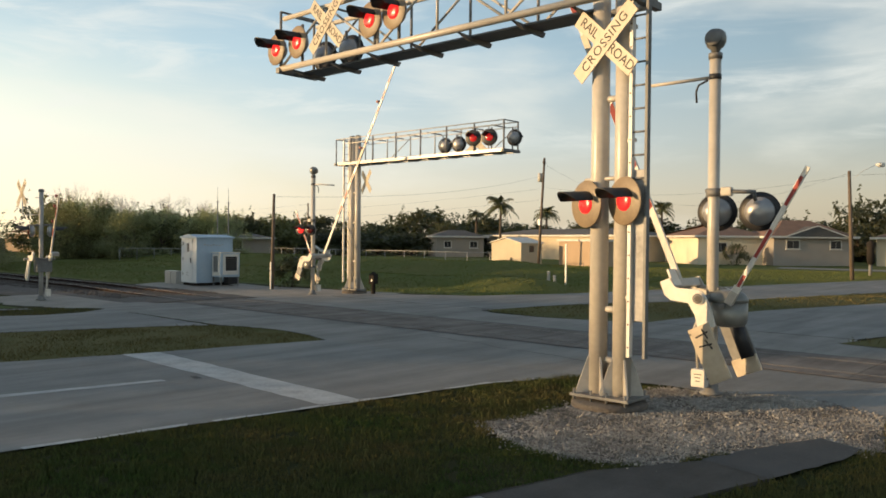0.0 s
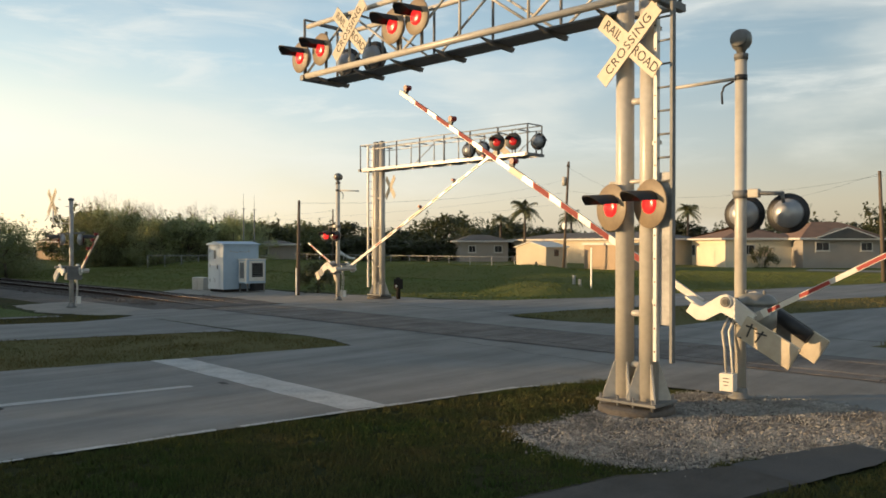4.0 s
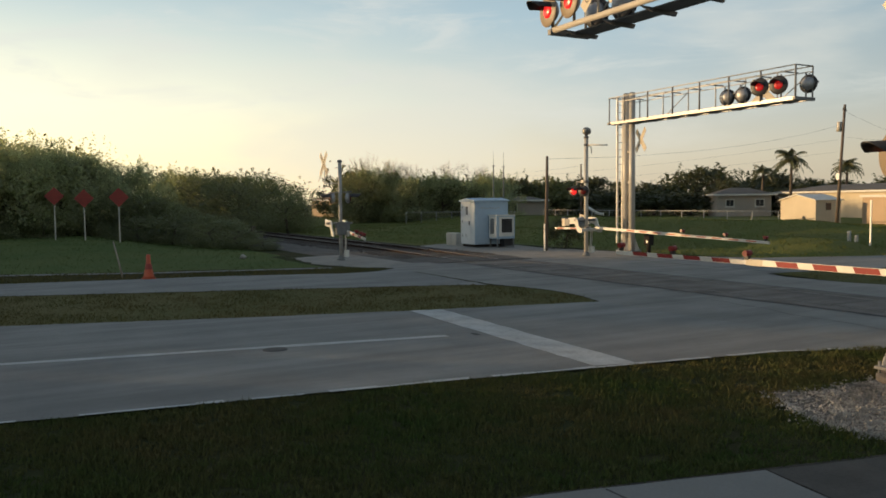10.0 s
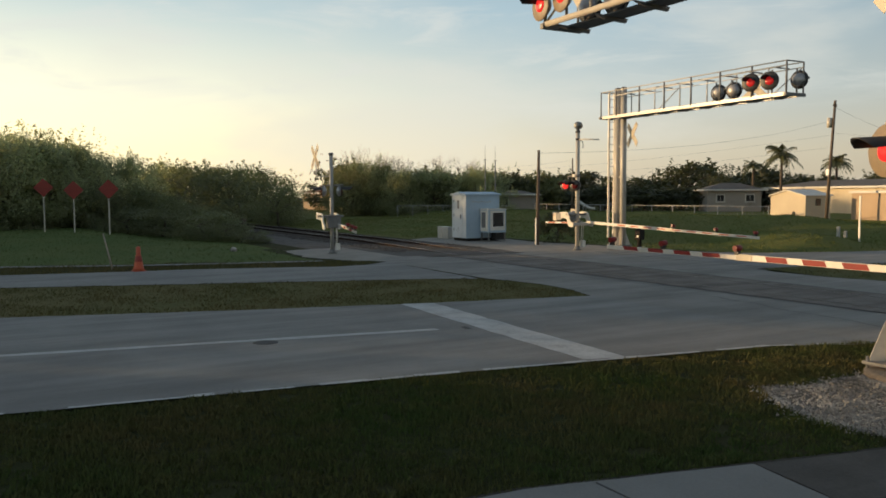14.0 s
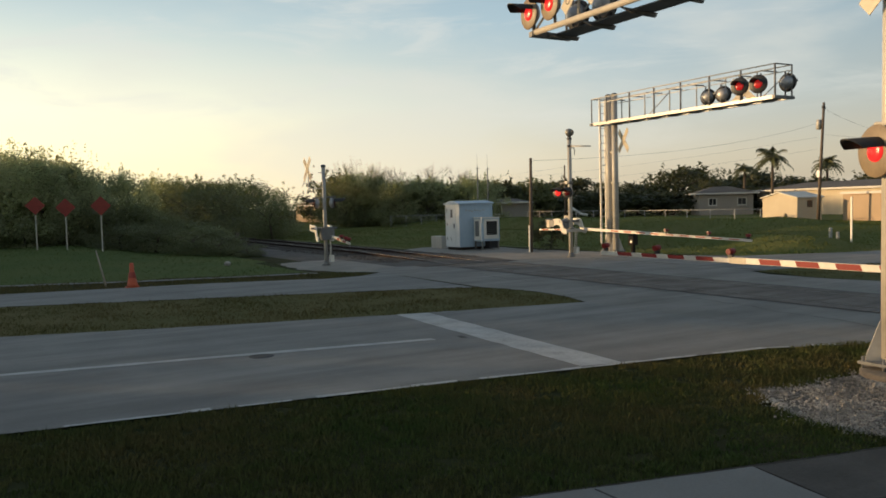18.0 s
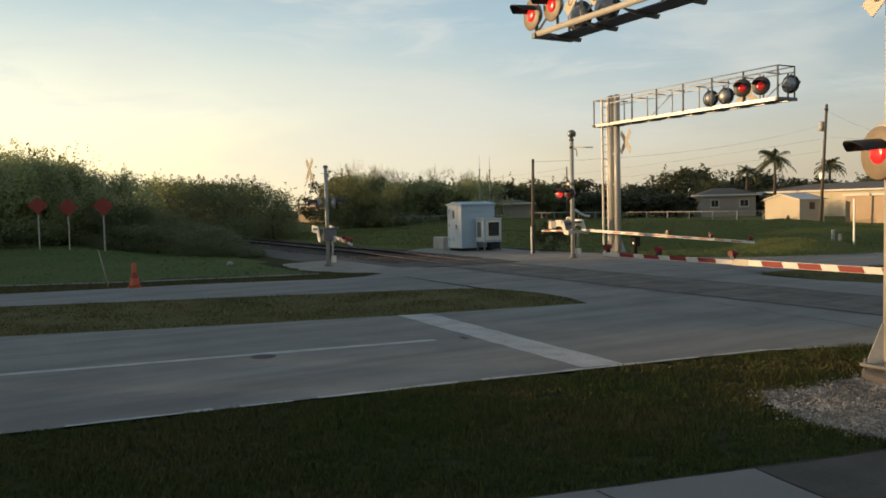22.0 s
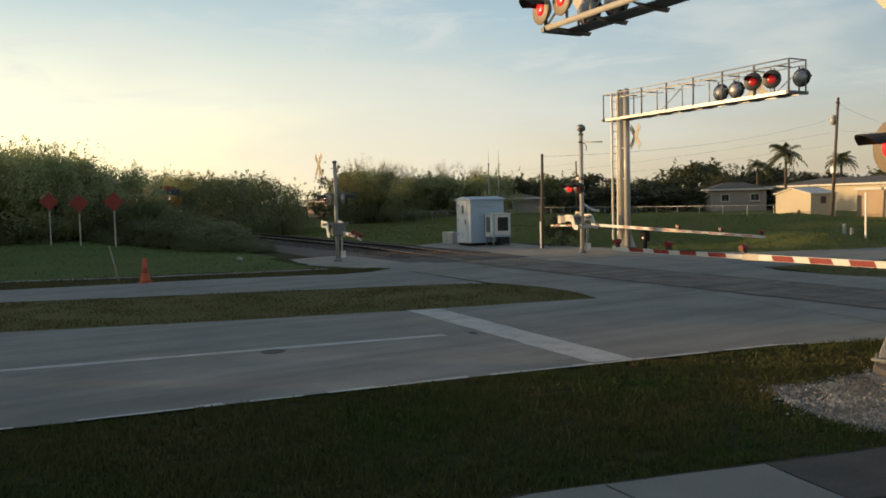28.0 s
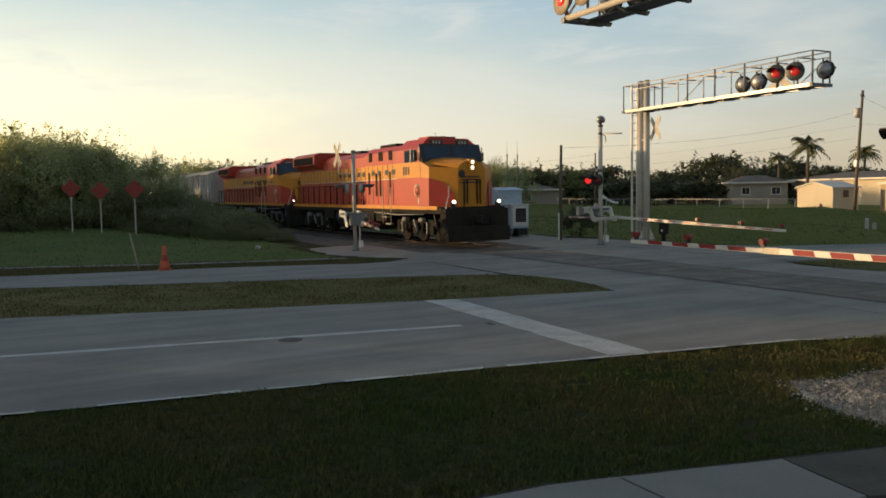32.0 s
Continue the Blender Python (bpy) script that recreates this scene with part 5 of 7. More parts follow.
part("head", simple(lathe, [(0.02, -0.30), (0.14, -0.2), (0.16, 0.1), (0.06, 0.32)], pose(1.25, 1.5, 7.28, 90, 0, -40), 12), WHITE, lamp, "pale oval lamp head")


def wire(a, b, sag, r=0.007):
    a, b = Vector(a), Vector(b)
    pts = [a.lerp(b, k / 16) - Vector((0, 0, sag * 4 * (k / 16) * (1 - k / 16))) for k in range(17)]
    solo("overhead_wire", simple(tube, pts, r, 5), BLACK, "thin dark overhead wire sagging between poles", "wire", group="overhead wires")


wire((-14.5, 44.4, 9.4), (-25, 84, 8.2), 1.0)
wire((-14.5, 44.4, 8.2), (-1.67, 5.4, 4.1), 0.6, 0.006)
wire((-14.5, 44.4, 7.2), (13.0, 38.9, 6.6), 1.0, 0.006)
wire((13.0, 38.9, 6.6), (60, 60, 9.5), 0.6, 0.006)
wire((-25, 84, 8.2), (13.1, 39.0, 6.8), 1.5, 0.006)
wire((-35, 33.8, 5.6), (-90, 30, 6), 0.8, 0.006)
wire((-14.8, 44.4, 7.0), (-90, 38, 6.0), 1.2, 0.006)
wire((-14.8, 44.4, 6.0), (-90, 36, 5.0), 1.2, 0.006)

# ---- houses ----


def house(m, w, d, wall_h, roof_h, wall_mat, roof_mat, windows, label, hip=False, overhang=0.5, doors=()):
    """A one-storey house, w along local x, d along local y, front at y = 0 facing -y."""
    h = thing("house", m, label, "house", "houses")
    part("wall", simple(box, (w / 2, d / 2, wall_h / 2), (w, d, wall_h)), wall_mat, h, "stucco walls")
    bm = bmesh.new()
    o = overhang
    inset = d * .5 if hip else 0.0
    a = [bm.verts.new(v) for v in ((-o, -o, wall_h), (w + o, -o, wall_h), (w + o, d + o, wall_h), (-o, d + o, wall_h))]
    r0, r1 = bm.verts.new((-o + inset, d / 2, wall_h + roof_h)), bm.verts.new((w + o - inset, d / 2, wall_h + roof_h))
    for f in ((a[0], a[1], r1, r0), (a[2], a[3], r0, r1), (a[1], a[2], r1), (a[3], a[0], r0), (a[3], a[2], a[1], a[0])):
        bm.faces.new(f)
    part("roof", bm, roof_mat, h, "shallow shingled roof")
    for y in (-o - .02, d + o + .02):
        part("fascia", simple(box, (w / 2, y, wall_h - .02), (w + 2 * o, 0.04, 0.20)), TRIM, h, "white fascia board")
    for x in (-o - .02, w + o + .02):
        part("fascia", simple(box, (x, d / 2, wall_h - .02), (0.04, d + 2 * o, 0.20)), TRIM, h, "white fascia board")
    for side, u, z, ww, wh in windows:
        mm = {"f": pose(u, -.01, z), "r": pose(w + .01, u, z, 0, 0, 90), "l": pose(-.01, u, z, 0, 0, -90)}[side]
        win = part("window", simple(box, (0, 0, 0), (ww + .16, 0.06, wh + .16)), TRIM, h, "white framed window", mm, bevel=0.01)
        for s in (-1, 1):
            part("pane", simple(box, (s * ww / 4, -0.035, 0), (ww / 2 - .04, 0.012, wh)), DARKGLASS, win, "dark pane")
        part("sill", simple(box, (0, -0.06, -wh / 2 - .12), (ww + .3, 0.12, 0.06)), TRIM, win)
    for side, u, ww in doors:
        mm = {"f": pose(u, -.01, 1.0), "r": pose(w + .01, u, 1.0, 0, 0, 90)}[side]
        dr = part("door", simple(box, (0, 0, 0), (ww, 0.06, 2.0)), TRIM, h, "white panel door", mm, bevel=0.01)
        part("knob", simple(cyl, (ww * .35, -.03, 0), (ww * .35, -.08, 0), 0.04, seg=8), GALV_D, dr)
    return h


# local x of each house runs along the street
house(pose(-42.8, 71.6, -0.03, 0, 0, -19), 27.0, 9, 2.95, 0.9, STUCCO, SHINGLE_G, [("f", 19.5, 1.6, 1.0, 1.0)], "long cream house with a low grey roof and white fascia", True, overhang=0.6)
house(pose(-15.3, 48.5, -0.03, 0, 0, -19), 6.4, 5, 2.38, 0.10, STUCCO_T, TRIM, [], "low tan garage block with a white roof edge", overhang=0.15)
house(pose(-7.6, 62.3, -0.03, 0, 0, 47), 7.0, 9.2, 2.92, 1.45, STUCCO_L, SHINGLE, [("f", 2.4, 1.8, 1.2, .9), ("l", 8.6, 1.7, .8, 1.1)], "cream house wing with brown shingles catching the sun", True, 0.6)
house(pose(-1.25, 65.8, -0.03, 0, 0, 47), 8.1, 6.4, 2.92, 1.75, STUCCO_G, SHINGLE, [("f", 2.0, 2.15, 1.3, .75), ("f", 6.5, 2.15, 1.1, .75), ("l", 3.4, 2.0, 1.1, .9)], "tan stucco house with a brown hipped roof", True, 0.6)
gable = thing("porch_gable", pose(-1.25, 65.8, -0.03, 0, 0, 47), "dark gable with white barge boards over the house front", "roof gable")
part("gable_roof", simple(prism, [(1.0, 2.94), (7.4, 2.94), (4.2, 4.02)], "y", -0.66, 3.0), SHINGLE_G, gable, "grey shingles")
for s in (-1, 1):
    part("barge_board", simple(box, (0, 0, 0), (3.4, 0.05, 0.10), None), TRIM, gable, "white barge board", pose(4.2 + s * 1.60, -0.70, 3.50, 0, s * 18.6, 0))
house(pose(6.0, 74.5, -0.03, 0, 0, 14), 12, 9, 2.9, 1.4, STUCCO, SHINGLE, [("f", 2.6, 1.7, 1.4, 1.1)], "cream house beyond the pole", True, 0.6)
house(pose(-44.6, 63.0, -0.03, 0, 0, 54), 6.6, 5.5, 2.75, 0.9, STUCCO_G, SHINGLE_G, [("f", 5.2, 1.7, 1.0, .8), ("f", 1.6, 1.7, .9, .8)], "grey house with a low dark roof beyond the fence", True, 0.6)
house(pose(-55.0, 34.0, -0.03, 0, 0, 54), 8, 5, 2.3, 0.5, STUCCO_G, SHINGLE_G, [("f", 4, 1.5, 1.4, 1.0)], "low grey house behind the cabin", True, 0.5)
house(pose(-99.7, 28.7, -0.03, 0, 0, 20), 11, 8, 2.7, 1.3, STUCCO_T, SHINGLE, [("f", 2, 1.4, 1.0, .9), ("f", 5.5, 1.4, 1.0, .9)], "tan house catching the sun beyond the railway", True, 0.5)
shed = thing("shed", pose(-22.3, 46.9, -0.03, 0, 0, -19), "small cream garden shed with a white door side", "shed")
part("wall", simple(box, (2.63, 1.2, 1.05), (5.2, 2.4, 2.1)), STUCCO, shed, "cream siding", bevel=0.02)
bm = bmesh.new()
prism(bm, [(-0.14, 2.02), (-0.14, 2.10), (2.63, 2.62), (5.40, 2.10), (5.40, 2.02), (2.63, 2.52)], "y", -0.16, 2.56)
part("roof", bm, TRIM, shed, "white metal roof")
bm = bmesh.new()
prism(bm, [(0.05, 2.09), (5.2, 2.09), (2.63, 2.54)], "y", 0.01, 2.39)
part("gable", bm, STUCCO, shed, "cream gable")
part("vent_hole", simple(cyl, (3.6, -0.01, .45), (3.6, -0.03, .45), 0.24, seg=12), BLACK, shed, "round dark hole")
part("window", simple(box, (5.24, 1.2, 1.5), (0.03, .5, .6)), DARKGLASS, shed, "small dark window")


def slide():
    s = thing("garden_slide", pose(-54, 50, 0, 0, 0, 40), "pale playground slide behind the fence", "slide")
    part("chute", simple(tube, [(0, 0, 1.3), (0.7, 0, .8), (1.4, 0, .45), (2.0, 0, .4)], 0.18, 8), WHITE, s)
    for x in (0, .5):
        part("post", simple(cyl, (x, 0, 0), (x, 0, 1.3 - x), 0.05, seg=6), WHITE, s)


slide()
# chain link fence along the yards
fence = thing("chain_link_fence", pose(0, 0, 0), "pale chain link fence along the yards", "fence")
line = [Vector((-60, 40.5, 0)), Vector((-32.4, 39.2, 0)), Vector((-17.45, 40.6, 0))]
for a, b in zip(line, line[1:]):
    n = int((b - a).length / 2.4)
    for k in range(n + 1):
        p = a.lerp(b, k / n)
        part("fence_post", simple(cyl, (p.x, p.y, -.03), (p.x, p.y, 1.18), 0.038, seg=8), FENCE, fence)
    part("top_rail", simple(cyl, (a.x, a.y, 1.14), (b.x, b.y, 1.14), 0.034, seg=6), FENCE, fence)
    bm = bmesh.new()
    for k in range(int((b - a).length / 0.35)):
        p, q = a.lerp(b, k * .35 / (b - a).length), a.lerp(b, (k + 1) * .35 / (b - a).length)
        cyl(bm, (p.x, p.y, 0), (q.x, q.y, 1.12), 0.006, seg=3, caps=False)
        cyl(bm, (q.x, q.y, 0), (p.x, p.y, 1.12), 0.006, seg=3, caps=False)
    part("mesh", bm, GALV_D, fence, "thin wire mesh")
yard = thing("yard_fence", pose(-46.0, 20.0, -.03, 0, 0, 62), "low wire yard fence with a pale top rail before the trees", "fence")
part("top_rail", simple(cyl, (0, 0, 1.2), (6.2, 0, 1.2), .03, seg=6), FENCE, yard, "pale top rail")
for k in range(5):
    part("fence_post", simple(cyl, (1.55 * k, 0, 0), (1.55 * k, 0, 1.22), .035, seg=6), FENCE, yard)
bm = bmesh.new()
for k in range(20):
    cyl(bm, (.31 * k, 0, 0), (.31 * (k + 1), 0, 1.18), .006, seg=3, caps=False)
    cyl(bm, (.31 * (k + 1), 0, 0), (.31 * k, 0, 1.18), .006, seg=3, caps=False)
part("mesh", bm, GALV_D, yard, "thin wire mesh")

# small things on the verges
for x, y, h in ((6.69, 16.16, 1.95),):
    mk = thing("marker_post", pose(x, y, -.04 + meadow_lift(x, y)), "thin white marker post on the grass", "marker post")
    part("stake", simple(box, (0, 0, h / 2), (0.07, 0.05, h)), WHITE, mk, bevel=0.006)
hyd = thing("utility_pedestal", pose(5.0, 17.2, -.04 + meadow_lift(5.0, 17.2)), "small pale utility pedestals in the grass", "utility pedestal")
for dx, h in ((0, .75), (.35, .55)):
    part("pedestal", simple(box, (dx, 0, h / 2), (0.13, 0.12, h * .85)), FENCE, hyd, bevel=0.03)
pump = thing("relay_stand", pose(3.45, 6.75, 0), "dark relay stand beside the far column", "relay stand")
part("stand", simple(cyl, (0, 0, 0), (0, 0, .9), 0.09, seg=10), L_BLK, pump)
part("relay", simple(box, (0.06, -.05, .62), (.30, .26, .42)), L_BLK, pump, bevel=0.02)
part("tag", simple(cyl, (.10, -.19, .55), (.10, -.20, .55), .05, seg=10), WHITE, pump)
solo("white_stake", simple(box, (0, 0, .6), (0.06, 0.05, 1.2)), WHITE, "white marker stake beside the short pole", "marker post", pose(-1.50, 5.2, 0), bevel=0.006)
totem = thing("dark_post", pose(12.3, 46.6, 0), "dark wrapped post on a pale stub", "post")
part("stub", simple(cyl, (0, 0, -.03), (0, 0, .8), .12, seg=10), CONCRETE, totem)
part("wrap", simple(lathe, [(.2, .8), (.26, 1.2), (.24, 2.0), (.30, 2.3), (.1, 2.5)], None, 10), L_BLK, totem)
rock = bmesh.new()
bmesh.ops.create_icosphere(rock, subdivisions=2, radius=0.14)
for v in rock.verts:
    v.co *= 1 + .35 * noise.noise(v.co * 5)
    v.co.z *= .75
solo("white_rock", rock, STONE, "white painted rock on the bank", "rock", pose(-5.0, -7.45, 0.06))

stub = thing("track_post", pose(-18.9, -3.2, -.03), "short weathered post beside the track", "post")
part("shaft", simple(box, (0, 0, .45), (.22, .20, .9)), WOOD, stub, bevel=.02)
part("cap", simple(box, (0, 0, .92), (.25, .23, .05)), WOOD, stub, bevel=.01)
# traffic cone, leaning stake and three signs on the bank
cone = thing("traffic_cone", pose(2.18, -12.18, 0.0) @ Matrix.Scale(.9, 4), "worn orange traffic cone on the verge", "traffic cone")
part("base", simple(box, (0, 0, 0.0), (.42, .42, .05)), ORANGE, cone, bevel=0.015)
part("body", simple(lathe, [(.20, .02), (.17, .10), (.085, .52), (.075, .56), (.07, .80), (.03, .82)], None, 20), ORANGE, cone, "orange cone")
part("collar", simple(lathe, [(.128, .32), (.13, .33), (.098, .50), (.092, .51)], None, 20), SIGN_RED, cone, "faded collar")
stake = thing("leaning_stake", pose(1.2, -12.8, -.03, 0, -26, 20), "thin wooden stake leaning in the grass", "stake")
part("stick", simple(cyl, (0, 0, 0), (0, 0, 1.25), .030, .022, seg=6), STICK, stake, "pale weathered stick")
for x, y, h, s in ((-19.6, -13.65, 2.20, .60), (-18.4, -12.3, 2.06, .6), (-17.0, -10.75, 2.22, .62)):
    sg = thing("work_sign", pose(x, y, -.03 + lawn_rise(x, y), 0, 0, 0), "faded orange-red diamond sign on a thin pole", "road sign", "signs on the bank")
    part("pole", simple(box, (0, 0, h / 2), (.06, .06, h)), GALV, sg, "thin pale steel pole")
    part("panel", simple(box, (.045, 0, 0), (.015, 1.15 * s, 1.15 * s)), SIGN_RED, sg, "orange-red diamond panel", pose(0, 0, h + .15, 45, 0, 0), bevel=0.005)


# ---- trees and bushes ----
def leaf_mesh(name, lumps, leaves, size, mat, seed, spread=1.0, shoots=0):
    """A crown: many small leaf quads set round uneven lumps (x, y, z, radius)."""
    rng = np.random.default_rng(seed)
    centres, radii = np.array([l[:3] for l in lumps], float), np.array([l[3] for l in lumps], float)
    pick = rng.choice(len(lumps), leaves, p=radii ** 2 / (radii ** 2).sum())
    d = rng.normal(size=(leaves, 3))
    d /= np.linalg.norm(d, axis=1)[:, None]
    r = radii[pick] * np.clip(rng.normal(.88, .24, leaves), .2, 1.55) * spread
    p = centres[pick] + d * r[:, None] * np.array([1, 1, .9])
    p[:, 2] = np.maximum(p[:, 2], 0.05)
    # leaves turn their faces outward and to the sky
    face = d * .7 + np.array([0, 0, .55]) + rng.normal(0, .45, (leaves, 3))
    face /= np.linalg.norm(face, axis=1)[:, None]
    a = np.cross(face, rng.normal(size=(leaves, 3)))
    a /= np.linalg.norm(a, axis=1)[:, None]
    b = np.cross(face, a)
    if shoots:
        # thin shoots that stand out of the crown
        n = leaves // 5
        stem = rng.integers(0, shoots, n)
        root = rng.choice(np.arange(n, leaves), shoots)
        way = d[root] * .5 + np.array([0, 0, .9]) + rng.normal(0, .18, (shoots, 3))
        along = rng.uniform(0, .75, n) * rng.uniform(.4, 1.2, shoots)[stem]
        p[:n] = p[root][stem] + way[stem] * along[:, None] + rng.normal(0, .05, (n, 3))
    s = size * rng.uniform(.5, 1.35, leaves)[:, None]
    v = np.stack([p - a * s, p + b * s * .45, p + a * s, p - b * s * .45], 1)
    f = (np.arange(leaves)[:, None] * 4 + np.arange(4)).tolist()
    return from_arrays(name, v.reshape(-1, 3), f, mat)


def crown_lumps(rnd, w, h, n, low):
    out = []
    for _ in range(n):
        a, q = rnd.uniform(0, 6.283), math.sqrt(rnd.random())
        z = rnd.uniform(low, 1.0)
        k = math.sqrt(max(.05, 1 - ((z - .45) / .6) ** 2))
        out.append((w / 2 * q * k * math.cos(a), w / 2 * q * k * math.sin(a), h * z * .88, h * rnd.uniform(.10, .19)))
    return out


def trunk_mesh(rnd, h, r, lean=.1):
    bm = bmesh.new()
    top = Vector((rnd.uniform(-lean, lean) * h, rnd.uniform(-lean, lean) * h, h * .62))
    cyl(bm, (0, 0, 0), top * .5, r, r * .75, 8)
    cyl(bm, top * .5, top, r * .75, r * .4, 8)
    for _ in range(6):
        s = top * rnd.uniform(.35, .9)
        e = s + Vector((rnd.uniform(-1, 1), rnd.uniform(-1, 1), rnd.uniform(.3, 1))) * h * .32
        cyl(bm, s, e, r * .4, r * .12, 6)
    return bm


KINDS = []
for fine in (False, True):
    for seed, mat in ((1, LEAF), (2, LEAF_B), (3, LEAF_D), (4, LEAF), (5, LEAF_B), (6, LEAF_D)):
        rnd = random.Random(seed + 10 * fine)
        lumps = crown_lumps(rnd, 4.4, 4.4, 26, .08) + [(x, y, z * .9 + 1.0, r * .45) for x, y, z, r in crown_lumps(rnd, 4.6, 4.0, 22, .3)]
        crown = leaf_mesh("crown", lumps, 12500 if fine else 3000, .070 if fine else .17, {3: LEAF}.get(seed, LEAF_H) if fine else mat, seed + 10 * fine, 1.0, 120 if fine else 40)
        trunk = mesh_of("trunk", trunk_mesh(rnd, 4.2, .12), BARK)
        KINDS.append((crown, trunk))


def shrub(x, y, w, h, kind, turn, label, group, name="tree", fine=False):
    t = thing(name, pose(x, y, -.03, 0, 0, turn) @ Matrix.Diagonal((w / 4.4, w / 4.4, h / 4.4, 1)), label, "tree" if name == "tree" else "bush", group)
    kind += 6 if fine else 0
    share("crown", KINDS[kind][0], t, Matrix())
    share("trunk", KINDS[kind][1], t, Matrix())
    return t


rnd = random.Random(21)
# the tall thicket behind the signs: bearing from the roadside, distance, width, height
for bearing, d, w, h in ((83.0, 58, 3.2, 3.5), (84.0, 60, 3.6, 4.6), (85.0, 57, 4.6, 5.1), (85.9, 57, 5.5, 5.6), (86.8, 55, 5.5, 5.9), (87.7, 56, 6, 6.0), (88.8, 54, 6, 5.7), (90.2, 55, 6.5, 6.5), (91.6, 54, 6.5, 6.2), (93.2, 54, 6, 5.8), (95, 54, 5, 4.8), (97, 55, 5, 4.0), (84.6, 70, 4, 5.2), (86, 70, 6, 6.3), (88.3, 68, 6, 6.4), (91, 68, 8, 6.9), (84.4, 62, 4, 5.0), (81.9, 62, 4.4, 5.2), (83.2, 63, 4.2, 5.3), (99, 56, 5, 3.8)):
    a = radians(bearing)
    shrub(27.7 - d * math.sin(a), -15.9 + d * math.cos(a), w * 1.0, h, rnd.randrange(6), rnd.uniform(0, 360), "dense dark green bush of the railway thicket and its added shade rows", "thicket bushes", "bush", True)
# rank hidden behind the thicket, added to shade the train and the trees beyond
for u, w, h in ((-11, -38, 5.2), (-15, -38, 6.1), (-19.5, -39, 6.3), (-24, -40, 6.4), (-28, -44, 6.8), (-32, -46, 7.0), (-36, -48, 7.2), (-40, -49, 7.2), (-44, -51, 7.4), (-48, -54, 7.4)):
    shrub(u * .766 + w * .643, -u * .643 + w * .766, 6.5, h, rnd.randrange(6), rnd.uniform(0, 360), "dense dark green bush of the railway thicket and its added shade rows", "thicket bushes", "bush")
# trees on the far side of the track where it runs out of sight
for bearing, d, w, h in ((72.4, 61, 3.4, 3.2), (73.0, 66, 5, 4.2), (74.2, 72, 5.5, 4.8), (75.4, 78, 6, 5.2), (76.6, 84, 6, 5.3), (77.8, 92, 7, 5.7), (79.0, 102, 7, 6.2), (80.2, 116, 8, 7.0), (81.0, 130, 9, 7.6), (76, 95, 7, 5.8), (78.5, 115, 8, 6.6), (74.8, 84, 6, 5.0)):
    a = radians(bearing)
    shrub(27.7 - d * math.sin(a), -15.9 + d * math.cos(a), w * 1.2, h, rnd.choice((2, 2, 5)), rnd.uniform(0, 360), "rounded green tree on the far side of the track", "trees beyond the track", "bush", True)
# bushes before the track, between the thicket and the train
for bearing, d, w, h in ((78.0, 48, 2.6, 1.7), (79.0, 50, 3.0, 2.1), (80.0, 52, 3.2, 2.5), (81.0, 53, 3.4, 2.9), (82.2, 53, 3.6, 3.2), (83.4, 53, 3.6, 3.2)):
    a = radians(bearing)
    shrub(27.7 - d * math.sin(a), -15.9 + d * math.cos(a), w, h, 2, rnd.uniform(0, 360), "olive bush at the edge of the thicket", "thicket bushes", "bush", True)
# unseen bushes beside the road, behind the viewer's side, added to cast shade
for u, h in ((-9, 4.7), (-6, 4.8), (-3, 4.6), (0, 4.6), (2, 4.8), (4.5, 7.0), (7.5, 8.0), (10.5, 8.2), (13.5, 8.2), (15.8, 7.8), (19, 5.2), (23.6, 5.7), (26, 6.3), (29, 6.3), (31, 6.1), (34, 6.1), (37, 6.1)):
    shrub(u * .766 - 45 * .643 + rnd.uniform(-1, 1), -u * .643 - 45 * .766 + rnd.uniform(-1, 1), 6.0, h, rnd.randrange(6), rnd.uniform(0, 360), "dense dark green bush of the railway thicket and its added shade rows", "thicket bushes", "bush")
# second unseen row, added to close gaps where sun would reach the road
for k in range(12):
    u, h = 1.5 + 3.2 * k, (5.0, 6.2, 8.2, 8.6, 8.2, 5.6, 5.8, 6.7, 7.0, 6.9, 6.9, 6.9)[k]
    shrub(u * .766 - 52 * .643, -u * .643 - 52 * .766, 6.5, h, rnd.randrange(6), rnd.uniform(0, 360), "dense dark green bush of the railway thicket and its added shade rows", "thicket bushes", "bush")
# dark trees before the bare ones across the railway
for k in range(11):
    a, d = radians(67.3 - k), 85 + rnd.uniform(0, 5)
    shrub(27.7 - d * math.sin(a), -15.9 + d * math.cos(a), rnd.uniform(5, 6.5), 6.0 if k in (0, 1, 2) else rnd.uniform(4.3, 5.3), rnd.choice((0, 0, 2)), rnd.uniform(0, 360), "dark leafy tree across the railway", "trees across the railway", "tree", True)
for x, y, w, h in ((-12.8, -5.6, 2.2, 1.0), (-15, -6.3, 3.0, 1.4), (-17, -5.4, 3, 1.5), (-19, -7.8, 3.2, 1.6), (-20.5, -6.4, 3, 1.7), (-21.5, -9.2, 3, 1.6), (-23, -7.5, 3.2, 1.8), (-25, -9.3, 3.2, 1.9), (-24, -5.3, 3, 1.7), (-28, -6.3, 3.2, 1.9), (-26.5, -11.6, 3.2, 1.7), (-29.5, -13.8, 3.4, 1.8), (-10.6, -4.9, 1.6, .6), (-31, -9, 3.5, 2.2), (-27, -14.2, 3.2, 1.9), (-24, -14.2, 3.0, 1.7), (-26, -17, 3.5, 2.2), (-24, -16.5, 3.2, 2.0), (-35, -7, 3.5, 2.2), (-40, -5.5, 4, 2.4)):
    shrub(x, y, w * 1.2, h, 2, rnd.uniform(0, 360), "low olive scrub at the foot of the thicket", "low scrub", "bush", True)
shrub(-4.3, 64.0, 2.4, 2.2, 2, 10, "dark bush against the shaded house wall", "yard bushes", "bush")
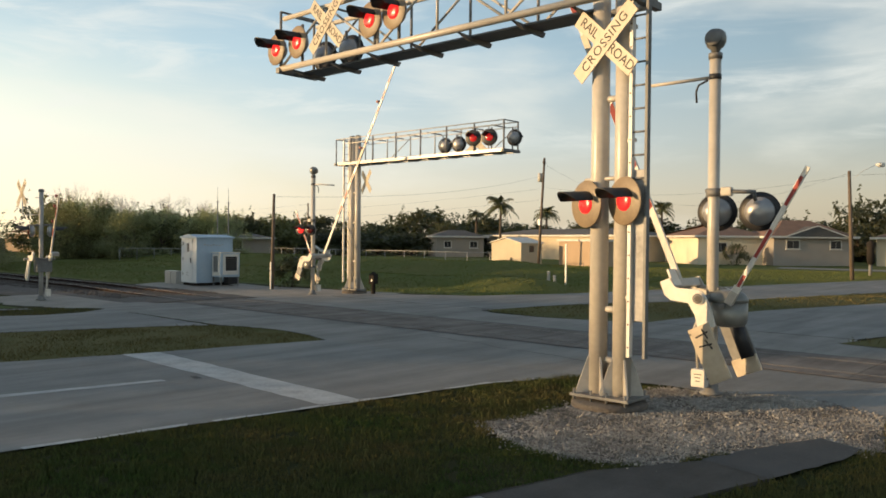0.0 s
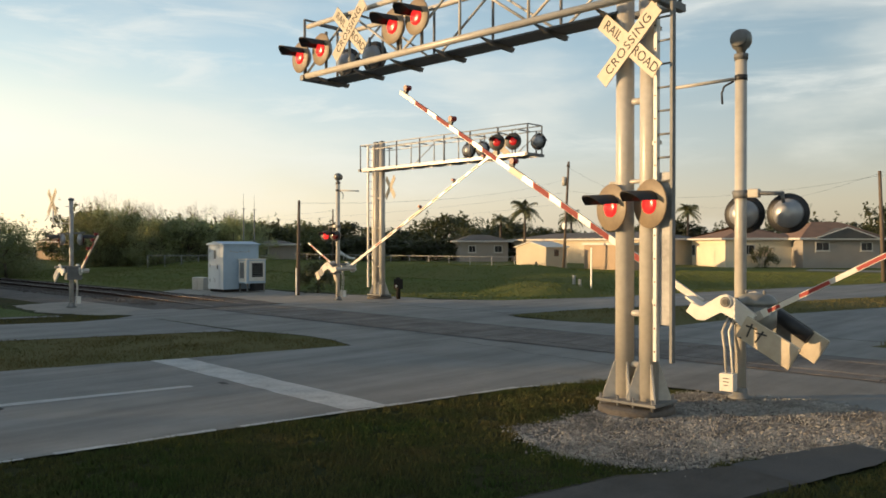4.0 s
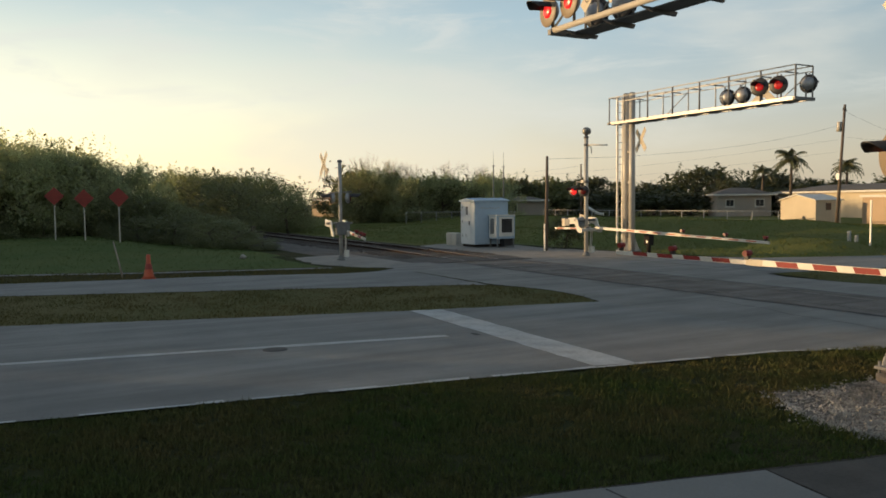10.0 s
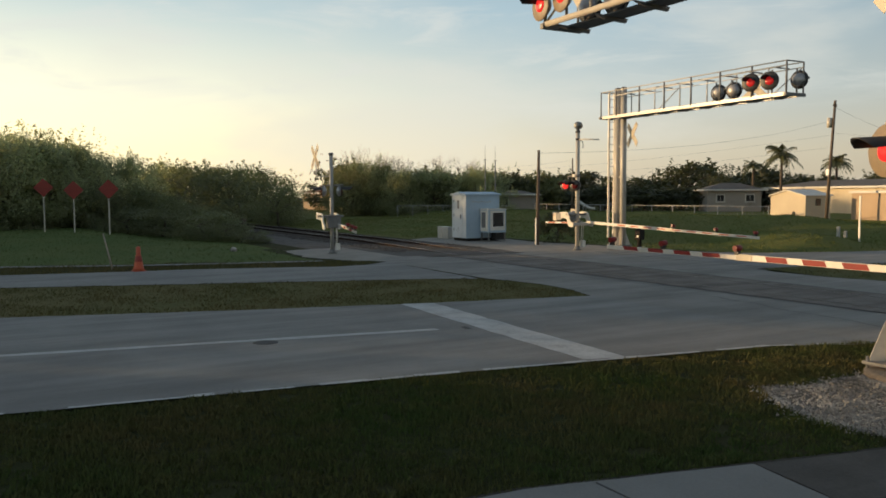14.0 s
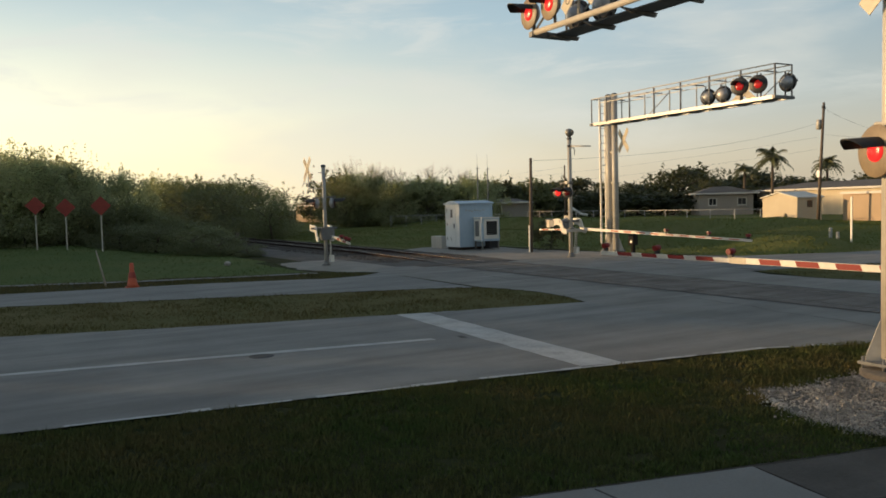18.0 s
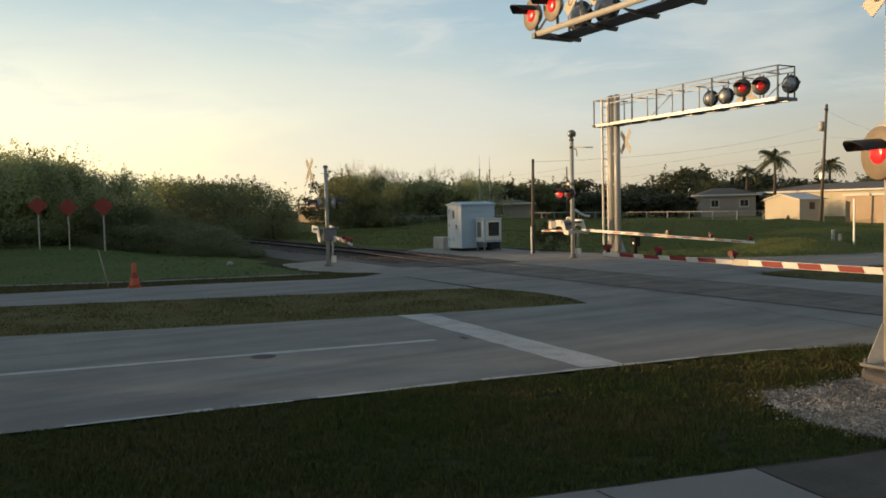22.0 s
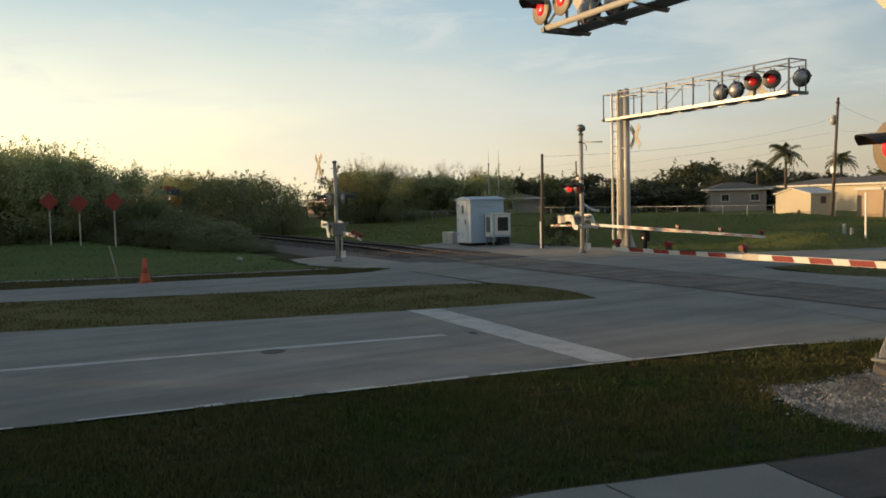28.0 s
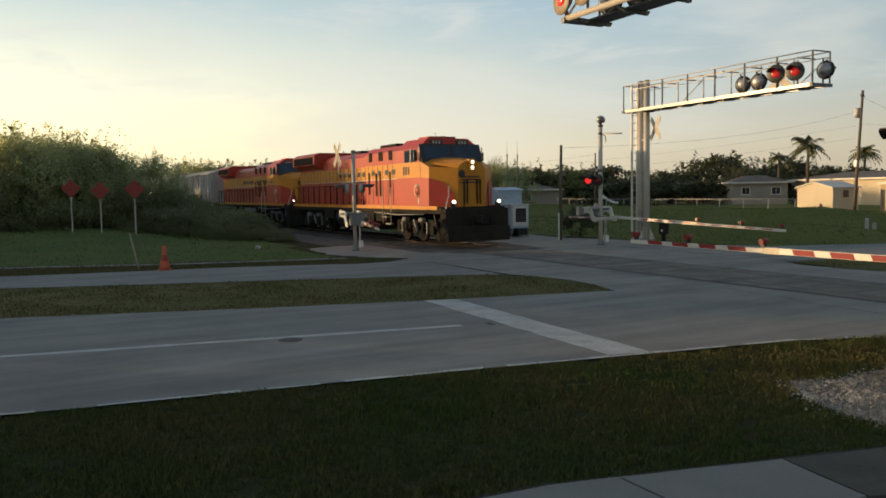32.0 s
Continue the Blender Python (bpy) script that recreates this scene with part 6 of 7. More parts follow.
shrub(-2.6, 7.2, 1.9, 1.5, 2, 40, "round dark bush beside the short pole", "yard bushes", "bush")
shrub(-60, 50, 4, 3.2, 0, 40, "rounded green tree in a yard", "yard trees")
# trees across the railway and behind the houses
for k in range(26):
    w = k / 25
    shrub(-73 - 8 * math.sin(k * 1.3) + 6 * w, 26 + 24 * w, rnd.uniform(6, 8), (6.3 if k < 3 else rnd.uniform(4.8, 6.0)) * (1.05 if k in (0, 1) else .95), rnd.choice((0, 2, 4, 5)), rnd.uniform(0, 360), "leafy tree in the row across the railway", "trees across the railway")
for k in range(46):
    w = k / 45
    d = rnd.uniform(118, 138)
    a = radians(148.5 - 74 * w + rnd.uniform(-.6, .6))
    shrub(27.7 + d * math.cos(a), -15.9 + d * math.sin(a), rnd.uniform(7, 10), rnd.uniform(4.6, 6.2) + (1.6 if k in (9, 10, 23, 41) else 0), rnd.choice((2, 2, 5, 5)), rnd.uniform(0, 360), "dark leafy tree on the skyline behind the houses", "skyline trees")
for k in range(24):
    w = k / 23
    shrub(-70 + 6 * w + rnd.uniform(-2, 2), 25 + 27 * w, 7, rnd.uniform(2.4, 3.4), rnd.choice((2, 5)), rnd.uniform(0, 360), "dark undergrowth before the tree row", "undergrowth", "bush")
for k in range(30):
    a = radians(146 - 68 * k / 29)
    shrub(27.7 + 114 * math.cos(a), -15.9 + 114 * math.sin(a), 9, rnd.uniform(2.6, 3.8), rnd.choice((2, 5)), rnd.uniform(0, 360), "dark undergrowth before the skyline trees", "undergrowth", "bush")
for x, y, w, h in ((-52, 84, 7, 6.0), (-58, 86, 8, 5.6), (-34, 96, 7, 6.0), (6, 96, 9, 7.6), (-18, 90, 7, 6.0), (-52, 74, 6, 4.8), (-0.1, 92.6, 6.8, 7.8)):
    shrub(x, y, w, h, rnd.choice((2, 5)), rnd.uniform(0, 360), "dark leafy tree between the houses", "yard trees")


def bare_tree(x, y, h, seed):
    rnd = random.Random(seed)
    t = thing("bare_tree", pose(x, y, 0), "bare pale-twigged tree above the thicket", "tree", "bare trees")
    bm, tw = bmesh.new(), bmesh.new()

    def grow(p, d, length, r, depth):
        q = p + d * length
        cyl(bm if depth < 2 else tw, p, q, r, r * .7, 5 if depth < 2 else 3, False)
        if depth >= 5:
            return
        for _ in range(3 if depth else 6):
            e = (d + Vector((rnd.uniform(-1, 1), rnd.uniform(-1, 1), rnd.uniform(.0, .6))) * (.48 if depth else .6)).normalized()
            grow(q, e, length * rnd.uniform(.62, 1.0), max(.009, r * .52), depth + 1)
    grow(Vector((0, 0, 0)), Vector((0, 0, 1)), h * .24, .10, 0)
    part("trunk", bm, TWIG, t, "pale forked trunk")
    part("twig_crown", tw, TWIG, t, "fine bare twigs")


for k, (x, y, h) in enumerate(((-63, 22.6, 7.2), (-62, 24.4, 7.6), (-64, 26.0, 7.3), (-61, 27.4, 7.0), (-60, 32.0, 6.6), (-57, 36.5, 6.2))):
    bare_tree(x, y, h, 60 + k)


def palm(x, y, h, seed, spread):
    rnd = random.Random(seed)
    p = thing("palm_tree", pose(x, y, 0), "tall palm with a ragged round crown", "palm tree", "palms")
    part("trunk", simple(cyl, (0, 0, 0), (0.1, 0, h), .20, .14, 10), BARK, p, "ringed grey trunk")
    for k in range(34):
        a, up = rnd.uniform(0, 6.283), rnd.uniform(-.35, 1.15)
        bm = bmesh.new()
        d = Vector((math.cos(a), math.sin(a), 0))
        side = Vector((-d.y, d.x, 0))
        last = None
        for j in range(9):
            w = j / 8
            c = Vector((.1, 0, h)) + d * spread * w * (1 - .22 * abs(up)) + Vector((0, 0, spread * (up * w - .62 * w * w)))
            if last is not None:
                for s in (-1, 1):
                    tip = c + side * s * spread * .26 * math.sin(math.pi * min(1, w + .12)) + Vector((0, 0, -.16 * spread))
                    bm.faces.new([bm.verts.new(v) for v in (last, c, tip)])
            last = c
        part("frond", bm, FROND, p)


palm(-36.2, 66.1, 6.9, 3, 2.40)
palm(-36.0, 76.2, 6.3, 4, 1.92)
palm(-22.7, 84.1, 6.9, 5, 1.80)
palm(-15.0, 87.6, 6.4, 6, 1.68)
palm(-42.5, 68.8, 5.8, 7, 1.56)
twiggy = bmesh.new()
rnd = random.Random(9)
for _ in range(34):
    a, h = rnd.uniform(0, 6.28), rnd.uniform(.5, 1.9)
    q = Vector((math.cos(a) * h * .4, math.sin(a) * h * .4, h))
    cyl(twiggy, (0, 0, 0), q * .6, .03, .018, 4)
    cyl(twiggy, q * .6, q + Vector((rnd.uniform(-.2, .2), rnd.uniform(-.2, .2), .1)), .018, .006, 4)
solo("bare_shrub", twiggy, TWIG, "bare twiggy shrub on the lawn", "shrub", pose(-4.0, 62.4, 0))


# ---- the train ----
def truck(parent, xc, wheel_mesh, axles):
    t = part("truck", simple(box, (xc, 0, 0.62), (3.9 if axles == 3 else 2.6, 1.9, 0.24)), L_BLK, parent, "dark wheel truck")
    for y in (-1.08, 1.08):
        bm = bmesh.new()
        half = 2.1 if axles == 3 else 1.35
        prism(bm, [(xc - half, .62), (xc - half, .88), (xc + half, .88), (xc + half, .62), (xc + half * .62, .42), (xc + half * .5, .70), (xc - half * .5, .70), (xc - half * .62, .42)], "y", y - .06, y + .06)
        part("side_frame", bm, L_GRY, t, "grey cast side frame")
        for dx in ((-1.75, 0, 1.75) if axles == 3 else (-.9, .9)):
            part("axle_box", simple(box, (xc + dx, y * 1.07, .52), (.34, .16, .34)), L_GRY, t, bevel=0.03)
            part("spring", simple(cyl, (xc + dx * .5 + .3, y * 1.05, .50), (xc + dx * .5 + .3, y * 1.05, .84), .09, seg=10), L_BLK, t)
        if axles == 3:
            for dx in (-.88, .88):
                part("coil_spring", simple(cyl, (xc + dx, y * 1.10, .46), (xc + dx, y * 1.10, .80), .10, seg=10), L_BLK, t)
                part("brake_cylinder", simple(cyl, (xc + dx - .2, y * 1.16, .93), (xc + dx + .22, y * 1.16, .93), .10, seg=12), GALV_D, t, "grey brake cylinder")
                part("brake_hanger", simple(box, (xc + dx * 1.5, y * 1.13, .60), (.07, .07, .50)), GALV_D, t)
            part("sand_pipe", simple(tube, [(xc + 2.0, y * 1.12, 1.15), (xc + 2.2, y * 1.12, .7), (xc + 2.05, y * .8, .22)], .03, 6), GALV_D, t, "pale sand pipe")
            part("damper", simple(cyl, (xc + .5, y * 1.2, .42), (xc + .1, y * 1.2, .95), .05, seg=8), GALV_D, t)
    for dx in ((-1.75, 0, 1.75) if axles == 3 else (-.9, .9)):
        for y in (-.76, .76):
            share("wheel", wheel_mesh, t, pose(xc + dx, y, .5, 90))
    return t


WHEEL = mesh_of("wheel", simple(lathe, [(.20, -.07), (.46, -.07), (.50, -.05), (.50, .05), (.47, .07), (.42, .03), (.18, .03), (.16, .08), (.05, .08)], None, 24), L_GRY)


LONG = 0.92


def locomotive(m, label):
    e = thing("locomotive", m, label, "locomotive", "locomotives")
    L = 22.0
    part("frame", simple(box, (-L / 2 - .3, 0, 1.34), (L - 1.0, 2.9, .26)), L_BLK, e, "black underframe")
    for y in (-1.462, 1.462):
        part("sill_stripe", simple(box, (-L / 2 - .4, y, 1.44), (L - 1.6, .02, .15)), L_YEL, e, "thin yellow sill stripe")
    bm = bmesh.new()
    prism(bm, [(-1.0, -1.45), (-.35, -1.40), (.0, -.35), (.0, .35), (-.35, 1.40), (-1.0, 1.45)], "z", .14, .72)
    part("plow", bm, L_BLK, e, "black snow plow pilot", bevel=.02)
    part("pilot", simple(box, (-.75, 0, 1.05), (.5, 2.85, .72)), L_BLK, e, "black pilot plate", bevel=.02)
    part("coupler", simple(box, (-.25, 0, .98), (.62, .30, .30)), L_GRY, e, "grey coupler", bevel=.05)
    for y in (-.55, -.3, .3, .55):
        part("hose", simple(tube, [(-.48, y, 1.0), (-.34, y, .75), (-.36, y * 1.1, .42)], .025, 6), L_BLK, e)
    # nose: a chamfered yellow box with a sloped top
    bm = bmesh.new()
    prof = [(-.98, .62), (-1.95, 1.45), (-2.75, 1.46)]
    lo, hi = [], []
    for x, y in prof:
        lo.append(bm.verts.new((x, -y, 1.48)))
        hi.append(bm.verts.new((x, -y, 3.02 if x > -1 else 3.08 if x > -2 else 3.32)))
    lo2, hi2 = [], []
    for x, y in prof:
        lo2.append(bm.verts.new((x, y, 1.48)))
        hi2.append(bm.verts.new((x, y, 3.02 if x > -1 else 3.08 if x > -2 else 3.32)))
    for k in range(2):
        bm.faces.new((lo[k], lo[k + 1], hi[k + 1], hi[k]))
        bm.faces.new((lo2[k + 1], lo2[k], hi2[k], hi2[k + 1]))
        bm.faces.new((hi[k], hi[k + 1], hi2[k + 1], hi2[k]))
    bm.faces.new((lo[0], hi[0], hi2[0], lo2[0]))
    bm.faces.new((lo[2], lo2[2], hi2[2], hi[2]))
    nose = part("nose", bm, L_YEL, e, "yellow sloped nose")
    bm = bmesh.new()
    front = [bm.verts.new((-1.0, y, z)) for y, z in ((-.62, 3.0), (.62, 3.0), (.45, 3.18), (.22, 3.30), (-.22, 3.30), (-.45, 3.18))]
    rear = [bm.verts.new((-2.85, y, z)) for y, z in ((-1.40, 3.28), (1.40, 3.28), (1.0, 3.42), (.5, 3.50), (-.5, 3.50), (-1.0, 3.42))]
    bm.faces.new(front)
    for k in range(6):
        bm.faces.new((front[k], front[(k + 1) % 6], rear[(k + 1) % 6], rear[k]))
    part("nose_hump", bm, L_YEL, nose, "yellow arched top of the nose")
    for y in (-1, 1):
        bm = bmesh.new()
        rim = ((-.962, y * .64, 1.5), (-1.945, y * 1.472, 1.5), (-2.76, y * 1.482, 1.5), (-2.76, y * 1.482, 2.68), (-1.945, y * 1.472, 2.64), (-1.45, y * 1.052, 2.46), (-1.12, y * .772, 2.05))
        vs = [bm.verts.new(v) for v in rim]
        vs2 = [bm.verts.new(v.co - Vector((0.03, y * .03, 0))) for v in vs]
        bm.faces.new((vs[0], vs[1], vs[4], vs[5], vs[6]))
        bm.faces.new((vs[1], vs[2], vs[3], vs[4]))
        for k in range(7):
            bm.faces.new((vs[k], vs[(k + 1) % 7], vs2[(k + 1) % 7], vs2[k]))
        part("nose_corner", bm, L_RED, nose, "red nose corner panel")
        part("ditch_light", simple(cyl, (-.62, y * 1.02, 1.68), (-.50, y * 1.02, 1.68), .062, seg=16), HEADLIGHT, e, "bright ditch light")
        part("light_bracket", simple(box, (-.66, y * 1.02, 1.55), (.10, .2, .3)), L_BLK, e)
        part("step_rail", simple(tube, [(-.55, y * 1.35, .75), (-.55, y * 1.38, 1.5), (-.75, y * 1.15, 1.95), (-1.15, y * .95, 2.3)], .025, 6), GALV, e, "pale grab rail")
        for k in range(4):
            part("step", simple(box, (-.82, y * 1.36, .42 + .27 * k), (.5, .22, .04)), L_GRY, e)
        part("front_post", simple(cyl, (-.62, y * .55, 1.48), (-.62, y * .55, 2.4), .022, seg=6), L_BLK, e)
    for y in (-.36, -.22, .22, .36):
        part("nose_handrail", simple(cyl, (-.93, y, 1.6), (-.93, y, 2.55), .03, seg=6), L_BLK, nose, "dark vertical rail")
    part("nose_door", simple(box, (-.975, .0, 2.05), (.02, .34, 1.05)), L_YEL, nose)
    for k in range(3):
        part("emblem_bar", simple(box, (-.968, -.05, 2.44 + .11 * k), (.03, .98 - .10 * k, .05)), LETTER, nose, "dark emblem bar")
    part("emblem", simple(lathe, [(.02, 0), (.16, .0), (.16, .012), (.02, .012)], pose(-.985, -.45, 2.78, 0, 90), 18), LETTER, nose, "dark round emblem")
    hl = part("headlight_case", simple(box, (-1.02, 0, 3.13), (.24, .28, .48)), L_YEL, nose, "yellow headlight case", bevel=.03)
    for z in (3.02, 3.24):
        part("headlight", simple(cyl, (-.92, 0, z), (-.87, 0, z), .066, seg=18), HEADLIGHT, hl, "bright round headlight")
    # cab
    section = [(-1.47, 1.5), (1.47, 1.5), (1.47, 2.68), (-1.47, 2.68)]
    part("cab_lower", simple(prism, section, "x", -5.3, -2.75), L_RED, e, "red lower cab side")
    part("cab_band", simple(prism, [(-1.47, 2.68), (1.47, 2.68), (1.47, 3.32), (-1.47, 3.32)], "x", -5.3, -2.75), L_YEL, e, "yellow cab band")
    bm = bmesh.new()
    outline = [(-1.47, 3.32), (1.47, 3.32), (1.45, 3.86), (.95, 4.30), (-.95, 4.30), (-1.45, 3.86)]
    back = [bm.verts.new((-5.3, y, z)) for y, z in outline]
    front = [bm.verts.new((-2.75 - .35 * (z - 3.32), y, z)) for y, z in outline]
    bm.faces.new(back)
    bm.faces.new(front[::-1])
    for k in range(6):
        bm.faces.new((back[k], front[k], front[(k + 1) % 6], back[(k + 1) % 6]))
    top = part("cab_top", bm, L_RED, e, "red cab roof")
    part("windscreen_surround", simple(box, (0, 0, 0), (.03, 2.84, .78)), BLACK, top, "black windscreen surround", pose(-2.835, 0, 3.68, 0, -19, 0))
    for y in (-.66, .66):
        part("windscreen", simple(box, (0, 0, 0), (.03, 1.20, .58)), CABGLASS, top, "dark blue windscreen", pose(-2.822, y, 3.70, 0, -19, 0), bevel=.01)
        nb = part("number_board", simple(box, (0, 0, 0), (.04, .56, .20)), BLACK, top, "black number board", pose(-2.995, y * .92, 4.12, 0, -19, 0))
        for k in range(3):
            part("number_bar", simple(box, (.022, -.14 + .14 * k, 0), (.006, .07, .12)), SHEET, nb, "white number bar")
    for y in (-1.478, 1.478):
        for x, w in ((-3.35, .50), (-4.05, .62)):
            part("side_window", simple(box, (x, y, 3.58), (w, .02, .50)), CABGLASS, top, "dark cab side window", bevel=.004)
        part("window_frame", simple(box, (-3.70, y * 1.004, 3.58), (.06, .03, .62)), SHEET, top, "white window post")
        part("mirror", simple(box, (-3.0, y * 1.06, 3.55), (.05, .16, .34)), BLACK, top)
        for k in range(3):
            part("cab_number", simple(box, (-3.95 - .26 * k, y, 2.98), (.14, .012, .34)), LETTER, top, "dark number bar")
        ring = part("roundel", simple(lathe, [(.05, 0), (.27, 0), (.27, .014), (.05, .014)], pose(-3.1, y, 2.15, -90 if y > 0 else 90), 22), SHEET, top, "pale round emblem")
        part("roundel_core", simple(lathe, [(.02, 0), (.19, 0), (.19, .020), (.02, .020)], pose(-3.1, y, 2.15, -90 if y > 0 else 90), 20), L_RED, ring)
        part("data_panel", simple(box, (-2.95, y, 1.72), (.14, .012, .22)), SHEET, top)
        part("pillar", simple(box, (-2.83, y * .995, 3.62), (.05, .03, .60)), SHEET, top, "pale cab corner strip")
    part("horn", simple(cyl, (-4.2, .3, 4.30), (-4.2, .3, 4.46), .12, seg=10), L_BLK, top)
    part("roof_unit", simple(box, (-4.2, 0, 4.36), (1.1, 1.3, .12)), L_RED, top, bevel=.05)
    part("antenna", simple(cyl, (-3.3, -.5, 4.3), (-3.3, -.5, 4.55), .012, seg=5), BLACK, top)
    # equipment cabinet and long hood in three paint bands
    for x0, x1, hw, top_z in ((-9.4, -5.3, 1.36, 4.12), (-16.9, -9.4, 1.02, 4.05), (-21.6, -16.9, 1.02, 4.0)):
        part("hood_lower", simple(prism, [(-hw, 1.5), (hw, 1.5), (hw, 2.66), (-hw, 2.66)], "x", x0, x1), L_RED, e, "red hood doors")
        part("hood_band", simple(prism, [(-hw, 2.66), (hw, 2.66), (hw, 3.30), (-hw, 3.30)], "x", x0, x1), L_YEL, e, "yellow hood band")
        part("hood_top", simple(prism, [(-hw, 3.30), (hw, 3.30), (hw, top_z - .25), (hw - .3, top_z), (-hw + .3, top_z), (-hw, top_z - .25)], "x", x0, x1), L_RED, e, "red hood top")
        for y in (-hw - .006, hw + .006):
            x = x0 + .35
            while x < x1 - .2:
                part("door_seam", simple(box, (x, y, 2.45), (.018, .01, 1.8)), L_BLK, e)
                x += .62
            part("band_line", simple(box, ((x0 + x1) / 2, y, 2.67), (x1 - x0, .012, .035)), SHEET, e, "thin pale line between the bands")
            part("band_line", simple(box, ((x0 + x1) / 2, y, 3.31), (x1 - x0, .012, .035)), L_YEL, e)
    for y in (-1.37, 1.37):
        for x, z, w, h in ((-6.2, 3.72, .42, .42), (-7.4, 3.72, .5, .42), (-8.7, 3.72, .42, .42), (-6.3, 2.5, .16, 1.0), (-7.5, 2.45, .18, 1.05), (-8.0, 2.45, .18, 1.05), (-8.9, 2.5, .16, 1.0)):
            part("vent", simple(box, (x, y, z), (w, .02, h)), L_BLK, e, "dark vent")
        for x in (-5.9, -6.7, -7.6, -8.4, -10.6, -11.3, -12.0, -12.7, -13.4, -14.1):
            yy = y if x > -9.4 else y * 1.03 / 1.37
            part("lettering_bar", simple(box, (x, yy, 2.98), (.40, .012, .22)), LETTER, e, "dark lettering bar")
    # radiator wings, exhaust, roof boxes
    bm = bmesh.new()
    prism(bm, [(-1.03, 3.42), (-1.50, 3.66), (-1.50, 4.18), (-1.2, 4.34), (1.2, 4.34), (1.50, 4.18), (1.50, 3.66), (1.03, 3.42)], "x", -21.4, -17.2)
    part("radiator", bm, L_RED, e, "red flared radiator housing", bevel=.02)
    for y in (-1.512, 1.512):
        part("radiator_grille", simple(box, (-19.3, y, 3.92), (3.8, .02, .40)), L_BLK, e, "dark radiator grille")
    part("exhaust", simple(box, (-13.2, 0, 4.14), (1.0, .7, .22)), L_BLK, e, bevel=.03)
    part("dynamic_brake", simple(box, (-8.0, 0, 4.20), (2.0, 1.5, .20)), L_BLK, e, bevel=.03)
    # walkway rails
    for y in (-1.43, 1.43):
        x = -9.6
        while x > -21.7:
            part("rail_post", simple(cyl, (x, y, 1.48), (x, y, 2.45), .028, seg=6), L_BLK, e)
            x -= 1.0
        part("handrail", simple(cyl, (-9.6, y, 2.45), (-21.6, y, 2.45), .022, seg=6), L_BLK, e)
        part("walkway_shadow_gap", simple(box, (-15.6, y * .86, 1.49), (12.0, .4, .02)), L_BLK, e)
        part("sump_box", simple(box, (-15.0, y * .78, 1.0), (1.6, .6, .45)), L_GRY, e, bevel=.03)
        part("air_tank", simple(cyl, (-9.2, y * .85, 1.02), (-12.6, y * .85, 1.02), .20, seg=14), GALV_D, e, "silver air reservoir")
    for y in (-1, 1):
        for k in range(6):
            part("tank_strap", simple(box, (-9.0 - .9 * k, y * 1.37, .86), (.05, .05, .30)), GALV_D, e)
        part("side_step", simple(box, (-6.7, y * 1.42, 1.0), (.7, .2, .05)), GALV_D, e)
        part("cab_step", simple(box, (-6.3, y * 1.43, .70), (.6, .16, .05)), GALV_D, e)
        for x in (-6.02, -6.98):
            part("grab_iron", simple(cyl, (x, y * 1.47, .70), (x, y * 1.47, 2.3), .02, seg=6), SHEET, e, "pale grab iron")
        part("conduit", simple(tube, [(-2.6, y * 1.40, 1.18), (-5.5, y * 1.42, 1.12), (-8.2, y * 1.42, 1.2)], .035, 6), GALV_D, e, "grey pipe under the sill")
        part("battery_box", simple(box, (-7.4, y * 1.25, .98), (1.3, .34, .40)), L_GRY, e, bevel=.03)
    part("fuel_tank", simple(prism, [(-1.35, 1.2), (1.35, 1.2), (1.4, .75), (1.1, .36), (-1.1, .36), (-1.4, .75)], "x", -14.0, -8.4), L_GRY, e, "grey fuel tank")
    for xc in (-4.0, -18.2):
        truck(e, xc, WHEEL, 3)
    # brought to its true length over couplers
    for ob in e.children_recursive:
        ob.location.x *= LONG
        if ob.data is not WHEEL:
            ob.data.transform(Matrix.Diagonal((LONG, 1, 1, 1)))
    return e


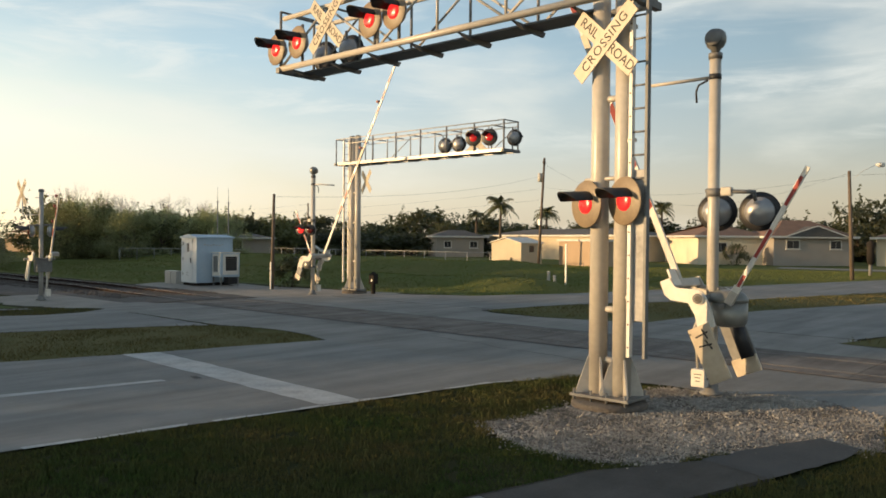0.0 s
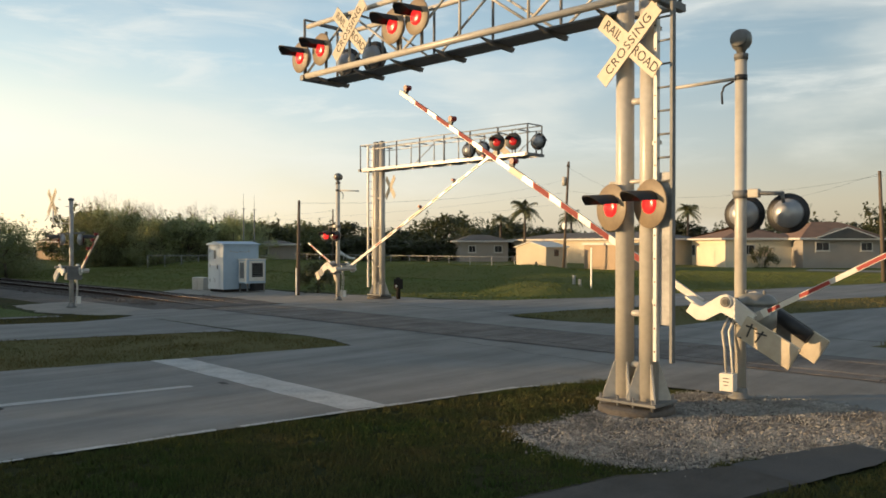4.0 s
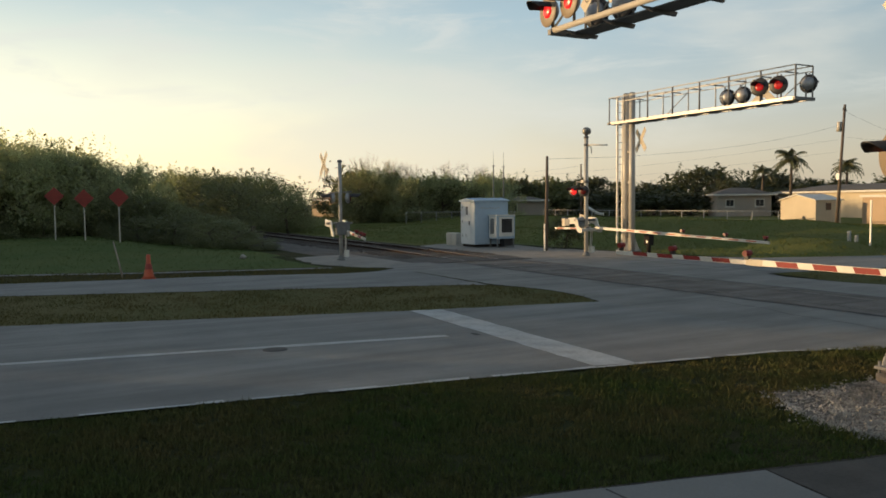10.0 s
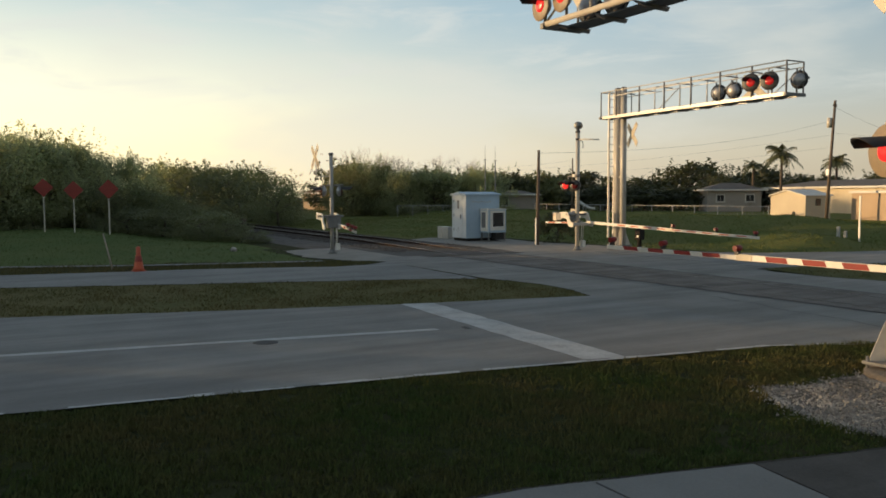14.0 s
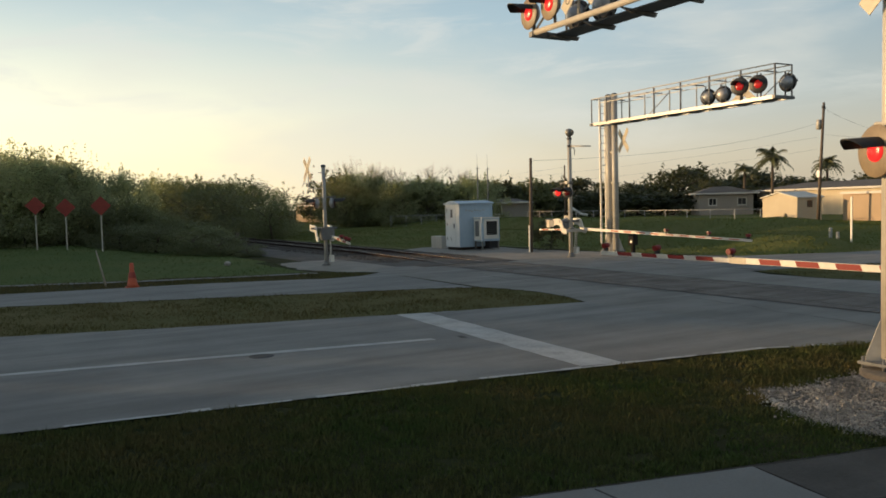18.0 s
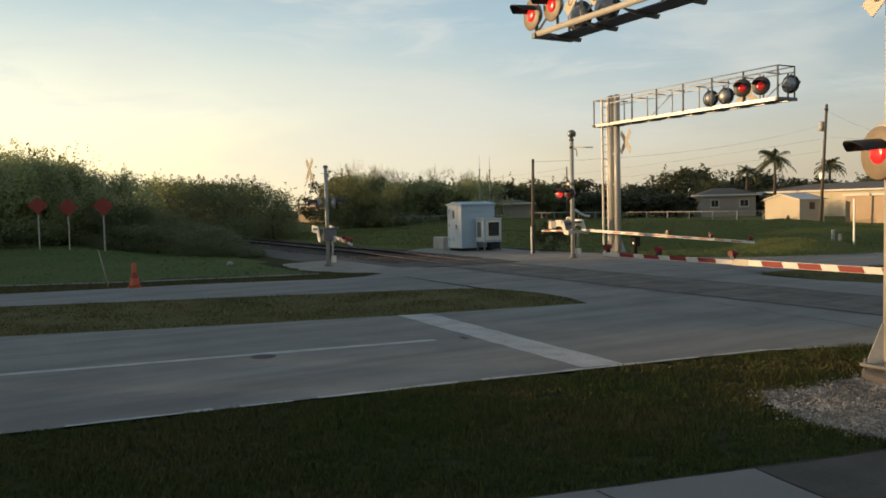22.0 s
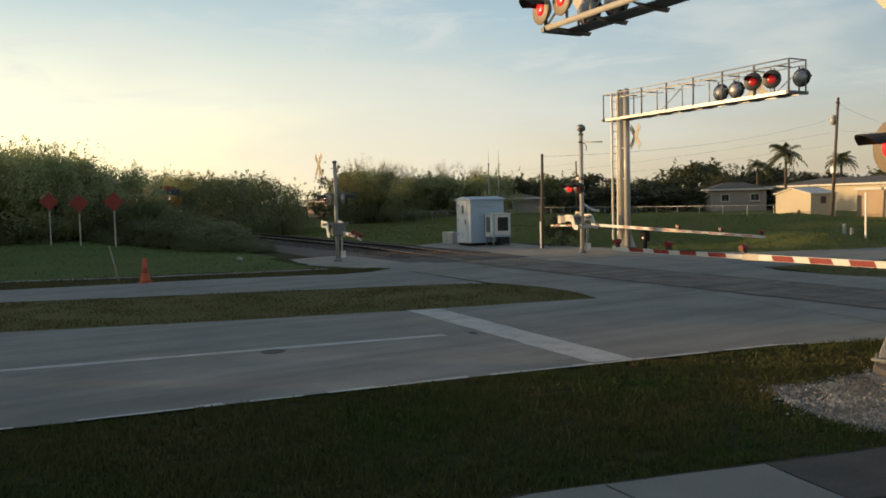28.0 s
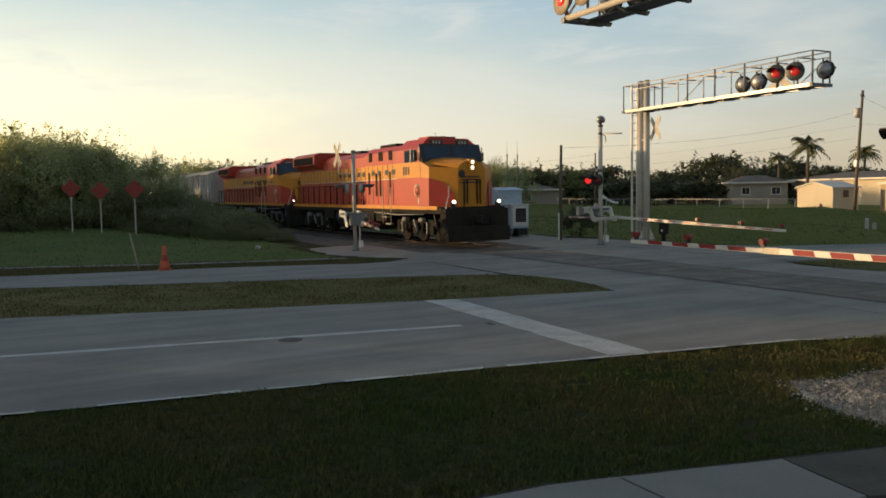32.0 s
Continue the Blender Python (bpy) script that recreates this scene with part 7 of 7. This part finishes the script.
def hopper(m, label):
    e = thing("hopper_car", m, label, "railway car", "hopper cars")
    L = 15.5
    bm = bmesh.new()
    prism(bm, [(-1.45, 1.5), (1.45, 1.5), (1.52, 2.6), (1.45, 3.95), (1.05, 4.25), (-1.05, 4.25), (-1.45, 3.95), (-1.52, 2.6)], "x", -L + 1.2, -1.2)
    part("body", bm, CAR_GRY, e, "weathered grey hopper body")
    for y in (-1.54, 1.54):
        for k in range(12):
            part("side_post", simple(box, (-1.5 - k * 1.13, y, 2.7), (.10, .06, 2.3)), CAR_GRY, e)
        part("top_sill", simple(box, (-L / 2, y * .96, 3.98), (L - 2.4, .10, .14)), SHEET, e, "pale top sill")
    for x in (-4, -7.7, -11.4):
        bm = bmesh.new()
        prism(bm, [(x - 1.7, 1.5), (x + 1.7, 1.5), (x + .4, .5), (x - .4, .5)], "y", -1.2, 1.2)
        part("chute", bm, CAR_GRY, e)
    part("roof_walk", simple(box, (-L / 2, 0, 4.32), (L - 2.6, .7, .05)), GALV_D, e)
    for x in (-.7, -L + .7):
        part("end_platform", simple(box, (x, 0, 1.3), (1.4, 2.7, .16)), L_BLK, e)
        part("ladder", simple(box, (x - .4 * (1 if x > -2 else -1), -1.42, 2.7), (.06, .06, 2.6)), CAR_GRY, e)
    for xc in (-2.0, -L + 2.0):
        truck(e, xc, WHEEL, 2)
    return e


lead = locomotive(pose(-489, RY, .155), "red and yellow diesel locomotive with bright headlights")
second = copy_thing(lead, pose(-509.8, RY, .155))
second["label"] = "second red and yellow diesel locomotive coupled behind"
cars = [hopper(pose(-534.2, RY, .155), "weathered grey covered hopper car")]
for k in range(1, 4):
    cars.append(copy_thing(cars[0], pose(-534.2 - 16.0 * k, RY, .155)))


def motions():
    def swing(ob, sign, angles):
        walk(ob, [(t, pose(0, 0, 1.44, 0, sign * a, 0)) for t, a in angles])
    swing(near_arm, -1, [(0, 66.5), (1, 55.8), (2, 46.8), (3, 38.8), (3.5, 35.0), (4.5, 27.8), (5.5, 21.2), (6, 18.1), (7, 11.6), (8, 5.5), (8.5, 2.4), (9, 0.2), (10, 0), (20, 0), (32, 0)])
    swing(far_arm, -1, [(0, 60.5), (1, 51.5), (2, 43.2), (3, 35.4), (3.5, 31.6), (4.5, 23.8), (5.5, 16.8), (6, 13.5), (7, 7.2), (8, 2.0), (8.5, -0.6), (9, -1.6), (10, -1.8), (20, -1.8), (32, -1.8)])
    swing(left_arm, -1, [(0, 66.5), (1, 55.8), (2, 46.8), (3, 38.8), (3.5, 35.0), (4.5, 27.8), (5.5, 21.2), (6, 17.1), (7, 9.6), (8, 2.5), (8.5, -1.4), (9, -4), (10, -5), (20, -5), (32, -5)])
    for ob in (near_walk, far_walk):
        swing(ob, 1, [(0, 60.8), (1, 50.2), (2, 42.0), (3, 34.8), (3.5, 31.4), (4.5, 25.0), (5.5, 18.8), (6, 15.2), (7, 8.4), (8, 2.8), (8.5, 0.4), (9, -0.8), (10, -1), (20, -1), (32, -1)])
    times = [0, 5, 10, 15, 20, 25, 27, 28, 29, 30, 31, 32]
    for ob, back in [(lead, 0), (second, 20.8)] + [(c, 41.6 + 16.0 * k) for k, c in enumerate(cars)]:
        walk(ob, [(t, pose(0.9 - 15.3 * (32 - t) - back, RY, .155)) for t in times])


motions()
